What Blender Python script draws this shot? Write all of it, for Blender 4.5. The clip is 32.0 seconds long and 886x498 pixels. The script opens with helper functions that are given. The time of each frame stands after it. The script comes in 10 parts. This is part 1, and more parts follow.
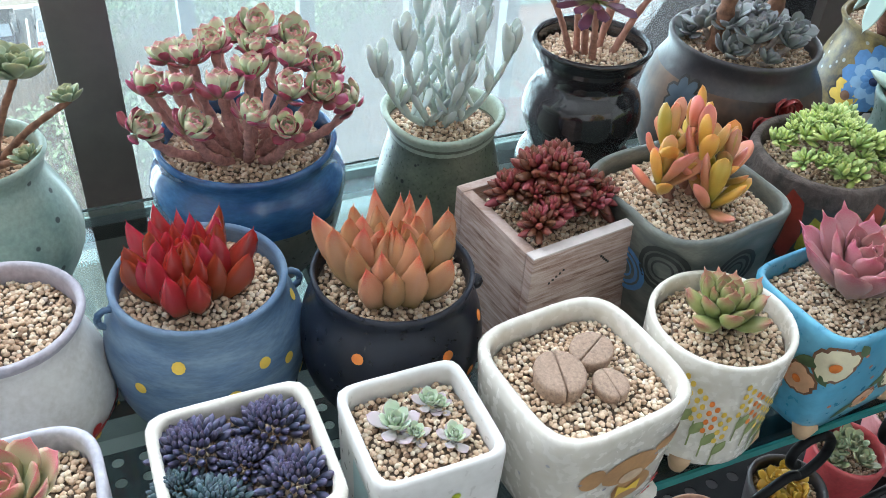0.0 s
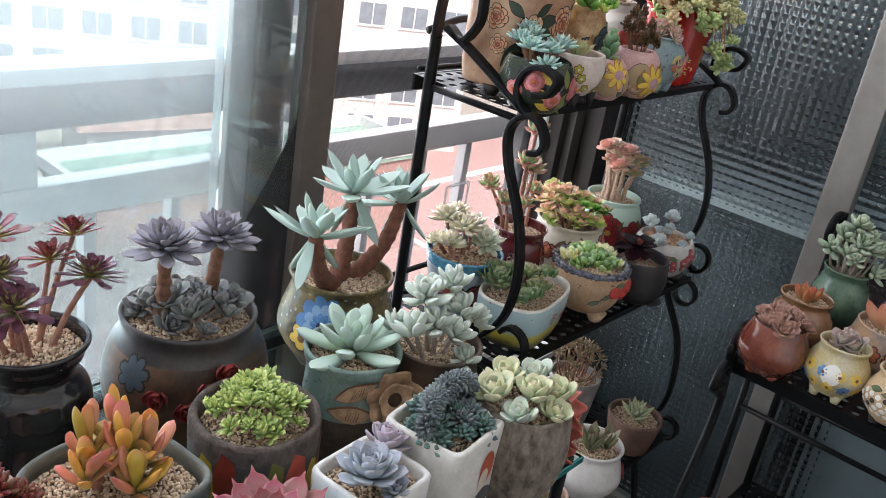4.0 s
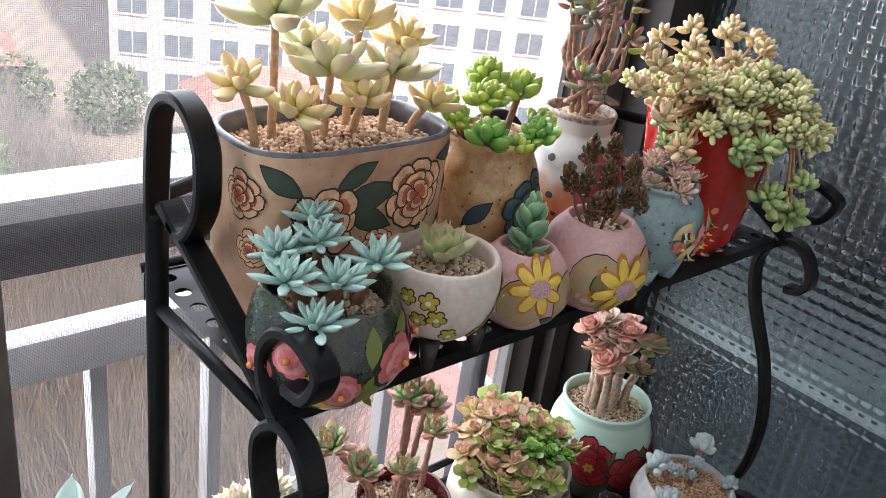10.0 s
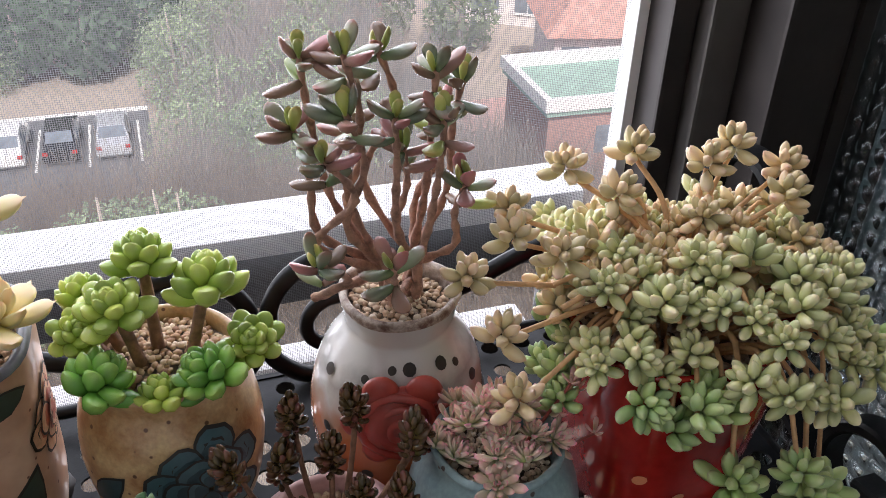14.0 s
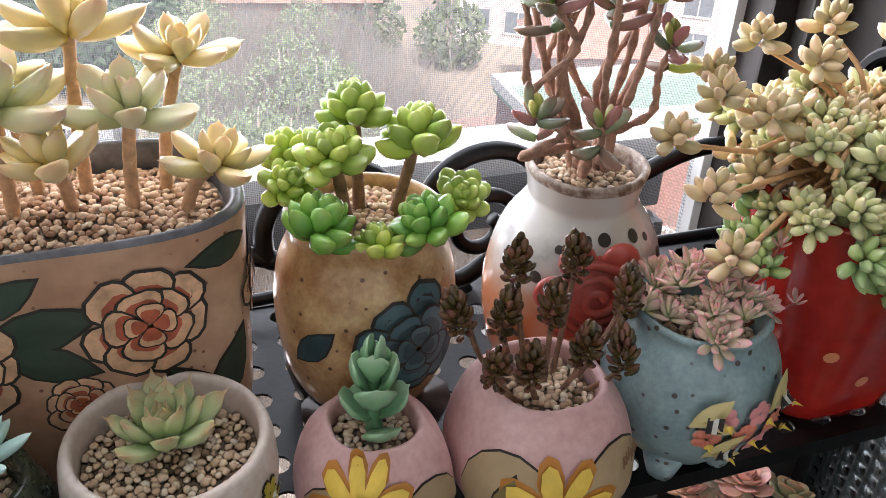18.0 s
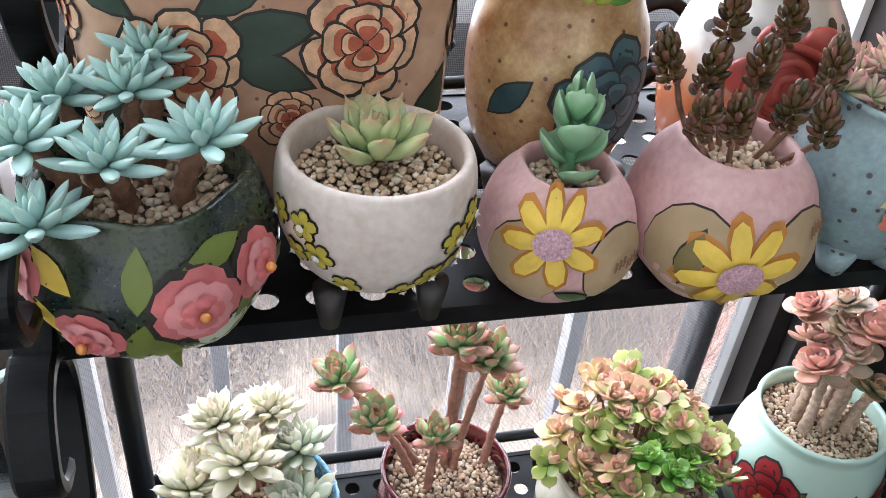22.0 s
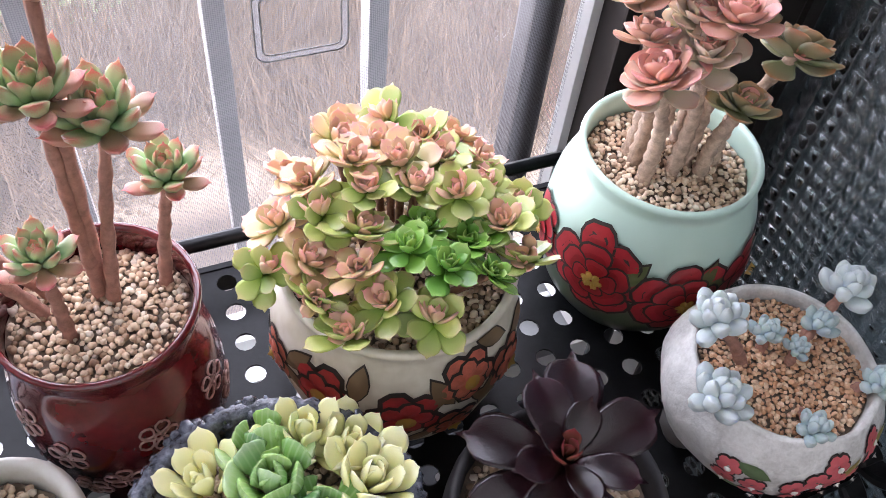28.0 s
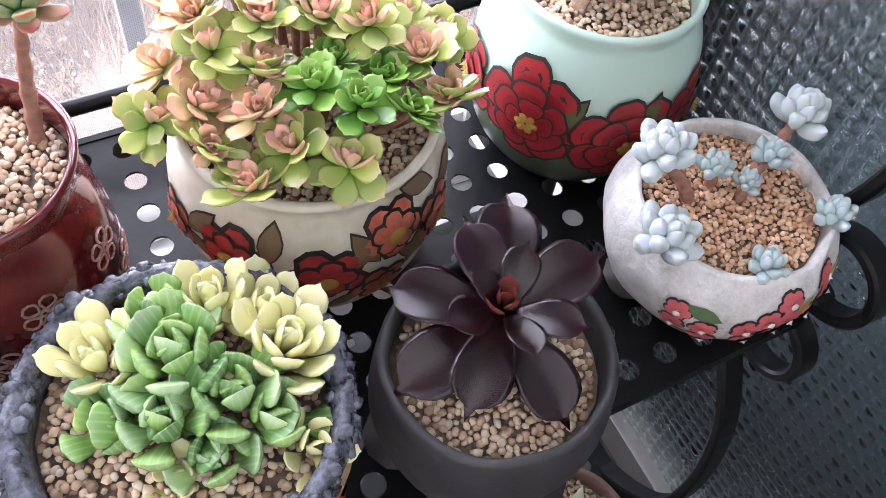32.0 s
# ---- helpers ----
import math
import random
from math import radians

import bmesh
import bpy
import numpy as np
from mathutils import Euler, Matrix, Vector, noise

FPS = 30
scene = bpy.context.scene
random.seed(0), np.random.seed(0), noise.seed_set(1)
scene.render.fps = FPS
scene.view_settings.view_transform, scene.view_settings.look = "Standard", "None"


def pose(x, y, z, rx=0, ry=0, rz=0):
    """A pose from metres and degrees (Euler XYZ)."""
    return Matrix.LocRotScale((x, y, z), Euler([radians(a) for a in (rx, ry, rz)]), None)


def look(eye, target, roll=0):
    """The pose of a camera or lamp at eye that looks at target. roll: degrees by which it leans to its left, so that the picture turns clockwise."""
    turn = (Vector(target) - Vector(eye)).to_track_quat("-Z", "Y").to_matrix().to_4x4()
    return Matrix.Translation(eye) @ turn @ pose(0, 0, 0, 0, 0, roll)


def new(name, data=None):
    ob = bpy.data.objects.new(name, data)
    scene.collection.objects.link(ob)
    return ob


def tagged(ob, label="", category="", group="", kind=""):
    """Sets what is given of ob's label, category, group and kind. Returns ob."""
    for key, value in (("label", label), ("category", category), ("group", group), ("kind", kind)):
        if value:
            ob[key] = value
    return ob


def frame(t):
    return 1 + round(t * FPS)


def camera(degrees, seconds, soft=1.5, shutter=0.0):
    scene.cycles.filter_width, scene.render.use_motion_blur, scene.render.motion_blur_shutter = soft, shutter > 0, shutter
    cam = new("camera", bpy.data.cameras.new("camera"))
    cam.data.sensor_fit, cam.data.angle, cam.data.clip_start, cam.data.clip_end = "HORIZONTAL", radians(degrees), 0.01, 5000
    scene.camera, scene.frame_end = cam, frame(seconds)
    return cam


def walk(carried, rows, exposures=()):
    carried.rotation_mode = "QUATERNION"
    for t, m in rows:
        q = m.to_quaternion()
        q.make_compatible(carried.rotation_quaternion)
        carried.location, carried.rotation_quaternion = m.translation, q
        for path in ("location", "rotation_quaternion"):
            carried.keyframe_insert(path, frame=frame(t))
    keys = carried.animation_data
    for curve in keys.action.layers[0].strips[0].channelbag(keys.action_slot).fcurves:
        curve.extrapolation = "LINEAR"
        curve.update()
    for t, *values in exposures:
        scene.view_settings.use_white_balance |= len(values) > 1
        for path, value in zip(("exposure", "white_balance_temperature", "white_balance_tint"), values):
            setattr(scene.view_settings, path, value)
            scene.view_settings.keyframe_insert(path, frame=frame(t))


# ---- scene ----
cam = camera(53.3, 32.0, soft=0.65)
METRES, EYE, TILT, LEAN, TURN = 2.6, 1.25, -38.42, -3.21, -23.05
ROWS = [
    (0.0, 0.0, 0.0, 0.0, 0.0, 0.0, -0.0),
    (0.5, 0.0084, -0.0111, -0.0045, -4.88, 1.48, 0.44),
    (1.0, 0.0174, -0.0198, -0.0032, -8.26, 3.23, 1.65),
    (1.5, 0.0272, -0.0245, 0.0008, -12.06, 4.41, 3.9),
    (2.0, 0.0346, -0.0301, 0.004, -15.61, 5.33, 5.39),
    (2.5, 0.0382, -0.0346, 0.0063, -17.42, 6.01, 6.6),
    (3.0, 0.0427, -0.0389, 0.0143, -19.01, 7.64, 7.72),
    (3.5, 0.0497, -0.0436, 0.019, -21.35, 8.99, 8.81),
    (5.5, 0.0722, -0.0477, 0.0263, -29.46, 10.4, 18.99),
    (6.0, 0.0827, -0.0436, 0.0209, -31.85, 9.43, 22.87),
    (6.5, 0.0883, -0.0413, 0.0182, -34.04, 7.84, 24.46),
    (7.0, 0.0956, -0.035, 0.019, -35.88, 6.39, 26.35),
    (7.5, 0.099, -0.0259, 0.023, -36.82, 5.19, 27.26),
    (8.0, 0.1046, -0.0097, 0.0398, -36.65, 4.45, 25.83),
    (8.5, 0.1348, 0.0173, 0.0667, -32.3, 5.49, 21.74),
    (9.0, 0.1701, 0.0326, 0.0927, -24.55, 7.9, 16.72),
    (9.5, 0.2132, 0.0706, 0.1237, -21.84, 9.09, 11.71),
    (10.0, 0.2603, 0.1067, 0.1517, -16.34, 10.22, 7.11),
    (10.5, 0.3116, 0.1246, 0.1804, -6.71, 7.3, -3.56),
    (11.0, 0.3362, 0.1324, 0.2075, -3.73, 5.66, -4.18),
    (11.5, 0.3493, 0.151, 0.2184, -1.04, 5.53, -5.46),
    (12.0, 0.3559, 0.166, 0.2238, 1.03, 5.31, -6.31),
    (12.5, 0.3768, 0.1717, 0.2275, 2.02, 5.14, -5.96),
    (13.0, 0.3959, 0.1743, 0.2285, 3.22, 5.21, -4.61),
    (13.5, 0.4049, 0.1788, 0.2296, 3.75, 5.72, -3.46),
    (14.0, 0.4137, 0.1854, 0.2311, 4.05, 6.17, -1.41),
    (14.5, 0.4227, 0.1895, 0.2311, 4.52, 6.24, 2.25),
    (17.0, 0.3957, 0.1928, 0.2178, 3.11, 7.22, 2.45),
    (17.5, 0.3874, 0.192, 0.212, 3.2, 7.59, 0.86),
    (18.0, 0.3755, 0.1888, 0.2026, 3.15, 7.41, -1.79),
    (18.5, 0.3658, 0.1832, 0.1979, 3.35, 4.49, -4.46),
    (19.0, 0.3576, 0.179, 0.1977, 4.12, 3.73, -5.8),
    (19.5, 0.3513, 0.1777, 0.2011, 4.74, 3.39, -6.79),
    (20.0, 0.3444, 0.1728, 0.209, 4.83, 3.26, -7.63),
    (20.5, 0.3416, 0.163, 0.2203, 5.14, 3.79, -8.03),
    (21.0, 0.3433, 0.1721, 0.2083, 5.51, 4.26, -8.28),
    (21.5, 0.3498, 0.1837, 0.1912, 6.42, 3.27, -8.57),
    (22.0, 0.3561, 0.1879, 0.1724, 6.84, 1.88, -7.46),
    (22.5, 0.3575, 0.1942, 0.1543, 7.18, -1.12, -7.02),
    (23.0, 0.3601, 0.2005, 0.1442, 7.61, -3.57, -6.45),
    (23.5, 0.3621, 0.2083, 0.1353, 7.47, -5.82, -6.14),
    (24.0, 0.3567, 0.2201, 0.1293, 7.44, -7.71, -6.45),
    (24.5, 0.345, 0.2347, 0.1315, 7.1, -11.1, -7.62),
    (26.5, 0.3592, 0.2713, 0.1528, 7.71, -12.86, -6.31),
    (27.0, 0.3732, 0.2731, 0.156, 6.41, -12.1, -3.56),
    (27.5, 0.3818, 0.2785, 0.1595, 4.16, -12.13, -2.65),
    (28.0, 0.3918, 0.2807, 0.1636, -0.44, -11.96, -1.71),
    (28.5, 0.4013, 0.2818, 0.1715, -3.04, -12.0, -0.0),
    (29.0, 0.4067, 0.2827, 0.1781, -4.78, -11.71, 0.94),
    (29.5, 0.4118, 0.2795, 0.1737, -6.2, -11.4, 2.39),
    (30.0, 0.4135, 0.2779, 0.1644, -7.2, -11.42, 3.04),
    (30.5, 0.4096, 0.278, 0.1589, -7.34, -12.07, 3.3),
    (31.0, 0.4054, 0.2857, 0.1543, -6.9, -15.13, 2.94),
    (31.5, 0.4023, 0.291, 0.1548, -6.18, -17.37, 1.89),
    (32.0, 0.396, 0.2948, 0.1514, -4.8, -18.87, 0.18),
]
EXPOSURES = [
    (0.0, 1.18, 6120, 7), (1.2, 1.0, 6380, 10), (3.0, 0.8, 6560, 13), (5.5, 0.94, 6650, 15), (7.5, 1.44, 6600, 15), (9.0, 0.83, 6450, 12),
    (10.5, 0.8, 6480, 14), (12.0, 0.28, 6480, 15), (14.5, 0.28, 6500, 16), (17.0, 0.38, 6650, 14), (18.0, 0.84, 6580, 14),
    (19.0, 1.08, 6560, 14), (20.0, 0.73, 6500, 13), (21.0, 0.43, 6350, 13), (22.0, 1.43, 6200, 12), (24.5, 1.60, 6130, 17),
    (27.0, 1.50, 6360, 21), (30.0, 1.65, 6230, 22), (32.0, 2.00, 6330, 22)]
walk(cam, [(t, pose(0, 0, EYE, TILT, LEAN, TURN) @ pose(METRES * x, METRES * y, METRES * z, 90 + pitch, roll, yaw)) for t, x, y, z, yaw, pitch, roll in ROWS], exposures=EXPOSURES)

# ---- world and light ----
world = bpy.data.worlds.new("sky_world")
scene.world = world
world.use_nodes = True
_wn = world.node_tree
_sky = _wn.nodes.new("ShaderNodeTexSky")
_sky.sky_type, _sky.sun_disc = "NISHITA", False
_sky.sun_elevation, _sky.sun_rotation = radians(50), radians(190)
_sky.air_density, _sky.dust_density, _sky.ozone_density = 1.0, 4.0, 1.0
_wn.links.new(_sky.outputs[0], _wn.nodes["Background"].inputs[0])
_wn.nodes["Background"].inputs[1].default_value = 0.15

sun_data = bpy.data.lights.new("sun", "SUN")
sun_data.energy, sun_data.angle, sun_data.color = 3.6, radians(2), (1.0, 0.97, 0.93)
sun = new("sun", sun_data)
sun.matrix_world = look((-6.0, -34.0, 41.0), (0.0, 0.0, 0.0))

window_light = bpy.data.lights.new("window_skylight", "AREA")
window_light.shape, window_light.size, window_light.size_y = "RECTANGLE", 3.4, 1.85
window_light.energy, window_light.color = 73.0, (0.9, 0.94, 1.02)
wl = new("window_skylight", window_light)
wl.matrix_world = look((0.4, 1.14, 1.32), (0.4, -0.6, 0.95))

# ---- materials ----
MATS = {}


def nodes(name):
    m = bpy.data.materials.new(name)
    m.use_nodes = True
    t = m.node_tree
    b = t.nodes["Principled BSDF"]
    return m, t, b


def nd(t, kind, ins=(), **props):
    n = t.nodes.new("ShaderNode" + kind)
    for k, v in props.items():
        setattr(n, k, v)
    for k, v in dict(ins).items():
        if hasattr(v, "is_output"):
            t.links.new(v, n.inputs[k])
        else:
            n.inputs[k].default_value = v
    return n


def ramp(t, fac, stops, mode="LINEAR"):
    n = t.nodes.new("ShaderNodeValToRGB")
    t.links.new(fac, n.inputs[0])
    r = n.color_ramp
    r.interpolation = mode
    while len(r.elements) < len(stops):
        r.elements.new(0.5)
    for e, (p, c) in zip(r.elements, stops):
        e.position, e.color = p, (*c, 1) if len(c) == 3 else c
    return n.outputs[0]


def mixc(t, fac, a, b, mode="MIX"):
    n = t.nodes.new("ShaderNodeMix")
    n.data_type, n.blend_type = "RGBA", mode
    for i, v in ((0, fac), (6, a), (7, b)):
        if hasattr(v, "is_output"):
            t.links.new(v, n.inputs[i])
        else:
            n.inputs[i].default_value = v if i == 0 else (*v, 1)
    return n.outputs[2]


def bump(t, b, height, strength, dist):
    n = nd(t, "Bump", {"Strength": strength, "Distance": dist, "Height": height})
    t.links.new(n.outputs[0], b.inputs["Normal"])


def ceramic(name, c1, c2, rough=0.35, scale=30.0, speck=None, coat=0.3, stretch=(1, 1, 1), rel=0.25):
    """Glazed clay: two tones that run into each other, fine grain, optional specks."""
    if name in MATS:
        return MATS[name]
    m, t, b = nodes(name)
    co = nd(t, "TexCoord").outputs["Object"]
    co = nd(t, "Mapping", {"Vector": co, "Scale": stretch}).outputs[0]
    big = nd(t, "TexNoise", {"Vector": co, "Scale": scale, "Detail": 5.0, "Roughness": 0.6}).outputs["Fac"]
    fine = nd(t, "TexNoise", {"Vector": co, "Scale": scale * 9, "Detail": 2.0}).outputs["Fac"]
    f = ramp(t, big, [(0.34, (0, 0, 0)), (0.66, (1, 1, 1))])
    col = mixc(t, f, c1, c2)
    col = mixc(t, 0.18, col, ramp(t, fine, [(0.3, (0.25, 0.25, 0.25)), (0.7, (0.9, 0.9, 0.9))]), "OVERLAY")
    if speck:
        v = nd(t, "TexVoronoi", {"Vector": co, "Scale": speck[1]}).outputs["Distance"]
        col = mixc(t, ramp(t, v, [(speck[2], (1, 1, 1)), (speck[2] + 0.05, (0, 0, 0))]), col, speck[0])
    t.links.new(col, b.inputs["Base Color"])
    rr = nd(t, "MapRange", {"Value": fine, "To Min": max(rough - 0.1, 0.03), "To Max": rough + 0.12}).outputs[0]
    t.links.new(rr, b.inputs["Roughness"])
    b.inputs["Coat Weight"].default_value = coat
    b.inputs["Coat Roughness"].default_value = 0.12
    bump(t, b, big, rel, 0.002)
    MATS[name] = m
    return m


def leafmat(name, base, mid, tip, rough=0.5, bloom=0.0, vary=0.12, sss=0.12):
    """Succulent leaf: colour runs from the base to the tip, a little different from leaf to leaf; bloom: chalky powder."""
    if name in MATS:
        return MATS[name]
    m, t, b = nodes(name)
    al = nd(t, "Attribute", attribute_name="along").outputs["Fac"]
    co = nd(t, "TexCoord").outputs["Object"]
    ns = nd(t, "TexNoise", {"Vector": co, "Scale": 70.0, "Detail": 3.0}).outputs["Fac"]
    ad = nd(t, "Math", {0: ns, 1: 0.5}, operation="SUBTRACT").outputs[0]
    ad = nd(t, "Math", {0: ad, 1: 0.3, 2: al}, operation="MULTIPLY_ADD").outputs[0]
    col = ramp(t, ad, [(0.0, base), (0.5, mid), (0.84, tuple(0.68 * a + 0.32 * c for a, c in zip(mid, tip))), (1.0, tip)])
    rnd = nd(t, "ObjectInfo").outputs["Random"]
    isl = nd(t, "NewGeometry").outputs["Random Per Island"]
    rs = nd(t, "Math", {0: rnd, 1: isl}, operation="ADD").outputs[0]
    rs = nd(t, "Math", {0: rs, 1: 1.0}, operation="FRACT").outputs[0]
    val = nd(t, "MapRange", {"Value": rs, "To Min": 1 - vary * 1.4, "To Max": 1 + vary}).outputs[0]
    hue = nd(t, "MapRange", {"Value": rs, "To Min": 0.5 + vary * 0.08, "To Max": 0.5 - vary * 0.1}).outputs[0]
    hs = nd(t, "HueSaturation", {"Hue": hue, "Value": val, "Color": col}).outputs[0]
    if bloom:
        fine = nd(t, "TexNoise", {"Vector": co, "Scale": 240.0, "Detail": 2.0}).outputs["Fac"]
        hs = mixc(t, nd(t, "MapRange", {"Value": fine, "To Min": bloom * 0.4, "To Max": bloom}).outputs[0], hs, (0.62, 0.68, 0.68))
    t.links.new(hs, b.inputs["Base Color"])
    b.inputs["Roughness"].default_value = rough - (0.06 if bloom < 0.12 else 0.0)
    b.inputs["Coat Weight"].default_value = 0.15 if bloom < 0.12 else 0.0
    b.inputs["Coat Roughness"].default_value = 0.25
    if sss:
        b.inputs["Subsurface Weight"].default_value = sss
        b.inputs["Subsurface Radius"].default_value = (0.006, 0.005, 0.002)
        b.inputs["Subsurface Scale"].default_value = 0.5
    bump(t, b, ns, 0.12, 0.002)
    MATS[name] = m
    return m


def plain(name, c, rough=0.5, metal=0.0, vary=0.12, scale=40.0, rel=0.1, coat=0.0, dist=0.001):
    """A painted, metal or plastic surface with slight unevenness."""
    if name in MATS:
        return MATS[name]
    m, t, b = nodes(name)
    co = nd(t, "TexCoord").outputs["Object"]
    ns = nd(t, "TexNoise", {"Vector": co, "Scale": scale, "Detail": 6.0, "Roughness": 0.65}).outputs["Fac"]
    lo = tuple(max(0, x * (1 - vary)) for x in c)
    hi = tuple(min(1, x * (1 + vary)) for x in c)
    t.links.new(ramp(t, ns, [(0.3, lo), (0.7, hi)]), b.inputs["Base Color"])
    t.links.new(nd(t, "MapRange", {"Value": ns, "To Min": max(rough - 0.1, 0.02), "To Max": min(rough + 0.1, 1)}).outputs[0], b.inputs["Roughness"])
    b.inputs["Metallic"].default_value = metal
    b.inputs["Coat Weight"].default_value = coat
    bump(t, b, ns, rel, dist)
    MATS[name] = m
    return m


def gravelmat(name, stops):
    m, t, b = nodes(name)
    isl = nd(t, "NewGeometry").outputs["Random Per Island"]
    co = nd(t, "TexCoord").outputs["Object"]
    ns = nd(t, "TexNoise", {"Vector": co, "Scale": 420.0, "Detail": 3.0}).outputs["Fac"]
    col = ramp(t, isl, stops)
    col = mixc(t, 0.35, col, ramp(t, ns, [(0.3, (0.3, 0.28, 0.26)), (0.7, (0.75, 0.73, 0.7))]), "OVERLAY")
    t.links.new(col, b.inputs["Base Color"])
    b.inputs["Roughness"].default_value = 0.8
    bump(t, b, ns, 0.4, 0.0006)
    MATS[name] = m
    return m


GRAVEL = gravelmat("gravel", [(0.0, (0.2, 0.12, 0.075)), (0.1, (0.42, 0.29, 0.19)), (0.35, (0.6, 0.44, 0.31)), (0.55, (0.74, 0.6, 0.45)), (0.75, (0.62, 0.44, 0.3)), (0.9, (0.78, 0.68, 0.54)), (1.0, (0.52, 0.43, 0.36))])
GRAVEL_TAN = gravelmat("gravel_tan", [(0.0, (0.24, 0.12, 0.07)), (0.15, (0.44, 0.26, 0.16)), (0.45, (0.6, 0.42, 0.29)), (0.7, (0.68, 0.51, 0.37)), (0.88, (0.52, 0.32, 0.2)), (1.0, (0.76, 0.65, 0.52))])
BALLS = gravelmat("clay_balls", [(0.0, (0.5, 0.26, 0.14)), (0.5, (0.66, 0.4, 0.25)), (1.0, (0.74, 0.54, 0.38))])
BED = plain("gravel_bed", (0.2, 0.15, 0.11), 0.9, scale=300, rel=0.5, vary=0.4)
IRON = plain("black_iron", (0.004, 0.0045, 0.005), 0.4, 0.0, vary=0.5, scale=90, rel=0.25)
IRON.node_tree.nodes["Principled BSDF"].inputs["Specular IOR Level"].default_value = 0.22
ALU = plain("aluminium_frame", (0.34, 0.325, 0.3), 0.42, 0.6, scale=20)
BROWN_ALU = plain("brown_aluminium", (0.032, 0.026, 0.023), 0.45, 0.3, scale=25, vary=0.25)
RAILWHITE = plain("railing_paint", (0.62, 0.6, 0.58), 0.5, 0.1, scale=18)
WHITE = plain("white_paint", (0.78, 0.78, 0.76), 0.6, scale=12, vary=0.06)
BARK = plain("stem_bark", (0.22, 0.11, 0.065), 0.8, scale=160, vary=0.5, rel=0.7, dist=0.002)
BARK_PINK = plain("stem_pink", (0.36, 0.18, 0.13), 0.75, scale=180, vary=0.35, rel=0.6, dist=0.002)
BARK_GREY = plain("stem_grey", (0.42, 0.36, 0.31), 0.8, scale=160, vary=0.35, rel=0.6, dist=0.002)
STEM_RED = plain("stem_red", (0.32, 0.07, 0.05), 0.6, scale=120, vary=0.4, rel=0.3)


def glass(name, tint, rough=0.0):
    m, t, b = nodes(name)
    b.inputs["Base Color"].default_value = (*tint, 1)
    b.inputs["Roughness"].default_value = rough
    b.inputs["IOR"].default_value = 1.45
    b.inputs["Transmission Weight"].default_value = 1.0
    return m


def thin_pane(name, tint, haze):
    """A thin window pane: clear, a little gloss, a film of dust that catches the daylight."""
    if name in MATS:
        return MATS[name]
    m, t, b = nodes(name)
    co = nd(t, "TexCoord").outputs["Object"]
    ns = nd(t, "TexNoise", {"Vector": co, "Scale": 3.0, "Detail": 5.0}).outputs["Fac"]
    dust = nd(t, "MapRange", {"Value": ns, "To Min": haze * 0.6, "To Max": haze * 1.4}).outputs[0]
    film = nd(t, "BsdfTranslucent", {"Color": (0.86, 0.88, 0.88, 1)}).outputs[0]
    clear = nd(t, "MixShader", {0: dust, 1: nd(t, "BsdfTransparent", {"Color": (*tint, 1)}).outputs[0], 2: film}).outputs[0]
    fr = nd(t, "Fresnel", {"IOR": 1.45}).outputs[0]
    gl = nd(t, "BsdfGlossy", {"Roughness": 0.01}).outputs[0]
    t.links.new(nd(t, "MixShader", {0: fr, 1: clear, 2: gl}).outputs[0], t.nodes["Material Output"].inputs[0])
    MATS[name] = m
    return m


GLASS_EDGE = glass("shelf_glass", (0.72, 0.93, 0.9))

# ---- builders ----
TAU = 2 * math.pi
GOLD = math.pi * (3 - math.sqrt(5))


def mesh_from(name, verts, faces, material, smooth=True, along=None):
    me = bpy.data.meshes.new(name)
    me.from_pydata(verts, [], faces)
    if smooth:
        me.polygons.foreach_set("use_smooth", [True] * len(me.polygons))
    if material:
        me.materials.append(material)
    if along is not None:
        a = me.attributes.new("along", "FLOAT", "POINT")
        a.data.foreach_set("value", along)
    return me


def put(name, me, parent=None, label="", m=None, kind=""):
    ob = new(name, me)
    if parent is not None:
        ob.parent = parent
    if m is not None:
        ob.matrix_basis = m
    return tagged(ob, label, kind=kind)


def thing(name, at, label, category, group="", rz=0.0):
    ob = new(name)
    ob.empty_display_size = 0.02
    ob.matrix_basis = pose(*at, 0, 0, rz)
    return tagged(ob, label, category, group)


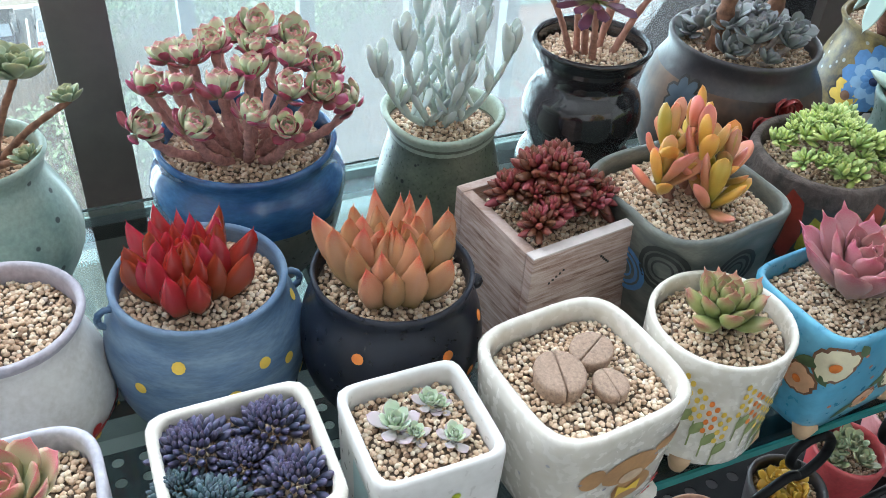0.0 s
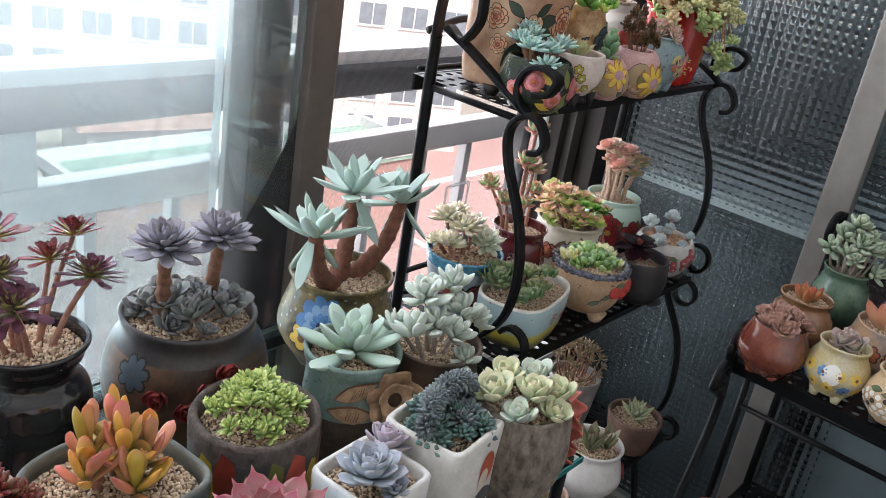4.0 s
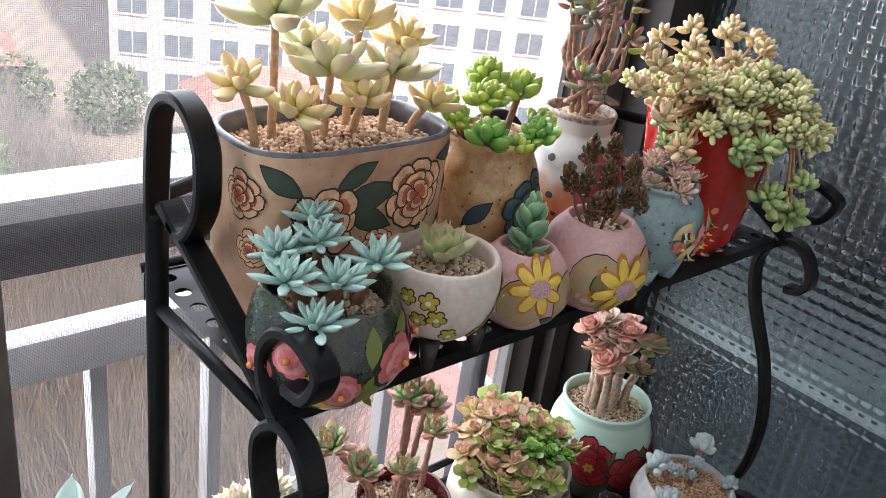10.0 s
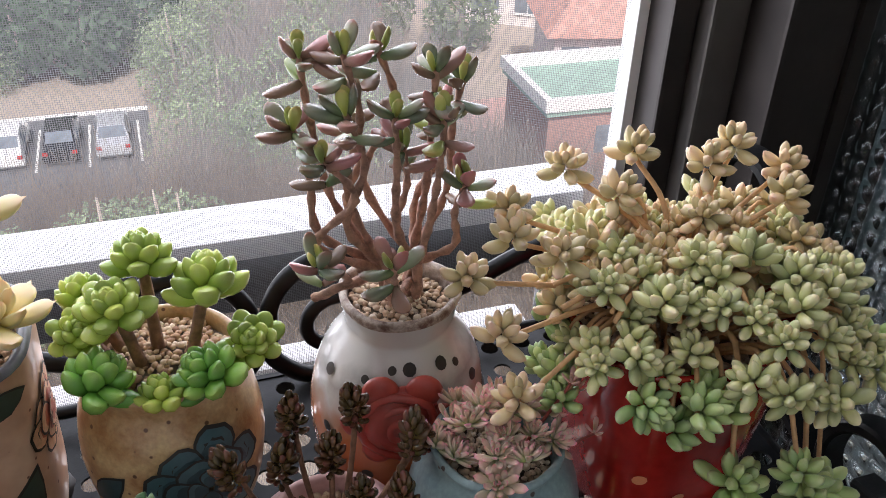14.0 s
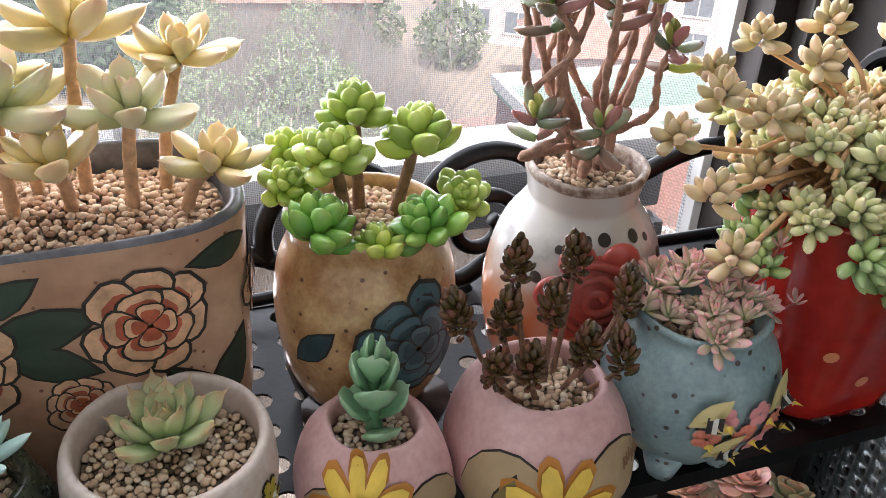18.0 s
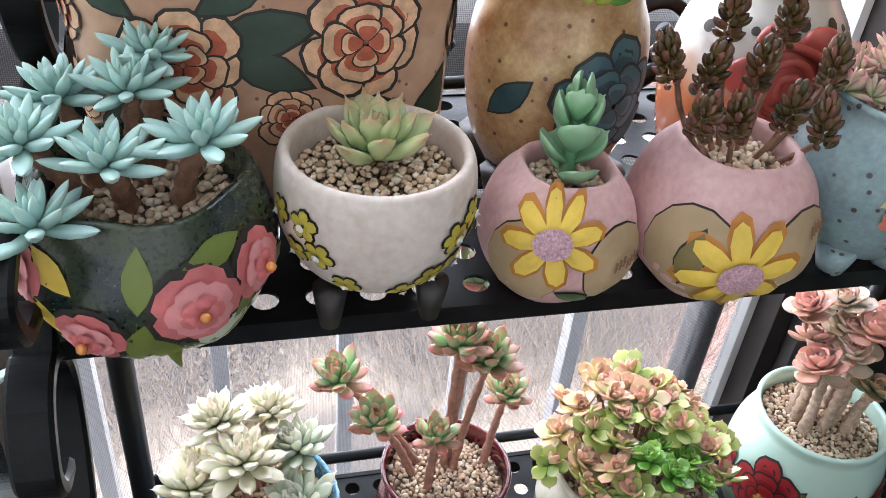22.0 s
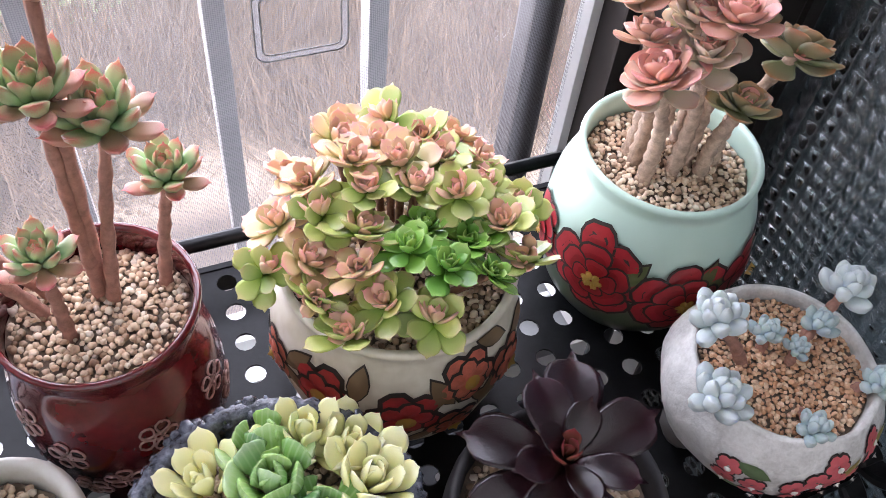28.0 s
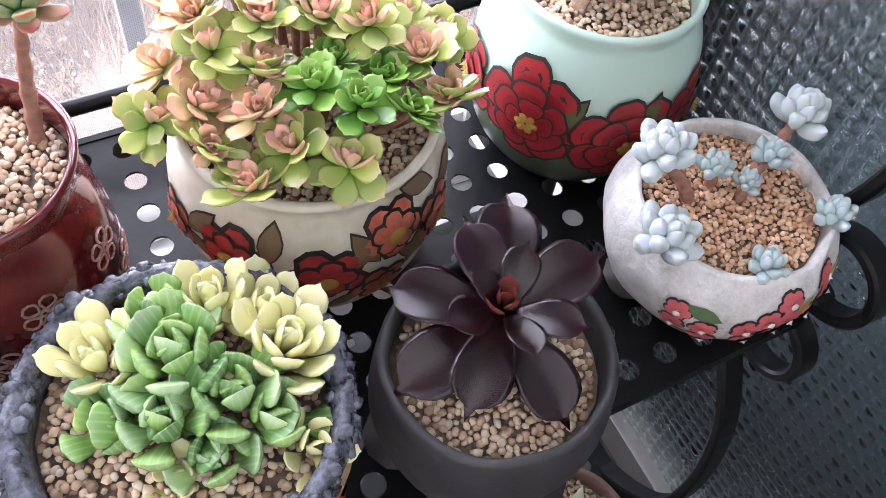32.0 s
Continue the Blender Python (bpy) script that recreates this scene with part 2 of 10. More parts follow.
class Geo:
    """Collects plain geometry into one mesh."""

    def __init__(self):
        self.v, self.f, self.a = [], [], []

    def add(self, verts, faces, along=None):
        o = len(self.v)
        self.v.extend(verts)
        self.f.extend([tuple(i + o for i in f) for f in faces])
        self.a.extend(along if along is not None else [0.5] * len(verts))

    def box(self, x0, y0, z0, x1, y1, z1, bev=0.0):
        if bev <= 0:
            v = [(x, y, z) for x in (x0, x1) for y in (y0, y1) for z in (z0, z1)]
            f = [(0, 1, 3, 2), (4, 6, 7, 5), (0, 4, 5, 1), (2, 3, 7, 6), (0, 2, 6, 4), (1, 5, 7, 3)]
            self.add(v, f)
            return self
        bm = bmesh.new()
        bmesh.ops.create_cube(bm, size=1)
        bmesh.ops.scale(bm, vec=(x1 - x0, y1 - y0, z1 - z0), verts=bm.verts)
        bmesh.ops.translate(bm, vec=((x0 + x1) / 2, (y0 + y1) / 2, (z0 + z1) / 2), verts=bm.verts)
        bmesh.ops.bevel(bm, geom=bm.edges[:], offset=bev, segments=2, affect="EDGES", profile=0.7)
        bm.verts.index_update()
        self.add([tuple(v.co) for v in bm.verts], [tuple(v.index for v in f.verts) for f in bm.faces])
        bm.free()
        return self

    def tube(self, pts, radii, seg=8, knots=0.0, along=None):
        pts = [Vector(p) for p in pts]
        n = len(pts)
        if not isinstance(radii, (list, tuple)):
            radii = [radii] * n
        up = None
        verts = []
        for i, p in enumerate(pts):
            d = (pts[min(i + 1, n - 1)] - pts[max(i - 1, 0)]).normalized()
            if up is None:
                up = d.orthogonal().normalized()
            up = (up - d * up.dot(d)).normalized()
            sd = d.cross(up)
            r = radii[i] * (1 + (knots if i % 2 else -knots))
            verts += [tuple(p + (up * math.cos(a) + sd * math.sin(a)) * r) for a in (TAU * k / seg for k in range(seg))]
        faces = [(i * seg + k, i * seg + (k + 1) % seg, (i + 1) * seg + (k + 1) % seg, (i + 1) * seg + k) for i in range(n - 1) for k in range(seg)]
        faces += [tuple(range(seg))[::-1], tuple((n - 1) * seg + k for k in range(seg))]
        self.add(verts, faces, along)
        return self

    def strip(self, pts, half_x, half_n):
        """A flat bar bent in a plane of constant x: half width along x, half thickness across."""
        pts = [Vector(q) for q in pts]
        n = len(pts)
        V = []
        for i, q in enumerate(pts):
            d = (pts[min(i + 1, n - 1)] - pts[max(i - 1, 0)]).normalized()
            nn = d.cross(Vector((1, 0, 0))).normalized()
            V += [tuple(q + Vector((half_x * a, 0, 0)) + nn * half_n * b) for a, b in ((-1, -0.55), (-0.8, -1), (0.8, -1), (1, -0.55), (1, 0.55), (0.8, 1), (-0.8, 1), (-1, 0.55))]
        Fc = [(i * 8 + k, i * 8 + (k + 1) % 8, (i + 1) * 8 + (k + 1) % 8, (i + 1) * 8 + k) for i in range(n - 1) for k in range(8)]
        Fc += [tuple(range(8))[::-1], tuple((n - 1) * 8 + k for k in range(8))]
        self.add(V, Fc)
        return self

    def ball(self, c, r, seg=10, rings=7):
        rx, ry, rz = r if isinstance(r, (tuple, list)) else (r, r, r)
        verts = [(c[0], c[1], c[2] - rz)]
        for i in range(1, rings):
            a = -math.pi / 2 + math.pi * i / rings
            verts += [(c[0] + rx * math.cos(a) * math.cos(TAU * k / seg), c[1] + ry * math.cos(a) * math.sin(TAU * k / seg), c[2] + rz * math.sin(a)) for k in range(seg)]
        verts.append((c[0], c[1], c[2] + rz))
        f = [(0, 1 + (k + 1) % seg, 1 + k) for k in range(seg)]
        for i in range(rings - 2):
            f += [(1 + i * seg + k, 1 + i * seg + (k + 1) % seg, 1 + (i + 1) * seg + (k + 1) % seg, 1 + (i + 1) * seg + k) for k in range(seg)]
        e = len(verts) - 1
        f += [(e, e - seg + k, e - seg + (k + 1) % seg) for k in range(seg)]
        self.add(verts, f)
        return self

    def mesh(self, name, material, smooth=True, along=False):
        return mesh_from(name, self.v, self.f, material, smooth, self.a if along else None)


def smooth_path(pts, n=8):
    """Catmull-Rom through the points."""
    p = [Vector(q) for q in pts]
    p = [2 * p[0] - p[1]] + p + [2 * p[-1] - p[-2]]
    out = []
    for i in range(1, len(p) - 2):
        for k in range(n):
            t = k / n
            a, b, c, d = p[i - 1], p[i], p[i + 1], p[i + 2]
            out.append(0.5 * ((2 * b) + (c - a) * t + (2 * a - 5 * b + 4 * c - d) * t * t + (3 * b - a - 3 * c + d) * t ** 3))
    out.append(p[-2])
    return out


# leaf outlines: half width along the length
SHAPES = {
    "point": lambda s: (math.sin(math.pi * min(1, 0.12 + 0.88 * s) ** 0.85) ** 0.8) * (1 - 0.35 * s) + 0.08 * (1 - s),
    "lance": lambda s: (0.55 + 0.6 * s) * (1 - s) ** 0.55 * 1.5 * min(1, 0.5 + s),
    "spoon": lambda s: (0.32 + 0.68 * math.sin(math.pi * 0.5 * min(1, s / 0.68)) ** 1.6) * (1 - max(0, (s - 0.68) / 0.32) ** 2.4) ** 0.5 if s < 0.999 else 0.0,
    "finger": lambda s: (0.62 + 0.38 * math.sin(math.pi * min(1, s / 0.75))) * max(0.0, 1 - max(0.0, (s - 0.5) / 0.5) ** 1.7),
    "bean": lambda s: math.sqrt(max(0, 1 - (2 * s - 1) ** 2)) * (0.75 + 0.3 * s),
    "paddle": lambda s: (0.22 + 0.9 * s ** 1.1) * (1 - max(0, (s - 0.72) / 0.28) ** 2.6) ** 0.5 if s < 0.999 else 0.0,
}


def leaf_geo(shape="spoon", L=1.0, W=0.4, T=0.12, curl=0.3, cup=0.25, seg=8, rings=7, tip=0.0):
    """One leaf along +y, face up, as (verts, faces, along)."""
    fn = SHAPES[shape]
    V, A = [], []
    y = z = ang = 0.0
    for i in range(rings + 1):
        s = 1 - (1 - i / rings) ** 1.45
        step = L * ((1 - (1 - (i + 1) / rings) ** 1.45) - s) if i < rings else 0.0
        w = max(fn(min(s, 0.995)) * W * 0.5, 0.01 * W)
        th = T * 0.5 * (0.55 + 0.75 * math.sin(math.pi * min(1, 0.15 + 0.8 * s))) * (1 if s < 0.7 else max(0.1, math.sqrt(max(0, 1 - ((s - 0.7) / 0.3) ** 2))))
        nz, ny = math.cos(ang), -math.sin(ang)
        for k in range(seg):
            a = TAU * k / seg
            u = math.cos(a)
            h = math.sin(a) * th
            if h > 0:
                h *= 0.55
            h += cup * w * u * u
            V.append((w * u, y + ny * h, z + nz * h))
            A.append(s)
        ang += curl * step / L
        y += math.cos(ang) * step
        z += math.sin(ang) * step
    F = [(i * seg + k, i * seg + (k + 1) % seg, (i + 1) * seg + (k + 1) % seg, (i + 1) * seg + k) for i in range(rings) for k in range(seg)]
    if tip:
        V.append((0, y + math.cos(ang) * tip, z + math.sin(ang) * tip))
    else:
        V.append((0, y + math.cos(ang) * 0.012 * L, z + math.sin(ang) * 0.012 * L))
    A.append(1.0)
    e = len(V) - 1
    F += [(rings * seg + k, rings * seg + (k + 1) % seg, e) for k in range(seg)]
    F.append(tuple(range(seg))[::-1])
    return V, F, A


def rosette_mats(N, r0=0.08, e0=82, e1=12, s0=0.4, rise=0.12, jit=5.0, rng=random, pw=0.8):
    """Leaf poses for a rosette of radius about 1: list of matrices, centre first."""
    out = []
    for i in range(N):
        f = (i + 0.5) / N
        el = e0 + (e1 - e0) * f ** pw + rng.uniform(-jit, jit)
        sc = s0 + (1 - s0) * f ** 0.7
        m = Matrix.Rotation(i * GOLD + rng.uniform(-0.08, 0.08), 4, "Z") @ Matrix.Translation((0, r0 * f, rise * (1 - f))) @ Matrix.Rotation(radians(el), 4, "X") @ Matrix.Scale(sc * rng.uniform(0.94, 1.05), 4)
        out.append(m)
    return out


def xf(m, verts):
    a = np.array(verts)
    r = np.array(m.to_3x3())
    return [tuple(q) for q in (a @ r.T + np.array(m.translation))]


def joined_rosette(name, material, N, leaf, **kw):
    """All leaves of a small rosette in one mesh."""
    g = Geo()
    for m in rosette_mats(N, **kw):
        g.add(xf(m, leaf[0]), leaf[1], leaf[2])
    return g.mesh(name, material, True, True)


def rosette(parent, at, R, leaf, material, N, core=6, tilt=(0, 0), spin=0.0, name="rosette", seed=1, label="", **kw):
    """A large rosette: its heart is one mesh, every outer leaf an object of its own."""
    rng = random.Random(seed)
    ms = rosette_mats(N, rng=rng, **kw)
    g = Geo()
    for m in ms[:core]:
        g.add(xf(m, leaf[0]), leaf[1], leaf[2])
    base = pose(*at, tilt[0], tilt[1], spin) @ Matrix.Scale(R, 4)
    heart = put(name, g.mesh(name, material, True, True), parent, label, base, "stuff")
    me = mesh_from("leaf", leaf[0], leaf[1], material, True, leaf[2])
    for m in ms[core:]:
        put("leaf", me, heart, m=m)
    return heart


class Pot:
    """An open pot turned about z: profile of (radius, height), corner power n (2 round, 5 squarish), stretch ax, ay, wavy rim."""

    def __init__(self, parent, profile, material, n=2.0, ax=1.0, ay=1.0, wall=0.006, depth=0.012, wave=None, seg=44, rimmat=None, rimh=None, label="", turn=0.0, name="pot", dent=0.0):
        self.profile, self.n, self.ax, self.ay, self.wave, self.turn, self.dent = profile, n, ax, ay, wave, turn, dent
        self.top = profile[-1][1]
        self.wall = wall
        p = [Vector((r, z)) for r, z in profile]
        pts = smooth_path([(q.x, 0, q.y) for q in p], 4)
        prof = [(q.x, q.z) for q in pts]
        self.dense = prof
        R, H = prof[-1]
        self.R = R
        rim = [(R - wall * 0.2, H + wall * 0.35), (R - wall * 0.55, H + wall * 0.42), (R - wall * 0.9, H + wall * 0.2), (R - wall, H - wall * 0.4)]
        self.level = H - depth
        inner = [(R - wall * 1.05, H - depth * 0.5), (R - wall * 1.1, H - depth - 0.004)]
        full = [(prof[0][0] * 0.5, prof[0][1] + 0.001), *prof, *rim, *inner]
        self.cut = len(prof)
        V, F = [], []
        for r, z in full:
            V += [self.at(TAU * k / seg, z, r) for k in range(seg)]
        for i in range(len(full) - 1):
            F += [(i * seg + k, i * seg + (k + 1) % seg, (i + 1) * seg + (k + 1) % seg, (i + 1) * seg + k) for k in range(seg)]
        F.append(tuple(range(seg))[::-1])
        if rimmat:
            lo = [i for i, (r, z) in enumerate(full) if z >= (H - (rimh or wall))][0]
            cut = seg * lo
            vb = [v for v in V[cut:]]
            fb = [tuple(i - cut for i in f) for f in F if min(f) >= cut]
            F = [f for f in F if min(f) < cut]
            self.ob = put(name, mesh_from(name, V, F, material), parent, label)
            put("rim", mesh_from("rim", vb, fb, rimmat), self.ob)
        else:
            self.ob = put(name, mesh_from(name, V, F, material), parent, label)
        self.parent = parent

    def shape(self, th):
        c, s = math.cos(th), math.sin(th)
        k = (abs(c) ** self.n + abs(s) ** self.n) ** (-1 / self.n)
        return k

    def at(self, th, z, r=None, off=0.0):
        if r is None:
            P = self.dense
            r = P[-1][0]
            for (r0, z0), (r1, z1) in zip(P, P[1:]):
                if z0 <= z <= z1:
                    r = r0 + (r1 - r0) * (z - z0) / max(z1 - z0, 1e-6)
                    break
        k = self.shape(th - self.turn)
        w = 1.0
        if self.wave:
            w = 1 + self.wave[0] * math.cos(self.wave[1] * th) * max(0, z / self.top) ** 3
        if self.dent:
            w *= 1 + self.dent * noise.noise(Vector((2 * math.cos(th), 2 * math.sin(th), z * 25)))
        q = (r * k * w + off)
        x, y = q * math.cos(th - self.turn) * self.ax, q * math.sin(th - self.turn) * self.ay
        c, s = math.cos(self.turn), math.sin(self.turn)
        return (x * c - y * s, x * s + y * c, z)

    def inner(self, th):
        x, y, _ = self.at(th, self.level, self.R - self.wall * 1.1)
        return math.hypot(x, y)

    def gravel(self, size=0.0055, mound=0.004, material=None, seed=3):
        material = material or GRAVEL
        size = size * 0.7
        rng = np.random.default_rng(seed)
        big = max(self.inner(TAU * k / 32) for k in range(32))
        pts = []
        st = size * 0.92
        ny = int(big / (st * 0.866)) + 1
        for j in range(-ny, ny + 1):
            for i in range(-int(big / st) - 1, int(big / st) + 2):
                x, y = (i + 0.5 * (j % 2)) * st, j * st * 0.866
                x, y = x + rng.uniform(-0.3, 0.3) * st, y + rng.uniform(-0.3, 0.3) * st
                c, s = math.cos(self.turn), math.sin(self.turn)
                xa, ya = (x * c + y * s) / self.ax, (y * c - x * s) / self.ay
                th = math.atan2(ya, xa)
                q = math.hypot(xa, ya) / ((self.R - self.wall * 1.1) * self.shape(th))
                if self.wave:
                    q *= 1 + self.wave[0]
                if q < 0.965:
                    pts.append((x, y, self.level + mound * (1 - q * q) + rng.uniform(-0.15, 0.28) * size))
        pts = np.array(pts)
        V, F = [], []
        T = STONES
        which = rng.integers(0, len(T), len(pts))
        for (x, y, z), w in zip(pts, which):
            a, b = rng.uniform(0, TAU), rng.uniform(-0.5, 0.5)
            ca, sa, cb, sb = math.cos(a), math.sin(a), math.cos(b), math.sin(b)
            M = np.array([[ca, -sa * cb, sa * sb], [sa, ca * cb, -ca * sb], [0, sb, cb]])
            sc = size * 0.5 * rng.uniform(0.75, 1.25) * np.array([rng.uniform(0.9, 1.3), rng.uniform(0.8, 1.05), rng.uniform(0.65, 0.95)])
            o = len(V)
            V.extend(((T[w] * sc) @ M.T + (x, y, z)).tolist())
            F.extend((ICO_F + o).tolist())
        gob = put("gravel", mesh_from("gravel", V, F, material, True), self.parent, kind="stuff")
        seg = 24
        bv = [(0, 0, self.level + mound - size * 0.3)] + [self.at(TAU * k / seg, self.level - size * 0.35, self.R - self.wall * 1.1) for k in range(seg)]
        put("soil", mesh_from("soil", bv, [(0, 1 + k, 1 + (k + 1) % seg) for k in range(seg)], BED), self.parent)
        return gob

    def peony(self, th, z, s, edge, heart, line, spin=0.0, off=0.0006):
        """A painted double flower: overlapping petals with dark outlines, pale edges and red hearts."""
        sets = {"flower_outline": [], "flower": [], "petal_heart": []}
        rng = random.Random(int(1000 * abs(th) + 7000 * z))
        for ring, (n, r, w) in enumerate(((7, 1.0, 0.31), (5, 0.68, 0.27), (4, 0.38, 0.17))):
            for i in range(n):
                a = spin + ring * 0.55 + TAU * i / n + rng.uniform(-0.12, 0.12)
                rk, wk = r * rng.uniform(0.86, 1.06), w * rng.uniform(0.88, 1.15)
                for lay, (key, k, cen) in enumerate((("flower_outline", 1.12, 0.56), ("flower", 0.97, 0.56), ("petal_heart", 0.74, 0.42))):
                    q = []
                    for j in range(16):
                        t = TAU * j / 16
                        tip = 1 - (0.14 if j in (0,) else 0.0) + 0.05 * math.cos(5 * t)
                        u = s * rk * (cen + 0.44 * k * math.cos(t) * tip)
                        v = s * wk * k * math.sin(t) * (1 + 0.42 * math.cos(t))
                        q.append((u * math.cos(a) - v * math.sin(a), u * math.sin(a) + v * math.cos(a)))
                    sets[key].append((q, off + 0.0012 * ring + 0.00016 * i + 0.00004 * lay))
        for key, mt in (("flower_outline", line), ("flower", edge), ("petal_heart", heart)):
            self.decal(key, th, z, [q for q, _ in sets[key]], mt, offs=[o for _, o in sets[key]])

    def decal(self, name, th, z, polys, material, off=0.0007, label="", offs=None):
        """Thin raised shapes laid on the wall: polys of (u, v) metres round (th, z)."""
        V, F = [], []
        rad = (Vector(self.at(th + 0.02, z)) - Vector(self.at(th - 0.02, z))).length / 0.04
        for ip, poly in enumerate(polys):
            off = offs[ip] if offs else off
            cu, cv = sum(p[0] for p in poly) / len(poly), sum(p[1] for p in poly) / len(poly)
            o = len(V)
            V.append(self.at(th + cu / rad, z + cv, off=off if offs else off * 1.6))
            n = len(poly)
            for q in (0.5, 1.0):
                V += [self.at(th + (cu + (u - cu) * q) / rad, z + cv + (v - cv) * q, off=off) for u, v in poly]
            F += [(o, o + 1 + k, o + 1 + (k + 1) % n) for k in range(n)]
            F += [(o + 1 + k, o + 1 + n + k, o + 1 + n + (k + 1) % n, o + 1 + (k + 1) % n) for k in range(n)]
        return put(name, mesh_from(name, V, F, material), self.ob, label)

    def flower(self, th, z, size, petal, centre=None, line=None, n=5, spin=0.3, wide=0.62, rings=1, off=0.0009):
        def pets(s, wd, rot, n=n):
            out = []
            for i in range(n):
                a = rot + TAU * i / n
                q = []
                for k in range(9):
                    t = TAU * k / 9
                    u, v = 0.55 * s + 0.48 * s * math.cos(t), wd * s * 0.55 * math.sin(t) * (1 + 0.25 * math.cos(t))
                    q.append((u * math.cos(a) - v * math.sin(a), u * math.sin(a) + v * math.cos(a)))
                out.append(q)
            return out

        if line:
            self.decal("flower_outline", th, z, pets(size * 1.14, wide * 1.16, spin), line, off * 0.55)
        self.decal("flower", th, z, pets(size, wide, spin), petal, off)
        for r in range(1, rings):
            if line:
                self.decal("flower_outline", th, z, pets(size * (0.74 ** r) * 1.08, wide * 1.2, spin + 0.6 * r), line, off * (1 + 0.8 * r))
            self.decal("flower", th, z, pets(size * 0.72 ** r, wide, spin + 0.6 * r), petal, off * (1.4 + 0.8 * r))
        if centre:
            self.decal("flower_centre", th, z, [[(0.28 * size * math.cos(TAU * k / 10), 0.28 * size * math.sin(TAU * k / 10)) for k in range(10)]], centre, off * (2 + rings))

    def leafdec(self, th, z, size, rot, material, line=None, off=0.0007):
        def pol(s):
            q = [(s * (t - 0.5) * 2, s * 0.42 * math.sin(math.pi * t) * sg) for sg, ts in ((1, (0, 0.2, 0.4, 0.6, 0.8, 1)), (-1, (0.8, 0.6, 0.4, 0.2))) for t in ts]
            return [[(u * math.cos(rot) - v * math.sin(rot), u * math.sin(rot) + v * math.cos(rot)) for u, v in q]]
        if line:
            self.decal("leaf_outline", th, z, pol(size * 1.15), line, off * 0.6)
        self.decal("painted_leaf", th, z, pol(size), material, off)

    def dots(self, spots, r, material, name="dot", off=0.0007):
        for th, z in spots:
            self.decal(name, th, z, [[(r * math.cos(TAU * k / 10), r * 0.9 * math.sin(TAU * k / 10)) for k in range(10)]], material, off)

    def feet(self, material, h=0.012, r=0.009, k=4, rad=None, turn=0.785, shape="cone"):
        rad = rad or self.profile[0][0] * 0.85
        g0 = Geo()
        g0.tube([(0, 0, -h), (0, 0, -h * 0.5), (0, 0, h * 0.25)], [r * 0.7, r * 0.95, r * 1.25], 10)
        me = g0.mesh("foot", material)
        for i in range(k):
            a = turn + TAU * i / k + self.turn
            x, y, _ = self.at(a, self.profile[0][1], rad)
            put("foot", me, self.ob, m=pose(x, y, self.profile[0][1] + 0.001))


class Bed(Pot):
    """The filling of a square box made of panels."""

    def __init__(self, parent, S, H, wall):
        self.profile, self.n, self.ax, self.ay, self.wave, self.turn, self.dent = [(S, 0), (S, H)], 14.0, 1, 1, None, 0.0, 0.0
        self.dense = self.profile
        self.top, self.wall, self.R, self.level, self.parent = H, wall, S, H - 0.012, parent


_p = (1 + 5 ** 0.5) / 2
ICO_V = np.array([(-1, _p, 0), (1, _p, 0), (-1, -_p, 0), (1, -_p, 0), (0, -1, _p), (0, 1, _p), (0, -1, -_p), (0, 1, -_p), (_p, 0, -1), (_p, 0, 1), (-_p, 0, -1), (-_p, 0, 1)]) / 1.9
ICO_F = np.array([(0, 11, 5), (0, 5, 1), (0, 1, 7), (0, 7, 10), (0, 10, 11), (1, 5, 9), (5, 11, 4), (11, 10, 2), (10, 7, 6), (7, 1, 8), (3, 9, 4), (3, 4, 2), (3, 2, 6), (3, 6, 8), (3, 8, 9), (4, 9, 5), (2, 4, 11), (6, 2, 10), (8, 6, 7), (9, 8, 1)])
_g = np.random.default_rng(5)
STONES = [ICO_V * _g.uniform(0.84, 1.14, (12, 1)) for _ in range(6)]


def stem(parent, pts, r0, r1, material, knots=0.08, seg=8, n=5, name="stem"):
    p = smooth_path(pts, n)
    k = len(p)
    return put(name, Geo().tube(p, [r0 + (r1 - r0) * i / (k - 1) for i in range(k)], seg, knots).mesh(name, material), parent)

# ---- the balcony ----
WALL_X = 1.80   # patterned glass partition
GLASS_Z = 0.745  # top of the glass shelf
SHELF1, SHELF2, SHELF3 = 1.10, 0.745, 0.40
SIDE1, SIDE2 = 0.75, 0.35


def setting(name, g, material, label, category="", smooth=False):
    return tagged(new(name, g.mesh(name, material, smooth)), label, category or name.split("_")[0], kind="structure")


TILE = plain("floor_tile", (0.075, 0.072, 0.07), 0.35, scale=8, vary=0.25)
PLASTER = plain("plaster", (0.7, 0.68, 0.65), 0.85, scale=14, vary=0.08, rel=0.3)
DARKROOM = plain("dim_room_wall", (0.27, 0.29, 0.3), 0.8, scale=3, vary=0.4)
setting("floor", Geo().box(-3.0, -1.6, -0.1, 1.86, 0.86, 0.0), TILE, "dark grey tiled balcony floor")
# ceiling, back and west walls are unseen, kept pale to bounce light onto pots
setting("ceiling", Geo().box(-3.0, -1.6, 2.4, 1.86, 1.0, 2.5), plain("ceiling_paint", (0.74, 0.73, 0.7), 0.7, scale=12, vary=0.06), "plain pale painted balcony ceiling")
setting("wall_back", Geo().box(-3.0, -1.7, 0.0, 3.3, -1.6, 2.4), PLASTER, "plain inner wall behind the balcony", "wall")
setting("wall_west", Geo().box(-3.1, -1.6, 0.0, -3.0, 1.0, 2.4), PLASTER, "plain end wall of the balcony", "wall")
setting("wall_parapet", Geo().box(-3.0, 0.80, 0.0, 1.80, 0.92, 0.36), PLASTER, "low wall below the balcony window", "wall")
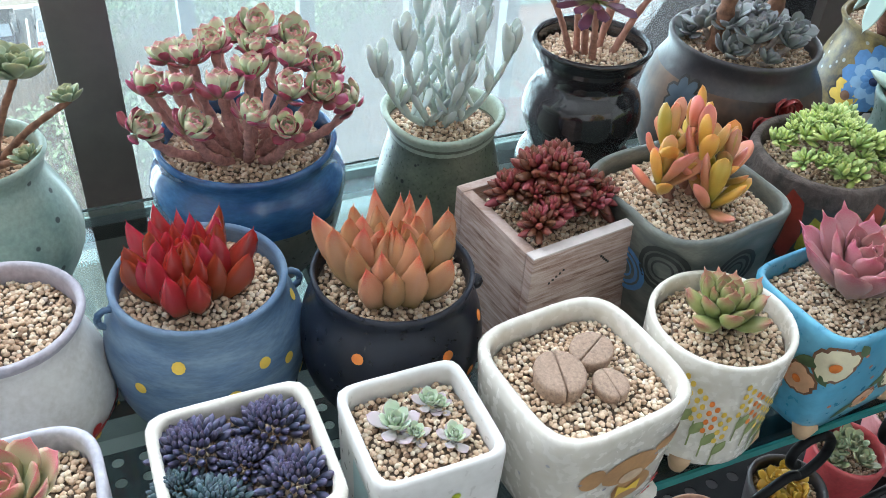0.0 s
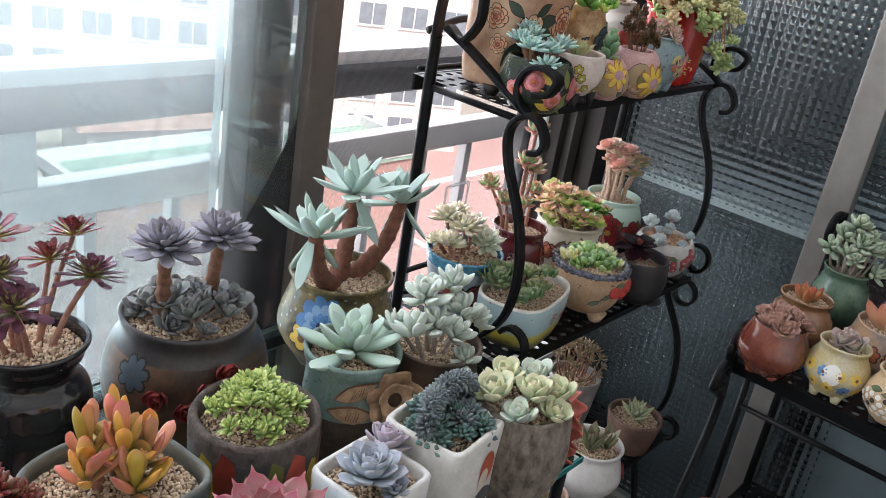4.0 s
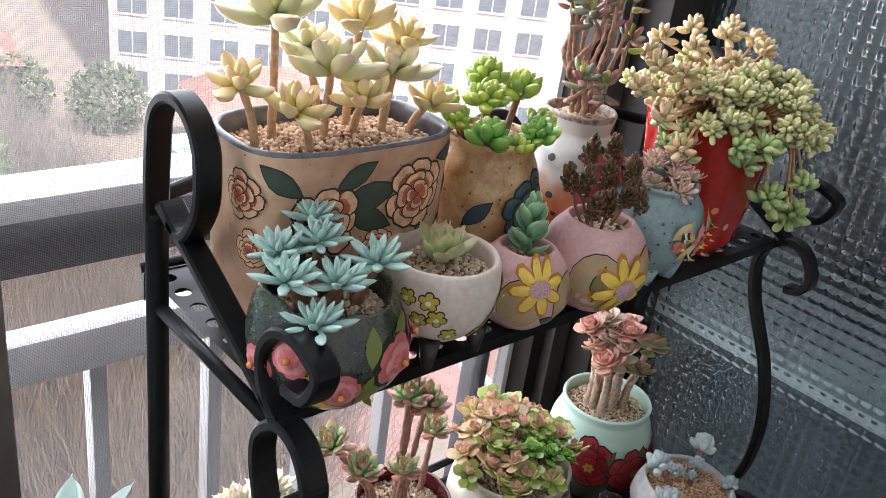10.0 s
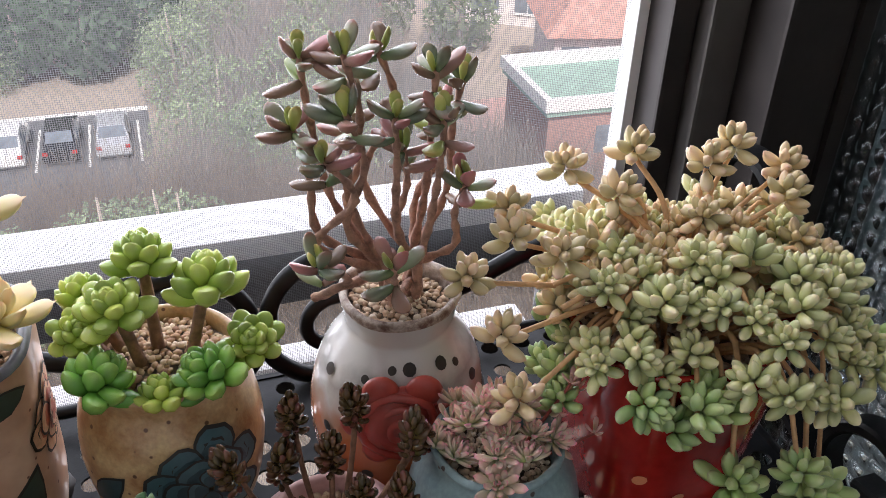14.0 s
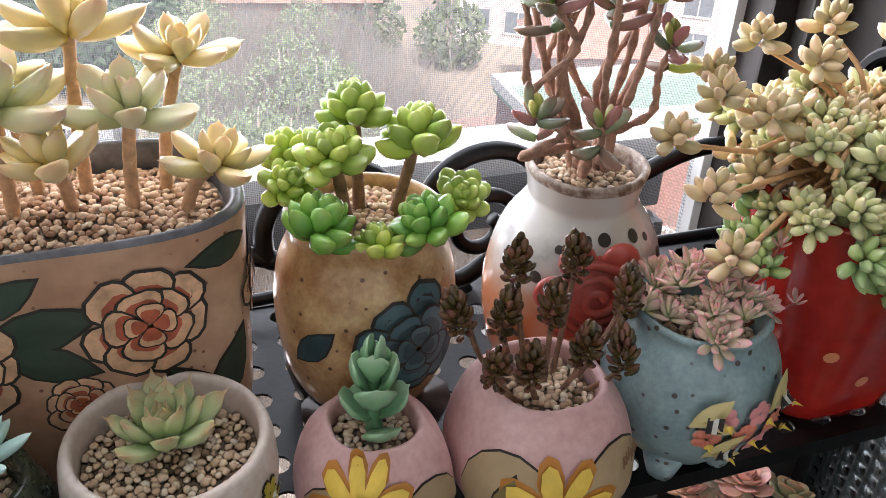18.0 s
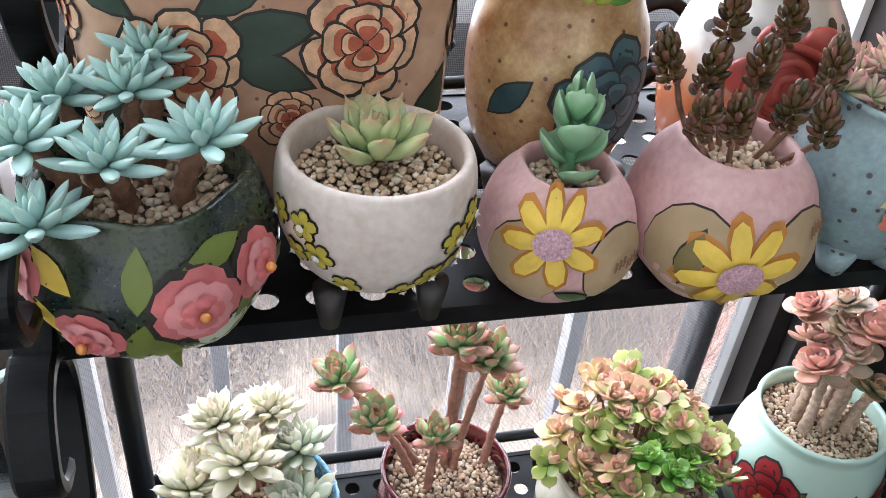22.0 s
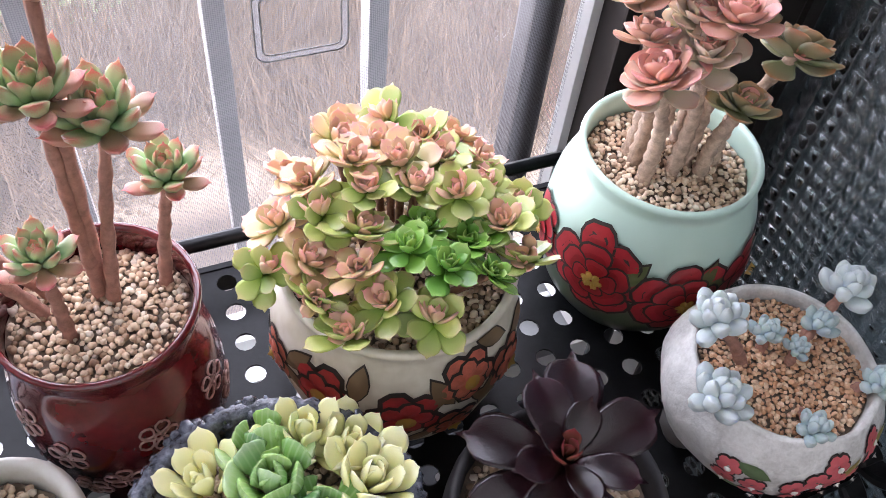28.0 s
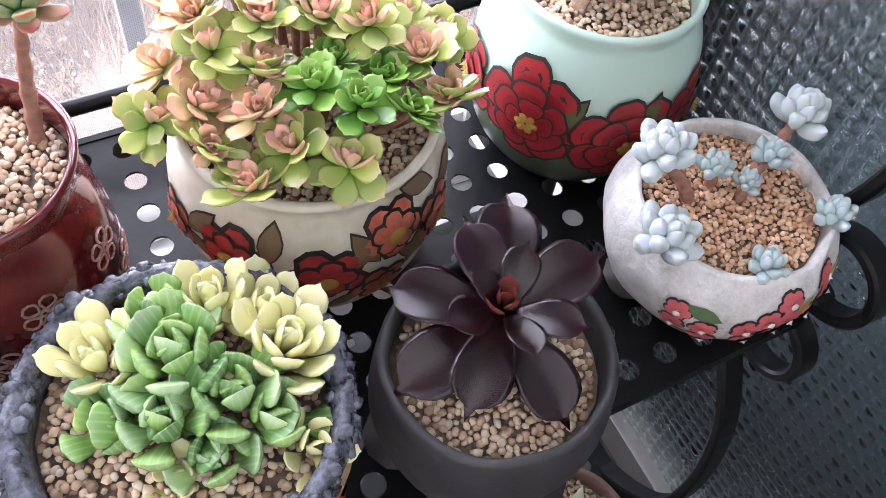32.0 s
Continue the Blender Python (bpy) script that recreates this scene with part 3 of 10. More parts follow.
setting("wall_lintel", Geo().box(-3.0, 0.80, 2.25, 1.80, 0.92, 2.4), PLASTER, "wall strip above the balcony window", "wall")
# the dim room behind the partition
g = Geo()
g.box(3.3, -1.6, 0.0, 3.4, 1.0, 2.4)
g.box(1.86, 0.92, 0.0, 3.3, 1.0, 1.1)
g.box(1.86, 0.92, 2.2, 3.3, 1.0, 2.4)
# opening between these wall pieces is unseen, added to light the panes from behind
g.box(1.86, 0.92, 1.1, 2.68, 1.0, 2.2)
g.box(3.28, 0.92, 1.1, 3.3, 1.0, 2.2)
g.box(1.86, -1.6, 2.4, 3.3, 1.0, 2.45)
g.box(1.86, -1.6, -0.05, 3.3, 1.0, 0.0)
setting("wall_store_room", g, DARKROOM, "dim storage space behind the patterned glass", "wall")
# added boxes: pale behind the brightly lit lower pane, dark behind the dim one
g = Geo()
g.box(1.96, -0.5, 0.0, 2.2, 0.25, 0.59, 0.01)
tagged(new("storage_box", g.mesh("storage_box", plain("dim_wood", (0.5, 0.52, 0.54), 0.6), False)), "pale grey low cupboard added behind the patterned glass", "cupboard")
g = Geo()
g.box(2.4, 0.3, 0.0, 2.75, 0.72, 0.75, 0.01)
tagged(new("storage_box", g.mesh("storage_box", plain("dim_grey", (0.06, 0.06, 0.065), 0.6), False)), "dark grey box added behind the patterned glass", "box")

# ledge that shows faintly through the patterned glass
ledge = tagged(new("wall_ledge"), "pale ledge behind the patterned glass", "ledge", kind="structure")
LEDGE = plain("pale_ledge", (0.3, 0.31, 0.31), 0.5, scale=9, vary=0.5)
put("ledge_top", Geo().box(1.872, -1.55, 0.812, 2.16, 0.91, 0.826).mesh("ledge_top", LEDGE, False), ledge)
# lip coloured white for the bright glint line along the ledge
put("ledge_lip", Geo().box(1.864, -1.55, 0.806, 1.871, 0.91, 0.829).mesh("ledge_lip", plain("white_lip", (0.5, 0.5, 0.49), 0.4), False), ledge)
# strong mottling in the panel colours gives the glass cells their glint dots
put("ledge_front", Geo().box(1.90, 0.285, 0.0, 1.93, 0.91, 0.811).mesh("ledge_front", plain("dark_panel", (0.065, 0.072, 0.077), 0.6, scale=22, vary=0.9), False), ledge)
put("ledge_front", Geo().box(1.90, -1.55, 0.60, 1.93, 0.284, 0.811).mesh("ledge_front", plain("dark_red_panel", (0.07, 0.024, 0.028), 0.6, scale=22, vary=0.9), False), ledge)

# patterned glass partition: frames and panes
m_, t_, b_ = nodes("patterned_glass")
b_.inputs["Base Color"].default_value = (0.6, 0.72, 0.73, 1)
b_.inputs["Roughness"].default_value = 0.02
b_.inputs["IOR"].default_value = 1.48
b_.inputs["Transmission Weight"].default_value = 1.0
_co = nd(t_, "TexCoord").outputs["Object"]
bump(t_, b_, nd(t_, "TexNoise", {"Vector": _co, "Scale": 60.0, "Detail": 3.0}).outputs["Fac"], 0.03, 0.001)
PATTERN = m_


def patterned_pane(y0, y1, z0, z1, cell=0.0165):
    ny, nz = int((y1 - y0) / cell), int((z1 - z0) / cell)
    k = 6
    ys, zs = np.linspace(y0, y1, ny * k + 1), np.linspace(z0, z1, nz * k + 1)
    rng = np.random.default_rng(2)
    amp = rng.uniform(0.85, 1.1, (ny + 1, nz + 1))
    V = []
    for i, y in enumerate(ys):
        for j, z in enumerate(zs):
            h = (1 - (2 * (i % k) / k - 1) ** 2) * (1 - (2 * (j % k) / k - 1) ** 2) * amp[i // k, j // k] * 0.0042
            V.append((WALL_X + 0.012 - h, y, z))
    n = len(zs)
    F = [(i * n + j, i * n + j + 1, (i + 1) * n + j + 1, (i + 1) * n + j) for i in range(len(ys) - 1) for j in range(n - 1)]
    o = len(V)
    V += [(WALL_X + 0.018, y0, z0), (WALL_X + 0.018, y1, z0), (WALL_X + 0.018, y1, z1), (WALL_X + 0.018, y0, z1)]
    F.append((o, o + 1, o + 2, o + 3))
    return V, F


def frame_bar(parent, name, x0, y0, z0, x1, y1, z1, material, bev=0.003):
    return put(name, Geo().box(x0, y0, z0, x1, y1, z1, bev).mesh(name, material, False), parent)


part_n = 0
for y0, y1 in ((0.345, 0.795), (-0.205, 0.285)):
    part_n += 1
    win = tagged(new("window_%d" % (10 + part_n)), "patterned glass partition with brushed aluminium frame", "partition", "partition panels", "structure")
    v, f = patterned_pane(y0, y1, 0.06, 2.3)
    pob = put("pane", mesh_from("pane", v, f, PATTERN), win)
    pob.visible_shadow = False
    frame_bar(win, "rail", WALL_X - 0.008, y0, 0.0, WALL_X + 0.035, y1, 0.06, ALU)
    frame_bar(win, "rail", WALL_X - 0.008, y0, 2.3, WALL_X + 0.035, y1, 2.4, ALU)
    frame_bar(win, "mullion", WALL_X - 0.012, y0 - 0.058, 0.0, WALL_X + 0.04, y0 - 0.001, 2.4, ALU)
setting("wall_corner", Geo().box(1.80, 0.797, 0.0, 1.86, 0.92, 2.4), BROWN_ALU, "dark brown corner post beside the partition", "post")
setting("wall_east", Geo().box(1.80, -1.6, 0.0, 1.86, -0.265, 2.4), WHITE, "white painted wall beside the partition", "wall")
g = Geo()
g.box(1.40, -0.62, 0.0, 1.795, -0.275, 0.93, 0.006)
cab = tagged(new("cabinet"), "white painted cabinet standing by the plant rack", "cabinet")
put("body", g.mesh("body", WHITE, False), cab)
put("top", Geo().box(1.385, -0.63, 0.93, 1.797, -0.262, 0.95, 0.004).mesh("top", WHITE, False), cab)

# the window: brown outer frame, closed sash behind the glass shelf, open bay with an insect screen
PALE = plain("sash_aluminium", (0.36, 0.37, 0.36), 0.45, 0.4, scale=20)
WHITE_EDGE = plain("white_trim", (0.8, 0.8, 0.78), 0.5, scale=20, vary=0.05)
win = tagged(new("window_1"), "aluminium balcony window, sliding sash half open", "window", kind="structure")
frame_bar(win, "window_sill", -3.0, 0.795, 0.360, 1.67, 0.935, 0.400, PALE)
frame_bar(win, "track", -3.0, 0.835, 0.400, 1.66, 0.842, 0.418, WHITE_EDGE, 0.001)
frame_bar(win, "track", -3.0, 0.885, 0.400, 1.66, 0.892, 0.418, WHITE_EDGE, 0.001)
frame_bar(win, "window_frame", 1.735, 0.80, 0.402, 1.798, 0.86, 2.25, BROWN_ALU)
frame_bar(win, "window_frame", 1.70, 0.845, 0.402, 1.734, 0.90, 2.25, plain("grey_brown_frame", (0.09, 0.082, 0.075), 0.45, 0.3, scale=25))
frame_bar(win, "window_frame", 1.675, 0.862, 0.402, 1.699, 0.905, 2.25, BROWN_ALU)
frame_bar(win, "window_frame", 1.664, 0.895, 0.402, 1.674, 0.915, 2.25, WHITE_EDGE, 0.001)
frame_bar(win, "window_frame", -3.0, 0.80, 2.2, 1.735, 0.92, 2.25, PALE)
# closed sash stiles
SASH = plain("brown_sash", (0.16, 0.135, 0.12), 0.4, 0.3, scale=25)
frame_bar(win, "stile", 0.906, 0.80, 0.42, 0.957, 0.835, 2.2, SASH)
# one sash stile: pale strip for its lit front, dark strip for its shading
frame_bar(win, "stile", 0.812, 0.850, 0.42, 0.850, 0.885, 2.2, PALE)
frame_bar(win, "stile", 0.851, 0.842, 0.42, 0.905, 0.878, 2.2, SASH)
frame_bar(win, "stile", -0.02, 0.80, 0.42, 0.035, 0.835, 2.2, SASH)
frame_bar(win, "stile", -0.93, 0.80, 0.42, -0.88, 0.835, 2.2, SASH)
frame_bar(win, "sash_rail", 0.035, 0.805, 0.42, 0.905, 0.83, 0.48, PALE)
frame_bar(win, "sash_rail", 0.035, 0.806, 0.645, 0.905, 0.829, 0.672, PALE)
frame_bar(win, "sash_rail", -0.88, 0.805, 0.42, -0.02, 0.83, 0.48, PALE)
frame_bar(win, "sash_rail", -0.88, 0.806, 0.645, -0.02, 0.829, 0.672, PALE)
frame_bar(win, "sash_rail", 0.035, 0.805, 2.14, 0.905, 0.83, 2.2, PALE)
for x0, x1 in ((0.035, 0.905), (-0.88, -0.02), (-3.0, -0.93)):
    p = put("pane", Geo().box(x0, 0.815, 0.48, x1, 0.819, 2.14).mesh("pane", thin_pane("sash_glass_tint", (0.76, 0.83, 0.83), 0.05), False), win)
    p.visible_shadow = False
p = put("pane", Geo().box(0.035, 0.86, 0.42, 0.811, 0.864, 2.2).mesh("pane", thin_pane("second_sash_tint", (0.83, 0.88, 0.885), 0.05), False), win)
p.visible_shadow = False

# insect screen in the open bay, with its mended patch
m_, t_, b_ = nodes("insect_screen")
_co = nd(t_, "TexCoord").outputs["Object"]
_sx = nd(t_, "SeparateXYZ", {0: _co})
_w = []
for ax in ("X", "Z"):
    q = nd(t_, "Math", {0: _sx.outputs[ax], 1: 1 / 0.0016}, operation="MULTIPLY").outputs[0]
    q = nd(t_, "Math", {0: q}, operation="FRACT").outputs[0]
    _w.append(nd(t_, "Math", {0: q, 1: 0.2}, operation="LESS_THAN").outputs[0])
_any = nd(t_, "Math", {0: _w[0], 1: _w[1]}, operation="MAXIMUM").outputs[0]


def _fibre_of(t_):
    return nd(t_, "MixShader", {0: 0.6, 1: nd(t_, "BsdfDiffuse", {"Color": (0.13, 0.13, 0.13, 1)}).outputs[0], 2: nd(t_, "BsdfTranslucent", {"Color": (0.16, 0.16, 0.165, 1)}).outputs[0]}).outputs[0]


_mesh = nd(t_, "MixShader", {0: _any, 1: nd(t_, "BsdfTransparent").outputs[0], 2: _fibre_of(t_)}).outputs[0]
t_.links.new(_mesh, t_.nodes["Material Output"].inputs[0])
SCREEN = m_
scr = tagged(new("insect_screen"), "fine grey insect screen across the open window bay", "screen", kind="structure")
s = put("mesh", mesh_from("mesh", [(0.93, 0.908, 0.41), (1.665, 0.908, 0.41), (1.665, 0.908, 2.2), (0.93, 0.908, 2.2)], [(0, 1, 2, 3)], SCREEN, False), scr)
s.visible_shadow = False
PATCHM = plain("patch_weave", (0.3, 0.3, 0.3), 0.8, scale=400, vary=0.6, rel=0.5)
m_, t_, b_ = nodes("patch_band_weave")
_mesh = nd(t_, "MixShader", {0: 0.6, 1: nd(t_, "BsdfTransparent").outputs[0], 2: _fibre_of(t_)}).outputs[0]
t_.links.new(_mesh, t_.nodes["Material Output"].inputs[0])
BAND = m_
x0, x1, z0, z1, rr = 1.376, 1.449, 0.748, 0.810, 0.009


def patch_loop(d):
    """Rounded rectangle drawn d inside the patch's outer edge."""
    q = rr - d * 0.6
    out = [(cx + q * math.cos(a), 0.905, cz + q * math.sin(a)) for cx, cz, a0 in ((x1 - d - q, z1 - d - q, 0.0), (x0 + d + q, z1 - d - q, 0.25), (x0 + d + q, z0 + d + q, 0.5), (x1 - d - q, z0 + d + q, 0.75)) for a in [TAU * (a0 + 0.0625 * j) for j in range(5)]]
    return out + out[:1]


for d in (0.0, 0.0055):
    put("patch_border", Geo().tube(patch_loop(d), 0.0007, 6).mesh("patch_border", PATCHM), scr, "grey thread edge of a mended patch")
_a, _b = patch_loop(0.0), patch_loop(0.0055)
_n = len(_a)
put("patch_band", mesh_from("patch_band", _a + _b, [(i, i + 1, _n + i + 1, _n + i) for i in range(_n - 1)], BAND, False), scr, "grey woven band round a mended patch")
frame_bar(scr, "frame", 0.93, 0.90, 0.405, 1.664, 0.914, 0.43, WHITE_EDGE, 0.002)

# railing outside
RAIL_DARK = plain("railing_dark", (0.03, 0.025, 0.024), 0.5, 0.1, scale=30, vary=0.3)
rail = tagged(new("railing"), "painted balcony railing with two handrails and upright bars", "railing", kind="structure")
# handrail in two colours: pale for its lit top, dark for its shaded side
g = Geo().box(-3.0, 0.935, 1.055, 1.66, 1.0, 1.078, 0.006)
put("handrail_cap", g.mesh("handrail_cap", RAILWHITE, False), rail, "handrail top, coloured pale for the daylight on it")
put("handrail", Geo().box(-3.0, 0.945, 0.995, 1.66, 0.99, 1.055, 0.004).mesh("handrail", RAIL_DARK, False), rail, "handrail side, coloured dark for its shade")
put("lower_rail", Geo().box(-3.0, 0.95, 0.868, 1.62, 0.985, 0.918, 0.006).mesh("lower_rail", RAILWHITE, False), rail)
put("bottom_rail", Geo().box(-3.0, 0.95, 0.2, 1.62, 0.985, 0.235, 0.004).mesh("bottom_rail", RAILWHITE, False), rail)
# bars get a darker copy of the railing paint for their backlit side
bar = Geo().box(-0.009, -0.011, 0.235, 0.009, 0.011, 0.868, 0.002).mesh("bar", plain("railing_paint_backlit", (0.3, 0.285, 0.275), 0.5, 0.1, scale=18), False)
for i in range(32):
    put("bar", bar, rail, m=pose(1.494 - 0.137 * i, 0.968, 0))
for x in (0.565, -0.805, -2.175):
    put("post", Geo().box(x - 0.034, 0.952, 0.918, x + 0.034, 0.983, 0.995, 0.002).mesh("post", RAILWHITE, False), rail)
put("end_post", Geo().box(1.62, 0.916, 0.0, 1.65, 0.944, 0.994, 0.004).mesh("end_post", RAIL_DARK, False), rail, "black end post")

# ---- outside ----
GROUND = -19.2


def far(x, y):
    """Place on the ground below, spread out from the balcony."""
    return 1.2 + 1.47 * (x - 1.2), 0.27 + 1.47 * (y - 0.27)


m_, t_, b_ = nodes("ground_mix")
_co = nd(t_, "TexCoord").outputs["Object"]
_n1 = nd(t_, "TexNoise", {"Vector": _co, "Scale": 0.35, "Detail": 8.0, "Roughness": 0.7}).outputs["Fac"]
_n2 = nd(t_, "TexNoise", {"Vector": _co, "Scale": 2.5, "Detail": 6.0}).outputs["Fac"]
_c = mixc(t_, _n2, ramp(t_, _n1, [(0.3, (0.2, 0.18, 0.13)), (0.55, (0.34, 0.29, 0.24)), (0.75, (0.22, 0.22, 0.14))]), (0.4, 0.34, 0.29))
t_.links.new(_c, b_.inputs["Base Color"])
b_.inputs["Roughness"].default_value = 0.95
GROUNDM = m_
tagged(new("ground", mesh_from("ground", [(-900, 1.5, GROUND), (900, 1.5, GROUND), (900, 1500, GROUND), (-900, 1500, GROUND)], [(0, 1, 2, 3)], GROUNDM, False)), "dry winter grass and bare earth far below", "ground", kind="structure")
ASPH = plain("asphalt", (0.12, 0.125, 0.13), 0.9, scale=2, vary=0.3)
tagged(new("road", Geo().box(-34, 31.0, GROUND, 1.2, 49.5, GROUND + 0.04).mesh("road", ASPH, False)), "grey asphalt car park with white bay lines", "car park", kind="structure")
LINEP = plain("line_paint", (0.75, 0.75, 0.73), 0.8)
for i in range(8):
    tagged(new("trim", Geo().box(-17.0 + 2.5 * i, 43.0, GROUND + 0.04, -16.88 + 2.5 * i, 48.2, GROUND + 0.05).mesh("trim", LINEP, False)), "white painted parking bay line", "line", kind="structure")
tagged(new("kerb", Geo().box(-34, 49.5, GROUND, 1.2, 49.8, GROUND + 0.16).mesh("kerb", LINEP, False)), "pale concrete kerb behind the parking bays", "kerb", kind="structure")
# roof and brick colours are washed out to carry the haze outside
ROOFRED = plain("red_roof_tile", (0.46, 0.25, 0.2), 0.8, scale=1.5, vary=0.3)
BRICKR = plain("red_brick_far", (0.34, 0.2, 0.17), 0.85, scale=6, vary=0.35)
GREENR = plain("green_roof", (0.27, 0.4, 0.33), 0.7, scale=1.2, vary=0.15)
FARWALL = plain("pale_facade", (0.66, 0.61, 0.59), 0.8, scale=0.6, vary=0.08)
FARWALL2 = plain("grey_facade", (0.6, 0.6, 0.6), 0.8, scale=0.6, vary=0.08)
FARGLASS = plain("far_window_glass", (0.16, 0.19, 0.22), 0.15, scale=2, vary=0.3)


def car(x, y, body, label, rz=180.0):
    c = thing("car", (x, y, GROUND + 0.04), label, "car", "parked cars", rz)
    g = Geo()
    sec = [(-2.2, 0.35, 0.72, 0.78), (-2.1, 0.3, 0.92, 0.86), (-1.2, 0.3, 1.0, 0.88), (-0.6, 0.3, 1.42, 0.74), (0.9, 0.3, 1.45, 0.74), (1.6, 0.3, 1.05, 0.86), (2.15, 0.32, 0.95, 0.84), (2.22, 0.4, 0.7, 0.78)]
    V, F = [], []
    for yy, z0, z1, w in sec:
        V += [(-w, yy, z0), (-w * 1.03, yy, (z0 + z1) / 2 * 0.95), (-w * 0.9, yy, z1), (w * 0.9, yy, z1), (w * 1.03, yy, (z0 + z1) / 2 * 0.95), (w, yy, z0)]
    for i in range(len(sec) - 1):
        F += [(i * 6 + k, i * 6 + (k + 1) % 6, (i + 1) * 6 + (k + 1) % 6, (i + 1) * 6 + k) for k in range(6)]
    F += [tuple(range(6))[::-1], tuple(len(V) - 6 + k for k in range(6))]
    put("body", mesh_from("body", V, F, body, False), c)
    put("windscreen", mesh_from("windscreen", [(-0.68, -1.17, 1.03), (0.68, -1.17, 1.03), (0.6, -0.62, 1.41), (-0.6, -0.62, 1.41)], [(0, 1, 2, 3)], FARGLASS, False), c)
    for s in (-1, 1):
        put("side_window", mesh_from("side_window", [(s * 0.9, -0.95, 1.0), (s * 0.9, 1.3, 1.02), (s * 0.74, 0.85, 1.4), (s * 0.74, -0.55, 1.38)], [(0, 1, 2, 3)], FARGLASS, False), c)
        for yy in (-1.4, 1.35):
            w = put("wheel", Geo().tube([(s * 0.72, yy, 0.32), (s * 0.9, yy, 0.32)], 0.32, 14).mesh("wheel", RAIL_DARK), c)
            put("rim", Geo().tube([(s * 0.9, yy, 0.32), (s * 0.915, yy, 0.32)], 0.2, 10).mesh("rim", ALU), w)
        put("headlight", Geo().box(s * 0.62 - 0.13, -2.2, 0.66, s * 0.62 + 0.13, -2.12, 0.8, 0.02).mesh("headlight", plain("headlight", (0.8, 0.8, 0.8), 0.2), False), c)
        put("tail_light", Geo().box(s * 0.68 - 0.12, 2.14, 0.72, s * 0.68 + 0.12, 2.235, 0.9, 0.02).mesh("tail_light", plain("tail_light_red", (0.4, 0.02, 0.02), 0.25), False), c)
    put("rear_window", mesh_from("rear_window", [(-0.66, 1.57, 1.09), (0.66, 1.57, 1.09), (0.6, 0.95, 1.445), (-0.6, 0.95, 1.445)], [(3, 2, 1, 0)], FARGLASS, False), c)
    put("number_plate", Geo().box(-0.26, -2.23, 0.48, 0.26, -2.2, 0.6).mesh("number_plate", LINEP, False), c)
    return c


SILVER = plain("silver_paint", (0.55, 0.57, 0.6), 0.3, 0.3, coat=0.5)
BLACKCAR = plain("black_paint", (0.02, 0.02, 0.024), 0.25, coat=0.6)
WHITECAR = plain("white_car_paint", (0.75, 0.76, 0.77), 0.3, coat=0.6)
for i, (mm, lab) in enumerate(((WHITECAR, "white car parked in a bay"), (SILVER, "silver car parked in a bay"), (WHITECAR, "white car parked in a bay"), (BLACKCAR, "black car parked in a bay"), (SILVER, "silver car parked in a bay"))):
    car(-10.7 + 2.5 * i, 45.4, mm, lab)


car(-3.0, 33.6, BLACKCAR, "black car standing alone on the asphalt", 96.0)


def far_building(x, y, w, d, h, cols, rows, wallmat, label, rz=0.0, z0=GROUND, ww=1.6, wh=1.5):
    b = thing("apartment_building", (x, y, z0), label, "building", rz=rz)
    put("wall", Geo().box(-w / 2, 0, 0, w / 2, d, h).mesh("wall", wallmat, False), b)
    put("roof", Geo().box(-w / 2 - 0.3, -0.3, h, w / 2 + 0.3, d + 0.3, h + 0.5).mesh("roof", wallmat, False), b)
    wm = Geo().box(-ww / 2, -0.05, 0, ww / 2, 0.02, wh).mesh("window", FARGLASS, False)
    fm = Geo().box(-ww / 2 - 0.1, -0.12, -0.15, ww / 2 + 0.1, -0.02, -0.02).mesh("sill", LINEP, False)
    mm = Geo().box(-0.04, -0.1, 0, 0.04, -0.05, wh).mesh("frame", LINEP, False)
    for i in range(cols):
        for j in range(rows):
            m = pose(-w / 2 + (i + 0.5) * w / cols, 0, 1.0 + j * h / rows)
            o = put("window", wm, b, m=m)
            put("sill", fm, o)
            put("frame", mm, o)
    return b


far_building(38.5, 51.0, 34, 12, 44, 11, 16, FARWALL, "tall pale apartment block with rows of windows", rz=-34, ww=1.9)
far_building(20.0, 96.0, 44, 12, 44, 11, 15, FARWALL2, "pale grey apartment block in the haze", rz=-6)
far_building(-28, 92, 40, 12, 44, 9, 15, FARWALL, "pale apartment block beyond the pines", rz=8)


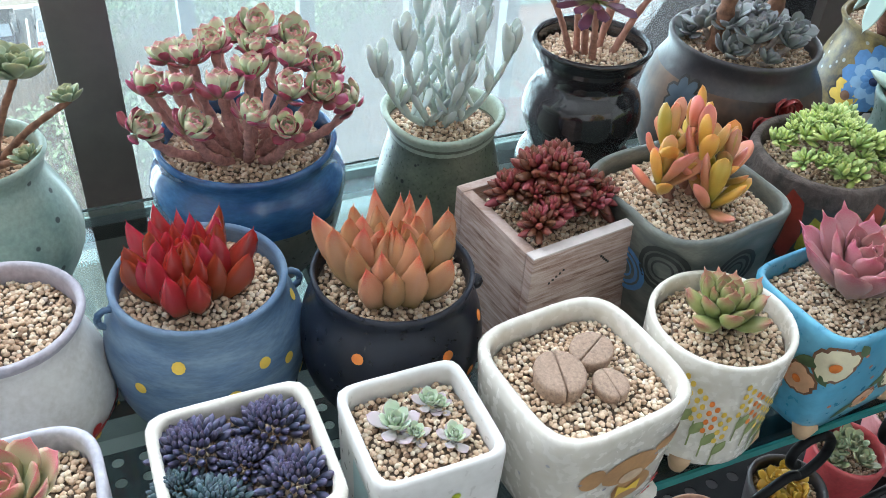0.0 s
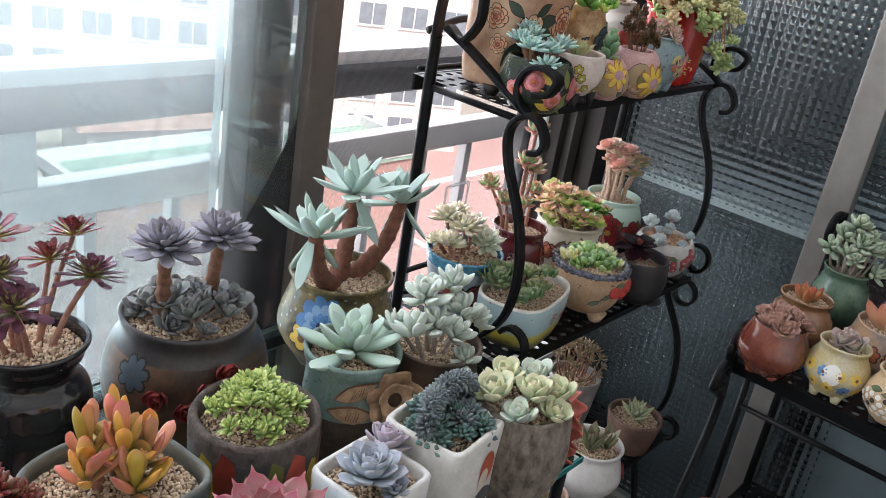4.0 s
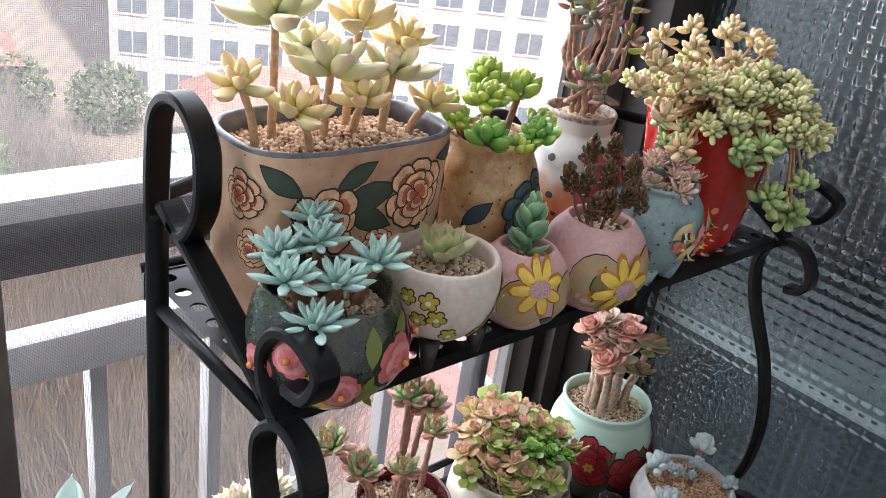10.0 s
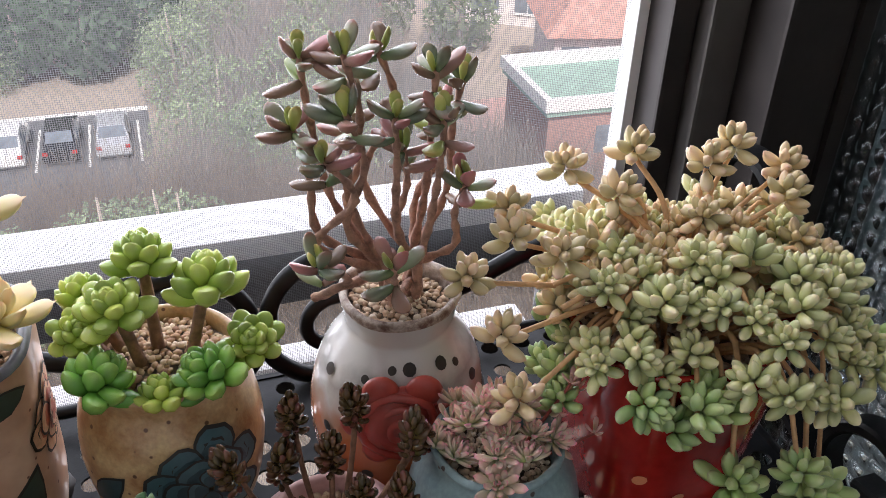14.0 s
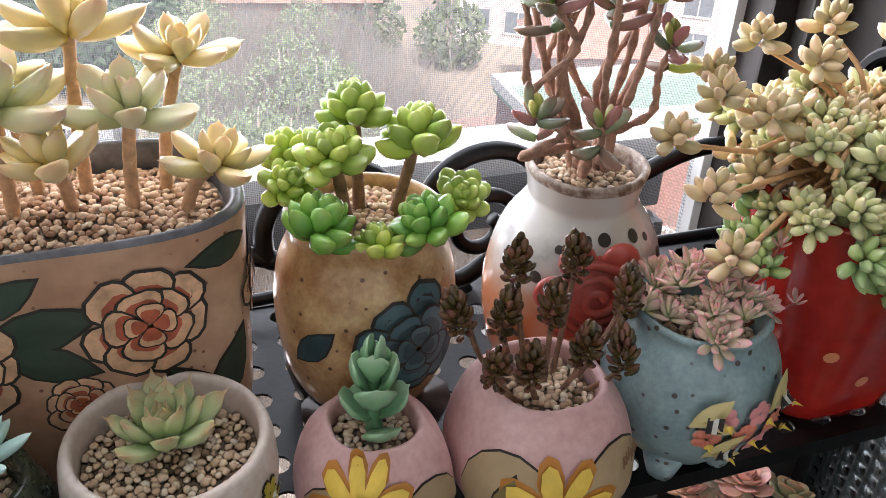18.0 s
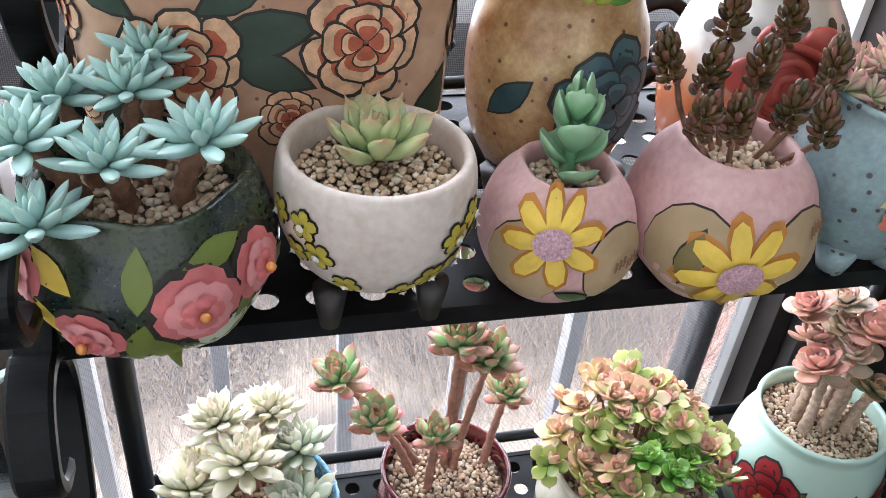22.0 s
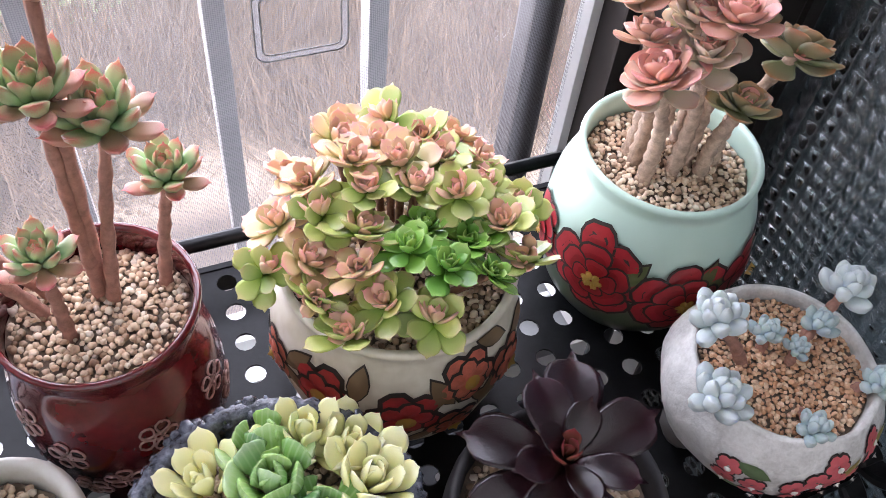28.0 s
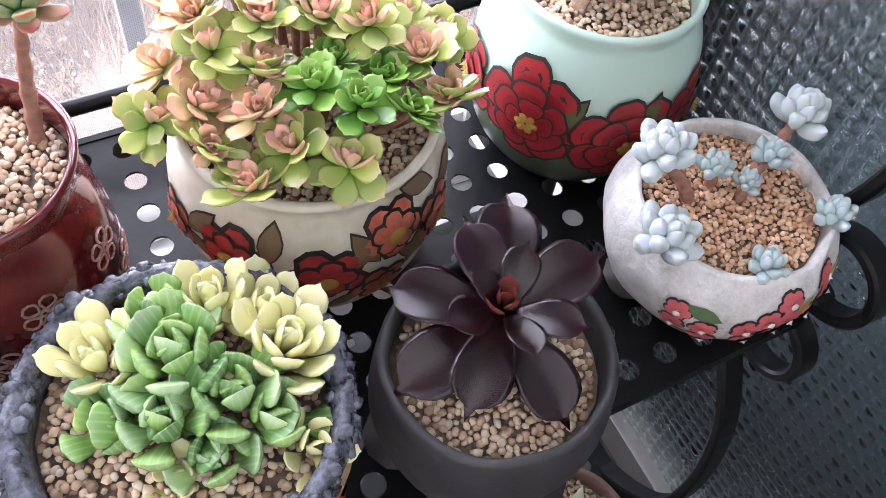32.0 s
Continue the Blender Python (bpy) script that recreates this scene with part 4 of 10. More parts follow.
def low_house(x, y, w, d, h, wallm, roofm, label, rz=0, flat=False):
    b = thing("low_house", (x, y, GROUND), label, "building", rz=rz)
    put("wall", Geo().box(-w / 2, -d / 2, 0, w / 2, d / 2, h).mesh("wall", wallm, False), b)
    if flat:
        put("roof", Geo().box(-w / 2 - 0.2, -d / 2 - 0.2, h, w / 2 + 0.2, d / 2 + 0.2, h + 0.25).mesh("roof", roofm, False), b)
        for q in ((-w / 2 - 0.3, -d / 2 - 0.3, w / 2 + 0.3, -d / 2), (-w / 2 - 0.3, d / 2, w / 2 + 0.3, d / 2 + 0.3), (-w / 2 - 0.3, -d / 2, -w / 2, d / 2), (w / 2, -d / 2, w / 2 + 0.3, d / 2)):
            put("parapet", Geo().box(q[0], q[1], h + 0.25, q[2], q[3], h + 0.8).mesh("parapet", LINEP, False), b)
    else:
        V = [(-w / 2 - 0.6, -d / 2 - 0.6, h), (w / 2 + 0.6, -d / 2 - 0.6, h), (w / 2 + 0.6, d / 2 + 0.6, h), (-w / 2 - 0.6, d / 2 + 0.6, h), (-w / 4, 0, h + 2), (w / 4, 0, h + 2)]
        put("roof", mesh_from("roof", V, [(0, 1, 5, 4), (1, 2, 5), (2, 3, 4, 5), (3, 0, 4), (3, 2, 1, 0)], roofm, False), b)
    for i in range(3):
        put("window", Geo().box(-w / 2 + (i + 0.5) * w / 3 - 0.8, -d / 2 - 0.04, h - 2, -w / 2 + (i + 0.5) * w / 3 + 0.8, -d / 2 + 0.02, h - 0.7).mesh("window", FARGLASS, False), b)
    return b


low_house(26.6, 33.5, 18.6, 5.0, 5.6, BRICKR, GREENR, "flat green roofed brick house with white parapet", rz=-2, flat=True)
low_house(28.2, 46.5, 7.5, 6.0, 4.2, FARWALL, ROOFRED, "low house with a red tiled roof", rz=-14)
low_house(13.0, 62.0, 10, 7, 4.0, BRICKR, ROOFRED, "brick house with a red tiled roof", rz=-10)
setting("pavement_1", Geo().box(15.0, 19.0, GROUND, 66, 46.0, GROUND + 0.06), plain("pink_paving", (0.44, 0.27, 0.24), 0.85, scale=3, vary=0.2), "pink brick paved yard", "pavement")
for x0, y0, x1, y1 in ((15.0, 24.0, 66.0, 24.5), (24.0, 19.0, 24.5, 46.0), (36.5, 19.0, 37.0, 46.0), (36.5, 37.0, 66.0, 37.5)):
    tagged(new("kerb", Geo().box(x0, y0, GROUND + 0.06, x1, y1, GROUND + 0.2).mesh("kerb", LINEP, False)), "pale concrete kerb across the paved yard", "kerb", kind="structure")


def crown_mesh(seed, n, rad, size, material, gap=0.35):
    rng = np.random.default_rng(seed)
    V, F = [], []
    for _ in range(n):
        d = rng.normal(size=3)
        d /= np.linalg.norm(d)
        p = d * np.array(rad) * rng.uniform(gap, 1.0) ** 0.5
        a, b = rng.normal(size=3), rng.normal(size=3)
        a /= np.linalg.norm(a)
        b = np.cross(a, b)
        b /= np.linalg.norm(b)
        s = size * rng.uniform(0.5, 1.3)
        o = len(V)
        V += [tuple(p - a * s), tuple(p + b * s * 0.5), tuple(p + a * s), tuple(p - b * s * 0.5)]
        F.append((o, o + 1, o + 2, o + 3))
    return mesh_from("crown", V, F, material, False)


PINE = plain("pine_green", (0.09, 0.14, 0.09), 0.9, scale=1.0, vary=0.5)
DRYTWIG = plain("dry_twigs", (0.2, 0.155, 0.115), 0.9, scale=1.0, vary=0.4)
PALETWIG = plain("pale_twigs", (0.29, 0.26, 0.23), 0.9, scale=1.0, vary=0.3)
SHRUB = plain("shrub_green", (0.16, 0.2, 0.12), 0.9, scale=1.0, vary=0.5)


def far_tree(x, y, h, rad, me, label, name="tree"):
    t = thing(name, (x, y, GROUND), label, "tree", rz=(x * 37) % 360)
    put("trunk", Geo().tube([(0, 0, 0), (0.1, 0, h * 0.5), (0, 0.1, h * 0.9)], [0.16, 0.11, 0.04], 7).mesh("trunk", BARK_GREY), t)
    for k in range(3):
        a = k * 2.1
        put("limb", Geo().tube([(0, 0, h * 0.45), (math.cos(a) * rad * 0.6, math.sin(a) * rad * 0.6, h * 0.75)], [0.06, 0.02], 5).mesh("limb", BARK_GREY), t)
    put("crown", me, t, m=Matrix.Translation((0, 0, h * 0.42)))
    return t


pine_me = [crown_mesh(k, 2200, (2.7, 2.7, 3.4), 0.34, PINE) for k in range(2)]
shrub_me = [crown_mesh(10 + k, 1200, (2.6, 2.6, 2.4), 0.26, SHRUB) for k in range(2)]
for i, (x, y) in enumerate(((-17, 55), (-13.0, 57), (-9, 55), (-5.5, 56), (-1.8, 55), (-22, 54), (2.0, 58), (-7.5, 62), (-3.0, 63), (5.5, 64), (-12.0, 63))):
    far_tree(x, y, 8.8, 2.6, pine_me[i % 2], "dark green pine behind the car park")
for i, (x, y) in enumerate(((-8, 29), (17, 58), (22, 55))):
    far_tree(x, y, 5.2, 2.5, shrub_me[i % 2], "green evergreen shrub in a winter garden", "shrub")


def twig_mesh(seed, n, material, spread=1.6, h=5.0, w=0.02):
    rng = np.random.default_rng(seed)
    V, F = [], []
    for _ in range(n):
        b = rng.normal(size=2) * spread * 0.5
        z = rng.uniform(0, h * 0.5)
        d = np.array([rng.normal() * 0.5, rng.normal() * 0.5, 1.0])
        L = rng.uniform(0.8, 0.5 * h)
        p = np.array([b[0], b[1], z])
        q = p + d / np.linalg.norm(d) * L
        s = np.array([w, w * 0.4, 0])
        if rng.random() < 0.5:
            s = np.array([0.0, w, 0])
        o = len(V)
        V += [tuple(p - s), tuple(p + s), tuple(q + s * 0.3), tuple(q - s * 0.3)]
        F.append((o, o + 1, o + 2, o + 3))
    return mesh_from("twigs", V, F, material, False)


tw = [twig_mesh(k, 1100, (DRYTWIG, PALETWIG)[k % 2], 2.8, 6.0, 0.014) for k in range(4)]
rngo = random.Random(8)
for i in range(46):
    x, y = far(rngo.uniform(-9, 14), rngo.uniform(13, 30))
    if 29 < y < 51 and x < 2.6:
        continue
    bsh = thing("bare_bush", (x, y, GROUND), "bare winter bush with thin pale twigs", "bush", "winter bushes", rz=rngo.uniform(0, 360))
    put("twigs", tw[i % 4], bsh)
DRYLEAF = [crown_mesh(30 + k, 900, (2.4, 2.4, 1.8), 0.12, m) for k, m in ((0, DRYTWIG), (1, PALETWIG))]
for i in range(26):
    x, y = far(rngo.uniform(-8, 11), rngo.uniform(13, 27))
    if 29 < y < 51 and x < 2.6:
        continue
    bsh = thing("low_shrub", (x, y, GROUND), "low half bare winter shrub", "bush", "winter bushes", rz=rngo.uniform(0, 360))
    put("crown", DRYLEAF[i % 2], bsh, m=Matrix.Translation((0, 0, 1.2)))

SAGE = plain("sage_bush_green", (0.26, 0.33, 0.2), 0.9, scale=1.0, vary=0.5)
sage_me = [crown_mesh(50 + k, 2600, (2.3, 2.3, 2.9), 0.12, SAGE) for k in range(3)]
for i in range(32):
    x, y = (rngo.uniform(2.0, 12.5), rngo.uniform(33.0, 60.0)) if i % 3 else (rngo.uniform(-6.0, 3.0), rngo.uniform(24.0, 29.0))
    far_tree(x, y, rngo.uniform(4.6, 6.4), 2.0, sage_me[i % 3], "grey green bush with fine leaves in a winter garden", "bush")
for i in range(84):
    x, y = (rngo.uniform(5.0, 15.5), rngo.uniform(30, 62)) if i % 2 else far(rngo.uniform(-3, 11), rngo.uniform(13, 22.5))
    bsh = thing("bare_bush", (x, y, GROUND), "bare winter bush with thin pale twigs", "bush", "winter bushes", rz=rngo.uniform(0, 360))
    put("twigs", tw[i % 4], bsh)
for i in range(16):
    x, y = rngo.uniform(-18, 14), rngo.uniform(53, 68)
    far_tree(x, y, rngo.uniform(4.2, 6.0), 1.7, sage_me[i % 3], "grey green bush behind the car park", "bush")

# ---- racks ----


def perforated(name, x0, y0, x1, y1, z, parent, pitch=0.0235, r=0.0062, th=0.0016, lip=0.018):
    """A sheet with rows of round holes and a turned-down front edge."""
    nx, ny = int(round((x1 - x0) / pitch)), int(round((y1 - y0) / pitch))
    px, py = (x1 - x0) / nx, (y1 - y0) / ny
    seg = 12
    V, F = [], []
    for i in range(nx):
        for j in range(ny):
            cx, cy = x0 + (i + 0.5) * px, y0 + (j + 0.5) * py
            o = len(V)
            for k in range(seg):
                a = TAU * (k + 0.5) / seg
                m = max(abs(math.cos(a)), abs(math.sin(a)))
                V.append((cx + 0.5 * px * math.cos(a) / m, cy + 0.5 * py * math.sin(a) / m, z))
            for k in range(seg):
                a = TAU * (k + 0.5) / seg
                V.append((cx + r * math.cos(a), cy + r * math.sin(a), z))
            for k in range(seg):
                a = TAU * (k + 0.5) / seg
                V.append((cx + r * math.cos(a), cy + r * math.sin(a), z - th))
            for k in range(seg):
                q = (k + 1) % seg
                F.append((o + k, o + q, o + seg + q, o + seg + k))
                F.append((o + seg + k, o + seg + q, o + 2 * seg + q, o + 2 * seg + k))
            V += [(cx + 0.5 * px * sx, cy + 0.5 * py * sy, z) for sx, sy in ((1, 1), (-1, 1), (-1, -1), (1, -1))]
            b = o + 3 * seg
            for n_, (k0, k1) in enumerate(((0, 2), (3, 5), (6, 8), (9, 11))):
                F.append((o + k0, b + n_, o + k0 + 1))
                F.append((o + k0 + 1, b + n_, o + k1))
    return put(name, mesh_from(name, V, F, IRON, False), parent)


def rod(parent, pts, r=0.0065, name="rod", n=7, seg=8, label=""):
    return put(name, Geo().tube(smooth_path(pts, n), r, seg).mesh(name, IRON), parent, label)


def spiral(c, r0, r1, a0, a1, n=14):
    """Points in the (u, v) plane round c."""
    return [(c[0] + (r0 + (r1 - r0) * i / (n - 1)) * math.cos(radians(a0 + (a1 - a0) * i / (n - 1))), c[1] + (r0 + (r1 - r0) * i / (n - 1)) * math.sin(radians(a0 + (a1 - a0) * i / (n - 1)))) for i in range(n)]


def strap(parent, pts, r, name):
    return put(name, Geo().strip(smooth_path(pts, 7), r * 1.02, r * 0.46).mesh(name, IRON, False), parent)


def side_frame(parent, x, sign):
    P = lambda yz: [(x, y, z) for y, z in yz]
    # back upright with a looped head that runs on as the sloping arm to the front scroll
    rod(parent, P([(0.69, 0.0), (0.69, 0.6), (0.69, 1.10), (0.69, 1.165)]), 0.0085, "upright")
    loop = [(0.69, 1.16), (0.689, 1.195), (0.686, 1.222)] + spiral((0.652, 1.222), 0.034, 0.034, 15, 175, 8) + [(0.62, 1.195), (0.642, 1.168), (0.668, 1.18)]
    strap(parent, P(loop), 0.0085, "loop")
    arm = [(0.672, 1.178), (0.63, 1.16), (0.58, 1.135), (0.535, 1.112)] + spiral((0.505, 1.135), 0.036, 0.03, -70, 110, 9) + [(0.482, 1.155), (0.492, 1.135), (0.512, 1.13)]
    strap(parent, P(arm), 0.0085, "arm")
    bow = [(0.503, 1.055), (0.488, 1.06), (0.483, 1.075), (0.497, 1.098), (0.52, 1.1), (0.54, 1.075), (0.532, 1.03), (0.498, 0.96), (0.482, 0.89), (0.49, 0.82), (0.53, 0.765), (0.57, 0.745)]
    strap(parent, P(bow), 0.0085, "bow")
    curl = [(0.50, 0.765), (0.47, 0.76)] + spiral((0.472, 0.785), 0.03, 0.02, -90, -330, 10)
    strap(parent, P(curl), 0.0075, "scroll")
    curl = [(0.52, 0.73), (0.49, 0.732)] + spiral((0.475, 0.705), 0.028, 0.016, 90, 360, 10)
    strap(parent, P(curl), 0.0075, "scroll")
    bow2 = [(0.52, 0.73), (0.505, 0.69), (0.46, 0.61), (0.445, 0.52), (0.455, 0.45), (0.50, 0.40), (0.54, 0.395)]
    strap(parent, P(bow2), 0.0085, "bow")
    curl = [(0.46, 0.405), (0.43, 0.40)] + spiral((0.43, 0.425), 0.026, 0.016, -90, -330, 9)
    strap(parent, P(curl), 0.0075, "scroll")
    leg = [(0.50, 0.395), (0.47, 0.3), (0.44, 0.18), (0.43, 0.08), (0.40, 0.01)]
    strap(parent, P(leg), 0.0085, "leg")
    for z, y in ((SHELF1, 0.53), (SHELF2, 0.47), (SHELF3, 0.44)):
        rod(parent, P([(y, z - 0.008), (0.69, z - 0.008)]), 0.005, "side_rail", 2)


rack = thing("plant_rack", (0, 0, 0), "three tier black wrought iron rack with scrolls and perforated shelves", "plant rack")
XL, XR = 1.03, 1.605
side_frame(rack, XL, -1)
side_frame(rack, XR, 1)
for z, y0 in ((SHELF1, 0.53), (SHELF2, 0.47), (SHELF3, 0.43)):
    perforated("shelf", XL + 0.006, y0, XR - 0.006, 0.722, z, rack)
    put("shelf_edge", Geo().box(XL + 0.004, y0 - 0.004, z - 0.009, XR - 0.004, y0, z + 0.001).mesh("shelf_edge", IRON, False), rack)
    put("shelf_edge", Geo().box(XL + 0.004, 0.722, z - 0.022, XR - 0.004, 0.726, z + 0.001).mesh("shelf_edge", IRON, False), rack)
for z in (0.785, 0.44):
    rod(rack, [(XL, 0.712, z), (XR, 0.712, z)], 0.0045, "back_rail", 2)
# scrolled back fence of the top shelf
xc = (XL + XR) / 2
for s in (-1, 1):
    P = lambda uv: [(xc + s * u, 0.712, z) for u, z in uv]
    rod(rack, P([(0.28, 1.165), (0.2, 1.18), (0.13, 1.155), (0.085, 1.14)] + spiral((0.047, 1.152), 0.042, 0.042, -15, 190, 9) + [(0.006, 1.125), (0.03, 1.106), (0.056, 1.12)]), 0.0058, "back_scroll")
    rod(rack, P(spiral((0.046, 1.142), 0.024, 0.008, 40, 400, 14)), 0.0048, "back_scroll")
    rod(rack, P([(0.29, 1.112), (0.15, 1.112), (0.05, 1.115)]), 0.004, "back_scroll")

# rack beside the partition
srack = thing("side_rack", (0, 0, 0), "black wrought iron stepped rack with perforated shelves", "plant rack")
YA, YB = 0.272, -0.245


def side_frame_y(y):
    P = lambda xz: [(x, y, z) for x, z in xz]
    rod(srack, P([(1.70, 0.0), (1.70, 0.5), (1.70, 0.90)] + spiral((1.672, 0.905), 0.028, 0.024, 10, 250, 9)), 0.0075, "upright")
    rod(srack, P(spiral((1.37, 0.785), 0.016, 0.03, 20, 190, 8) + [(1.335, 0.77), (1.345, 0.735), (1.36, 0.66), (1.33, 0.55), (1.29, 0.45), (1.28, 0.37), (1.31, 0.35)]), 0.0075, "bow")
    rod(srack, P(spiral((1.335, 0.70), 0.012, 0.028, -60, 150, 8) + [(1.322, 0.745), (1.36, 0.755)]), 0.0075, "scroll")
    rod(srack, P([(1.30, 0.35), (1.27, 0.25), (1.25, 0.1), (1.22, 0.01)]), 0.0075, "leg")
    rod(srack, P([(1.36, 0.74), (1.70, 0.74)]), 0.005, "side_rail", 2)
    rod(srack, P([(1.30, 0.34), (1.70, 0.34)]), 0.005, "side_rail", 2)
    rod(srack, P([(1.47, 0.745), (1.47, 0.34)]), 0.006, "stay", 2)


side_frame_y(YA)
side_frame_y(YB)
for z, x0 in ((SIDE1, 1.358), (SIDE2, 1.30)):
    perforated("shelf", x0, YB + 0.006, 1.70, YA - 0.006, z, srack, 0.0245, 0.0058)
    put("shelf_edge", Geo().box(x0 - 0.004, YB + 0.004, z - 0.02, x0, YA - 0.004, z + 0.001).mesh("shelf_edge", IRON, False), srack)
rod(srack, [(1.70, YA, 0.55), (1.70, YB, 0.55)], 0.005, "back_rail", 2)
rod(srack, [(1.47, YA, 0.62), (1.47, YB, 0.62)], 0.005, "back_rail", 2)
for s in (-1, 1):
    P = lambda uv: [(1.705, 0.013 + s * u, z) for u, z in uv]
    rod(srack, P([(0.25, 0.83), (0.2, 0.855), (0.13, 0.85), (0.1, 0.82)] + spiral((0.055, 0.835), 0.04, 0.04, -20, 200, 9)), 0.004, "back_scroll")
    rod(srack, P(spiral((0.06, 0.825), 0.028, 0.006, 30, 400, 14)), 0.0035, "back_scroll")

# glass shelf rack along the window
m_, t_, b_ = nodes("teal_glass_edge")
b_.inputs["Base Color"].default_value = (0.05, 0.28, 0.26, 1)
b_.inputs["Roughness"].default_value = 0.15
b_.inputs["Transmission Weight"].default_value = 0.3
TEAL_EDGE = m_
grack = thing("glass_shelf_rack", (0, 0, 0), "black iron rack with a thick clear glass shelf", "plant rack")
gsh = put("glass_shelf", Geo().box(-0.62, 0.284, GLASS_Z - 0.008, 0.948, 0.742, GLASS_Z, 0.0008).mesh("glass_shelf", GLASS_EDGE, False), grack, "thick clear glass with teal polished edge")
gsh.visible_shadow = False
put("glass_edge", Geo().box(-0.62, 0.2815, GLASS_Z - 0.0078, 0.948, 0.2838, GLASS_Z - 0.0002).mesh("glass_edge", TEAL_EDGE, False), grack, "teal polished glass edge")
for y in (0.30, 0.50, 0.725):
    put("beam", Geo().box(-0.62, y - 0.008, GLASS_Z - 0.026, 0.945, y + 0.008, GLASS_Z - 0.0085, 0.002).mesh("beam", IRON, False), grack)
for x in (-0.60, 0.16, 0.935):
    put("beam", Geo().box(x - 0.008, 0.30, GLASS_Z - 0.03, x + 0.008, 0.73, GLASS_Z - 0.012, 0.002).mesh("beam", IRON, False), grack)
    for y in (0.30, 0.73):
        rod(grack, [(x, y, 0.0), (x, y, GLASS_Z - 0.02)], 0.008, "leg", 2)
for x in (0.935, 0.55, 0.16, -0.22):
    for s in (-1, 1):
        P = lambda uv: [(x - 0.2 + s * u, 0.297, z) for u, z in uv]
        rod(grack, P([(0.01, 0.53), (0.05, 0.6), (0.12, 0.655)] + spiral((0.135, 0.685), 0.03, 0.012, -80, 250, 12)), 0.0045, "scroll")
        rod(grack, P([(0.18, 0.52), (0.14, 0.56), (0.09, 0.57)] + spiral((0.085, 0.60), 0.03, 0.01, -80, -390, 12)), 0.004, "scroll")
rod(grack, [(-0.60, 0.297, 0.50), (0.935, 0.297, 0.50)], 0.006, "stretcher", 2)
perforated("lower_shelf", -0.6, 0.28, 0.92, 0.72, 0.42, grack, 0.03, 0.007)

# ---- leaves and paints shared by the plants ----
AGAVE = leaf_geo("finger", 1, 0.42, 0.34, 0.5, 0.22, 8, 7, 0.06)
ECHEV = leaf_geo("spoon", 1, 0.62, 0.15, 0.45, 0.28, 8, 7, 0.05)
PLUMP = leaf_geo("spoon", 1, 0.46, 0.22, 0.35, 0.10, 8, 7, 0.02)
LANCE = leaf_geo("lance", 1, 0.38, 0.10, 0.25, 0.22, 8, 8, 0.03)
DUDL = leaf_geo("lance", 1, 0.42, 0.08, 0.3, 0.28, 8, 8, 0.06)
BEAN = leaf_geo("bean", 1, 0.56, 0.5, 0.2, 0.0, 6, 5)
BEANS = leaf_geo("bean", 1, 0.46, 0.40, 0.2, 0.0, 5, 4)
PADDLE = leaf_geo("paddle", 1, 0.64, 0.13, 0.25, 0.1, 8, 7)
SMALLECH = leaf_geo("spoon", 1, 0.66, 0.16, 0.5, 0.25, 6, 5, 0.04)
NARROW = leaf_geo("lance", 1, 0.26, 0.12, 0.2, 0.15, 6, 5, 0.03)
ROUND = leaf_geo("spoon", 1, 0.62, 0.10, 0.5, 0.25, 7, 6)
AEON = leaf_geo("paddle", 1, 0.36, 0.06, -0.1, 0.15, 8, 7, 0.05)
FELT = leaf_geo("spoon", 1, 0.36, 0.17, 0.3, 0.05, 8, 7, 0.03)

BLACK_LINE = plain("dark_outline", (0.03, 0.025, 0.02), 0.6)
RED_P = plain("red_paint", (0.5, 0.04, 0.035), 0.45, vary=0.25)
CORAL_P = plain("coral_paint", (0.62, 0.2, 0.13), 0.5, vary=0.2)
PINK_P = plain("pink_paint", (0.7, 0.28, 0.28), 0.5, vary=0.2)
YEL_P = plain("yellow_paint", (0.75, 0.52, 0.08), 0.5, vary=0.2)
ORA_P = plain("orange_paint", (0.75, 0.22, 0.04), 0.5, vary=0.2)
GRN_P = plain("green_paint", (0.09, 0.14, 0.06), 0.5, vary=0.3)
BLU_P = plain("blue_paint", (0.1, 0.25, 0.5), 0.45, vary=0.3)
WHT_P = plain("white_glaze_paint", (0.78, 0.76, 0.7), 0.4, vary=0.08)
BRN_P = plain("brown_paint", (0.22, 0.11, 0.06), 0.6, vary=0.3)
PEACH_P = plain("peach_paint", (0.72, 0.42, 0.25), 0.5, vary=0.2)


def potted(at, label, group, rz=0.0):
    return thing("potted_succulent", at, label, "potted plant", group, rz)


A_, B_, R_ = "pots on the glass shelf", "pots on the iron rack", "pots on the side rack"
BOWL = lambda R, H, b=1.1, f=0.6: [(R * f, 0), (R * b * 0.92, H * 0.28), (R * b, H * 0.6), (R * 1.0, H * 0.93), (R, H)]
CYL = lambda R, H, f=0.92: [(R * f * 0.96, 0), (R * f, H * 0.06), (R * (f + 1) / 2, H * 0.5), (R, H)]
VASE = lambda R, H: [(R * 0.74, 0), (R * 1.0, H * 0.1), (R * 1.08, H * 0.25), (R * 0.9, H * 0.42), (R * 1.06, H * 0.57), (R * 0.98, H * 0.71), (R * 0.76, H * 0.8), (R * 0.92, H * 0.93), (R * 1.04, H)]
JAR = lambda R, H, b=1.22, f=0.75: [(R * f, 0), (R * b, H * 0.35), (R * b * 0.97, H * 0.6), (R * 0.92, H * 0.85), (R * 0.93, H * 0.93), (R, H)]


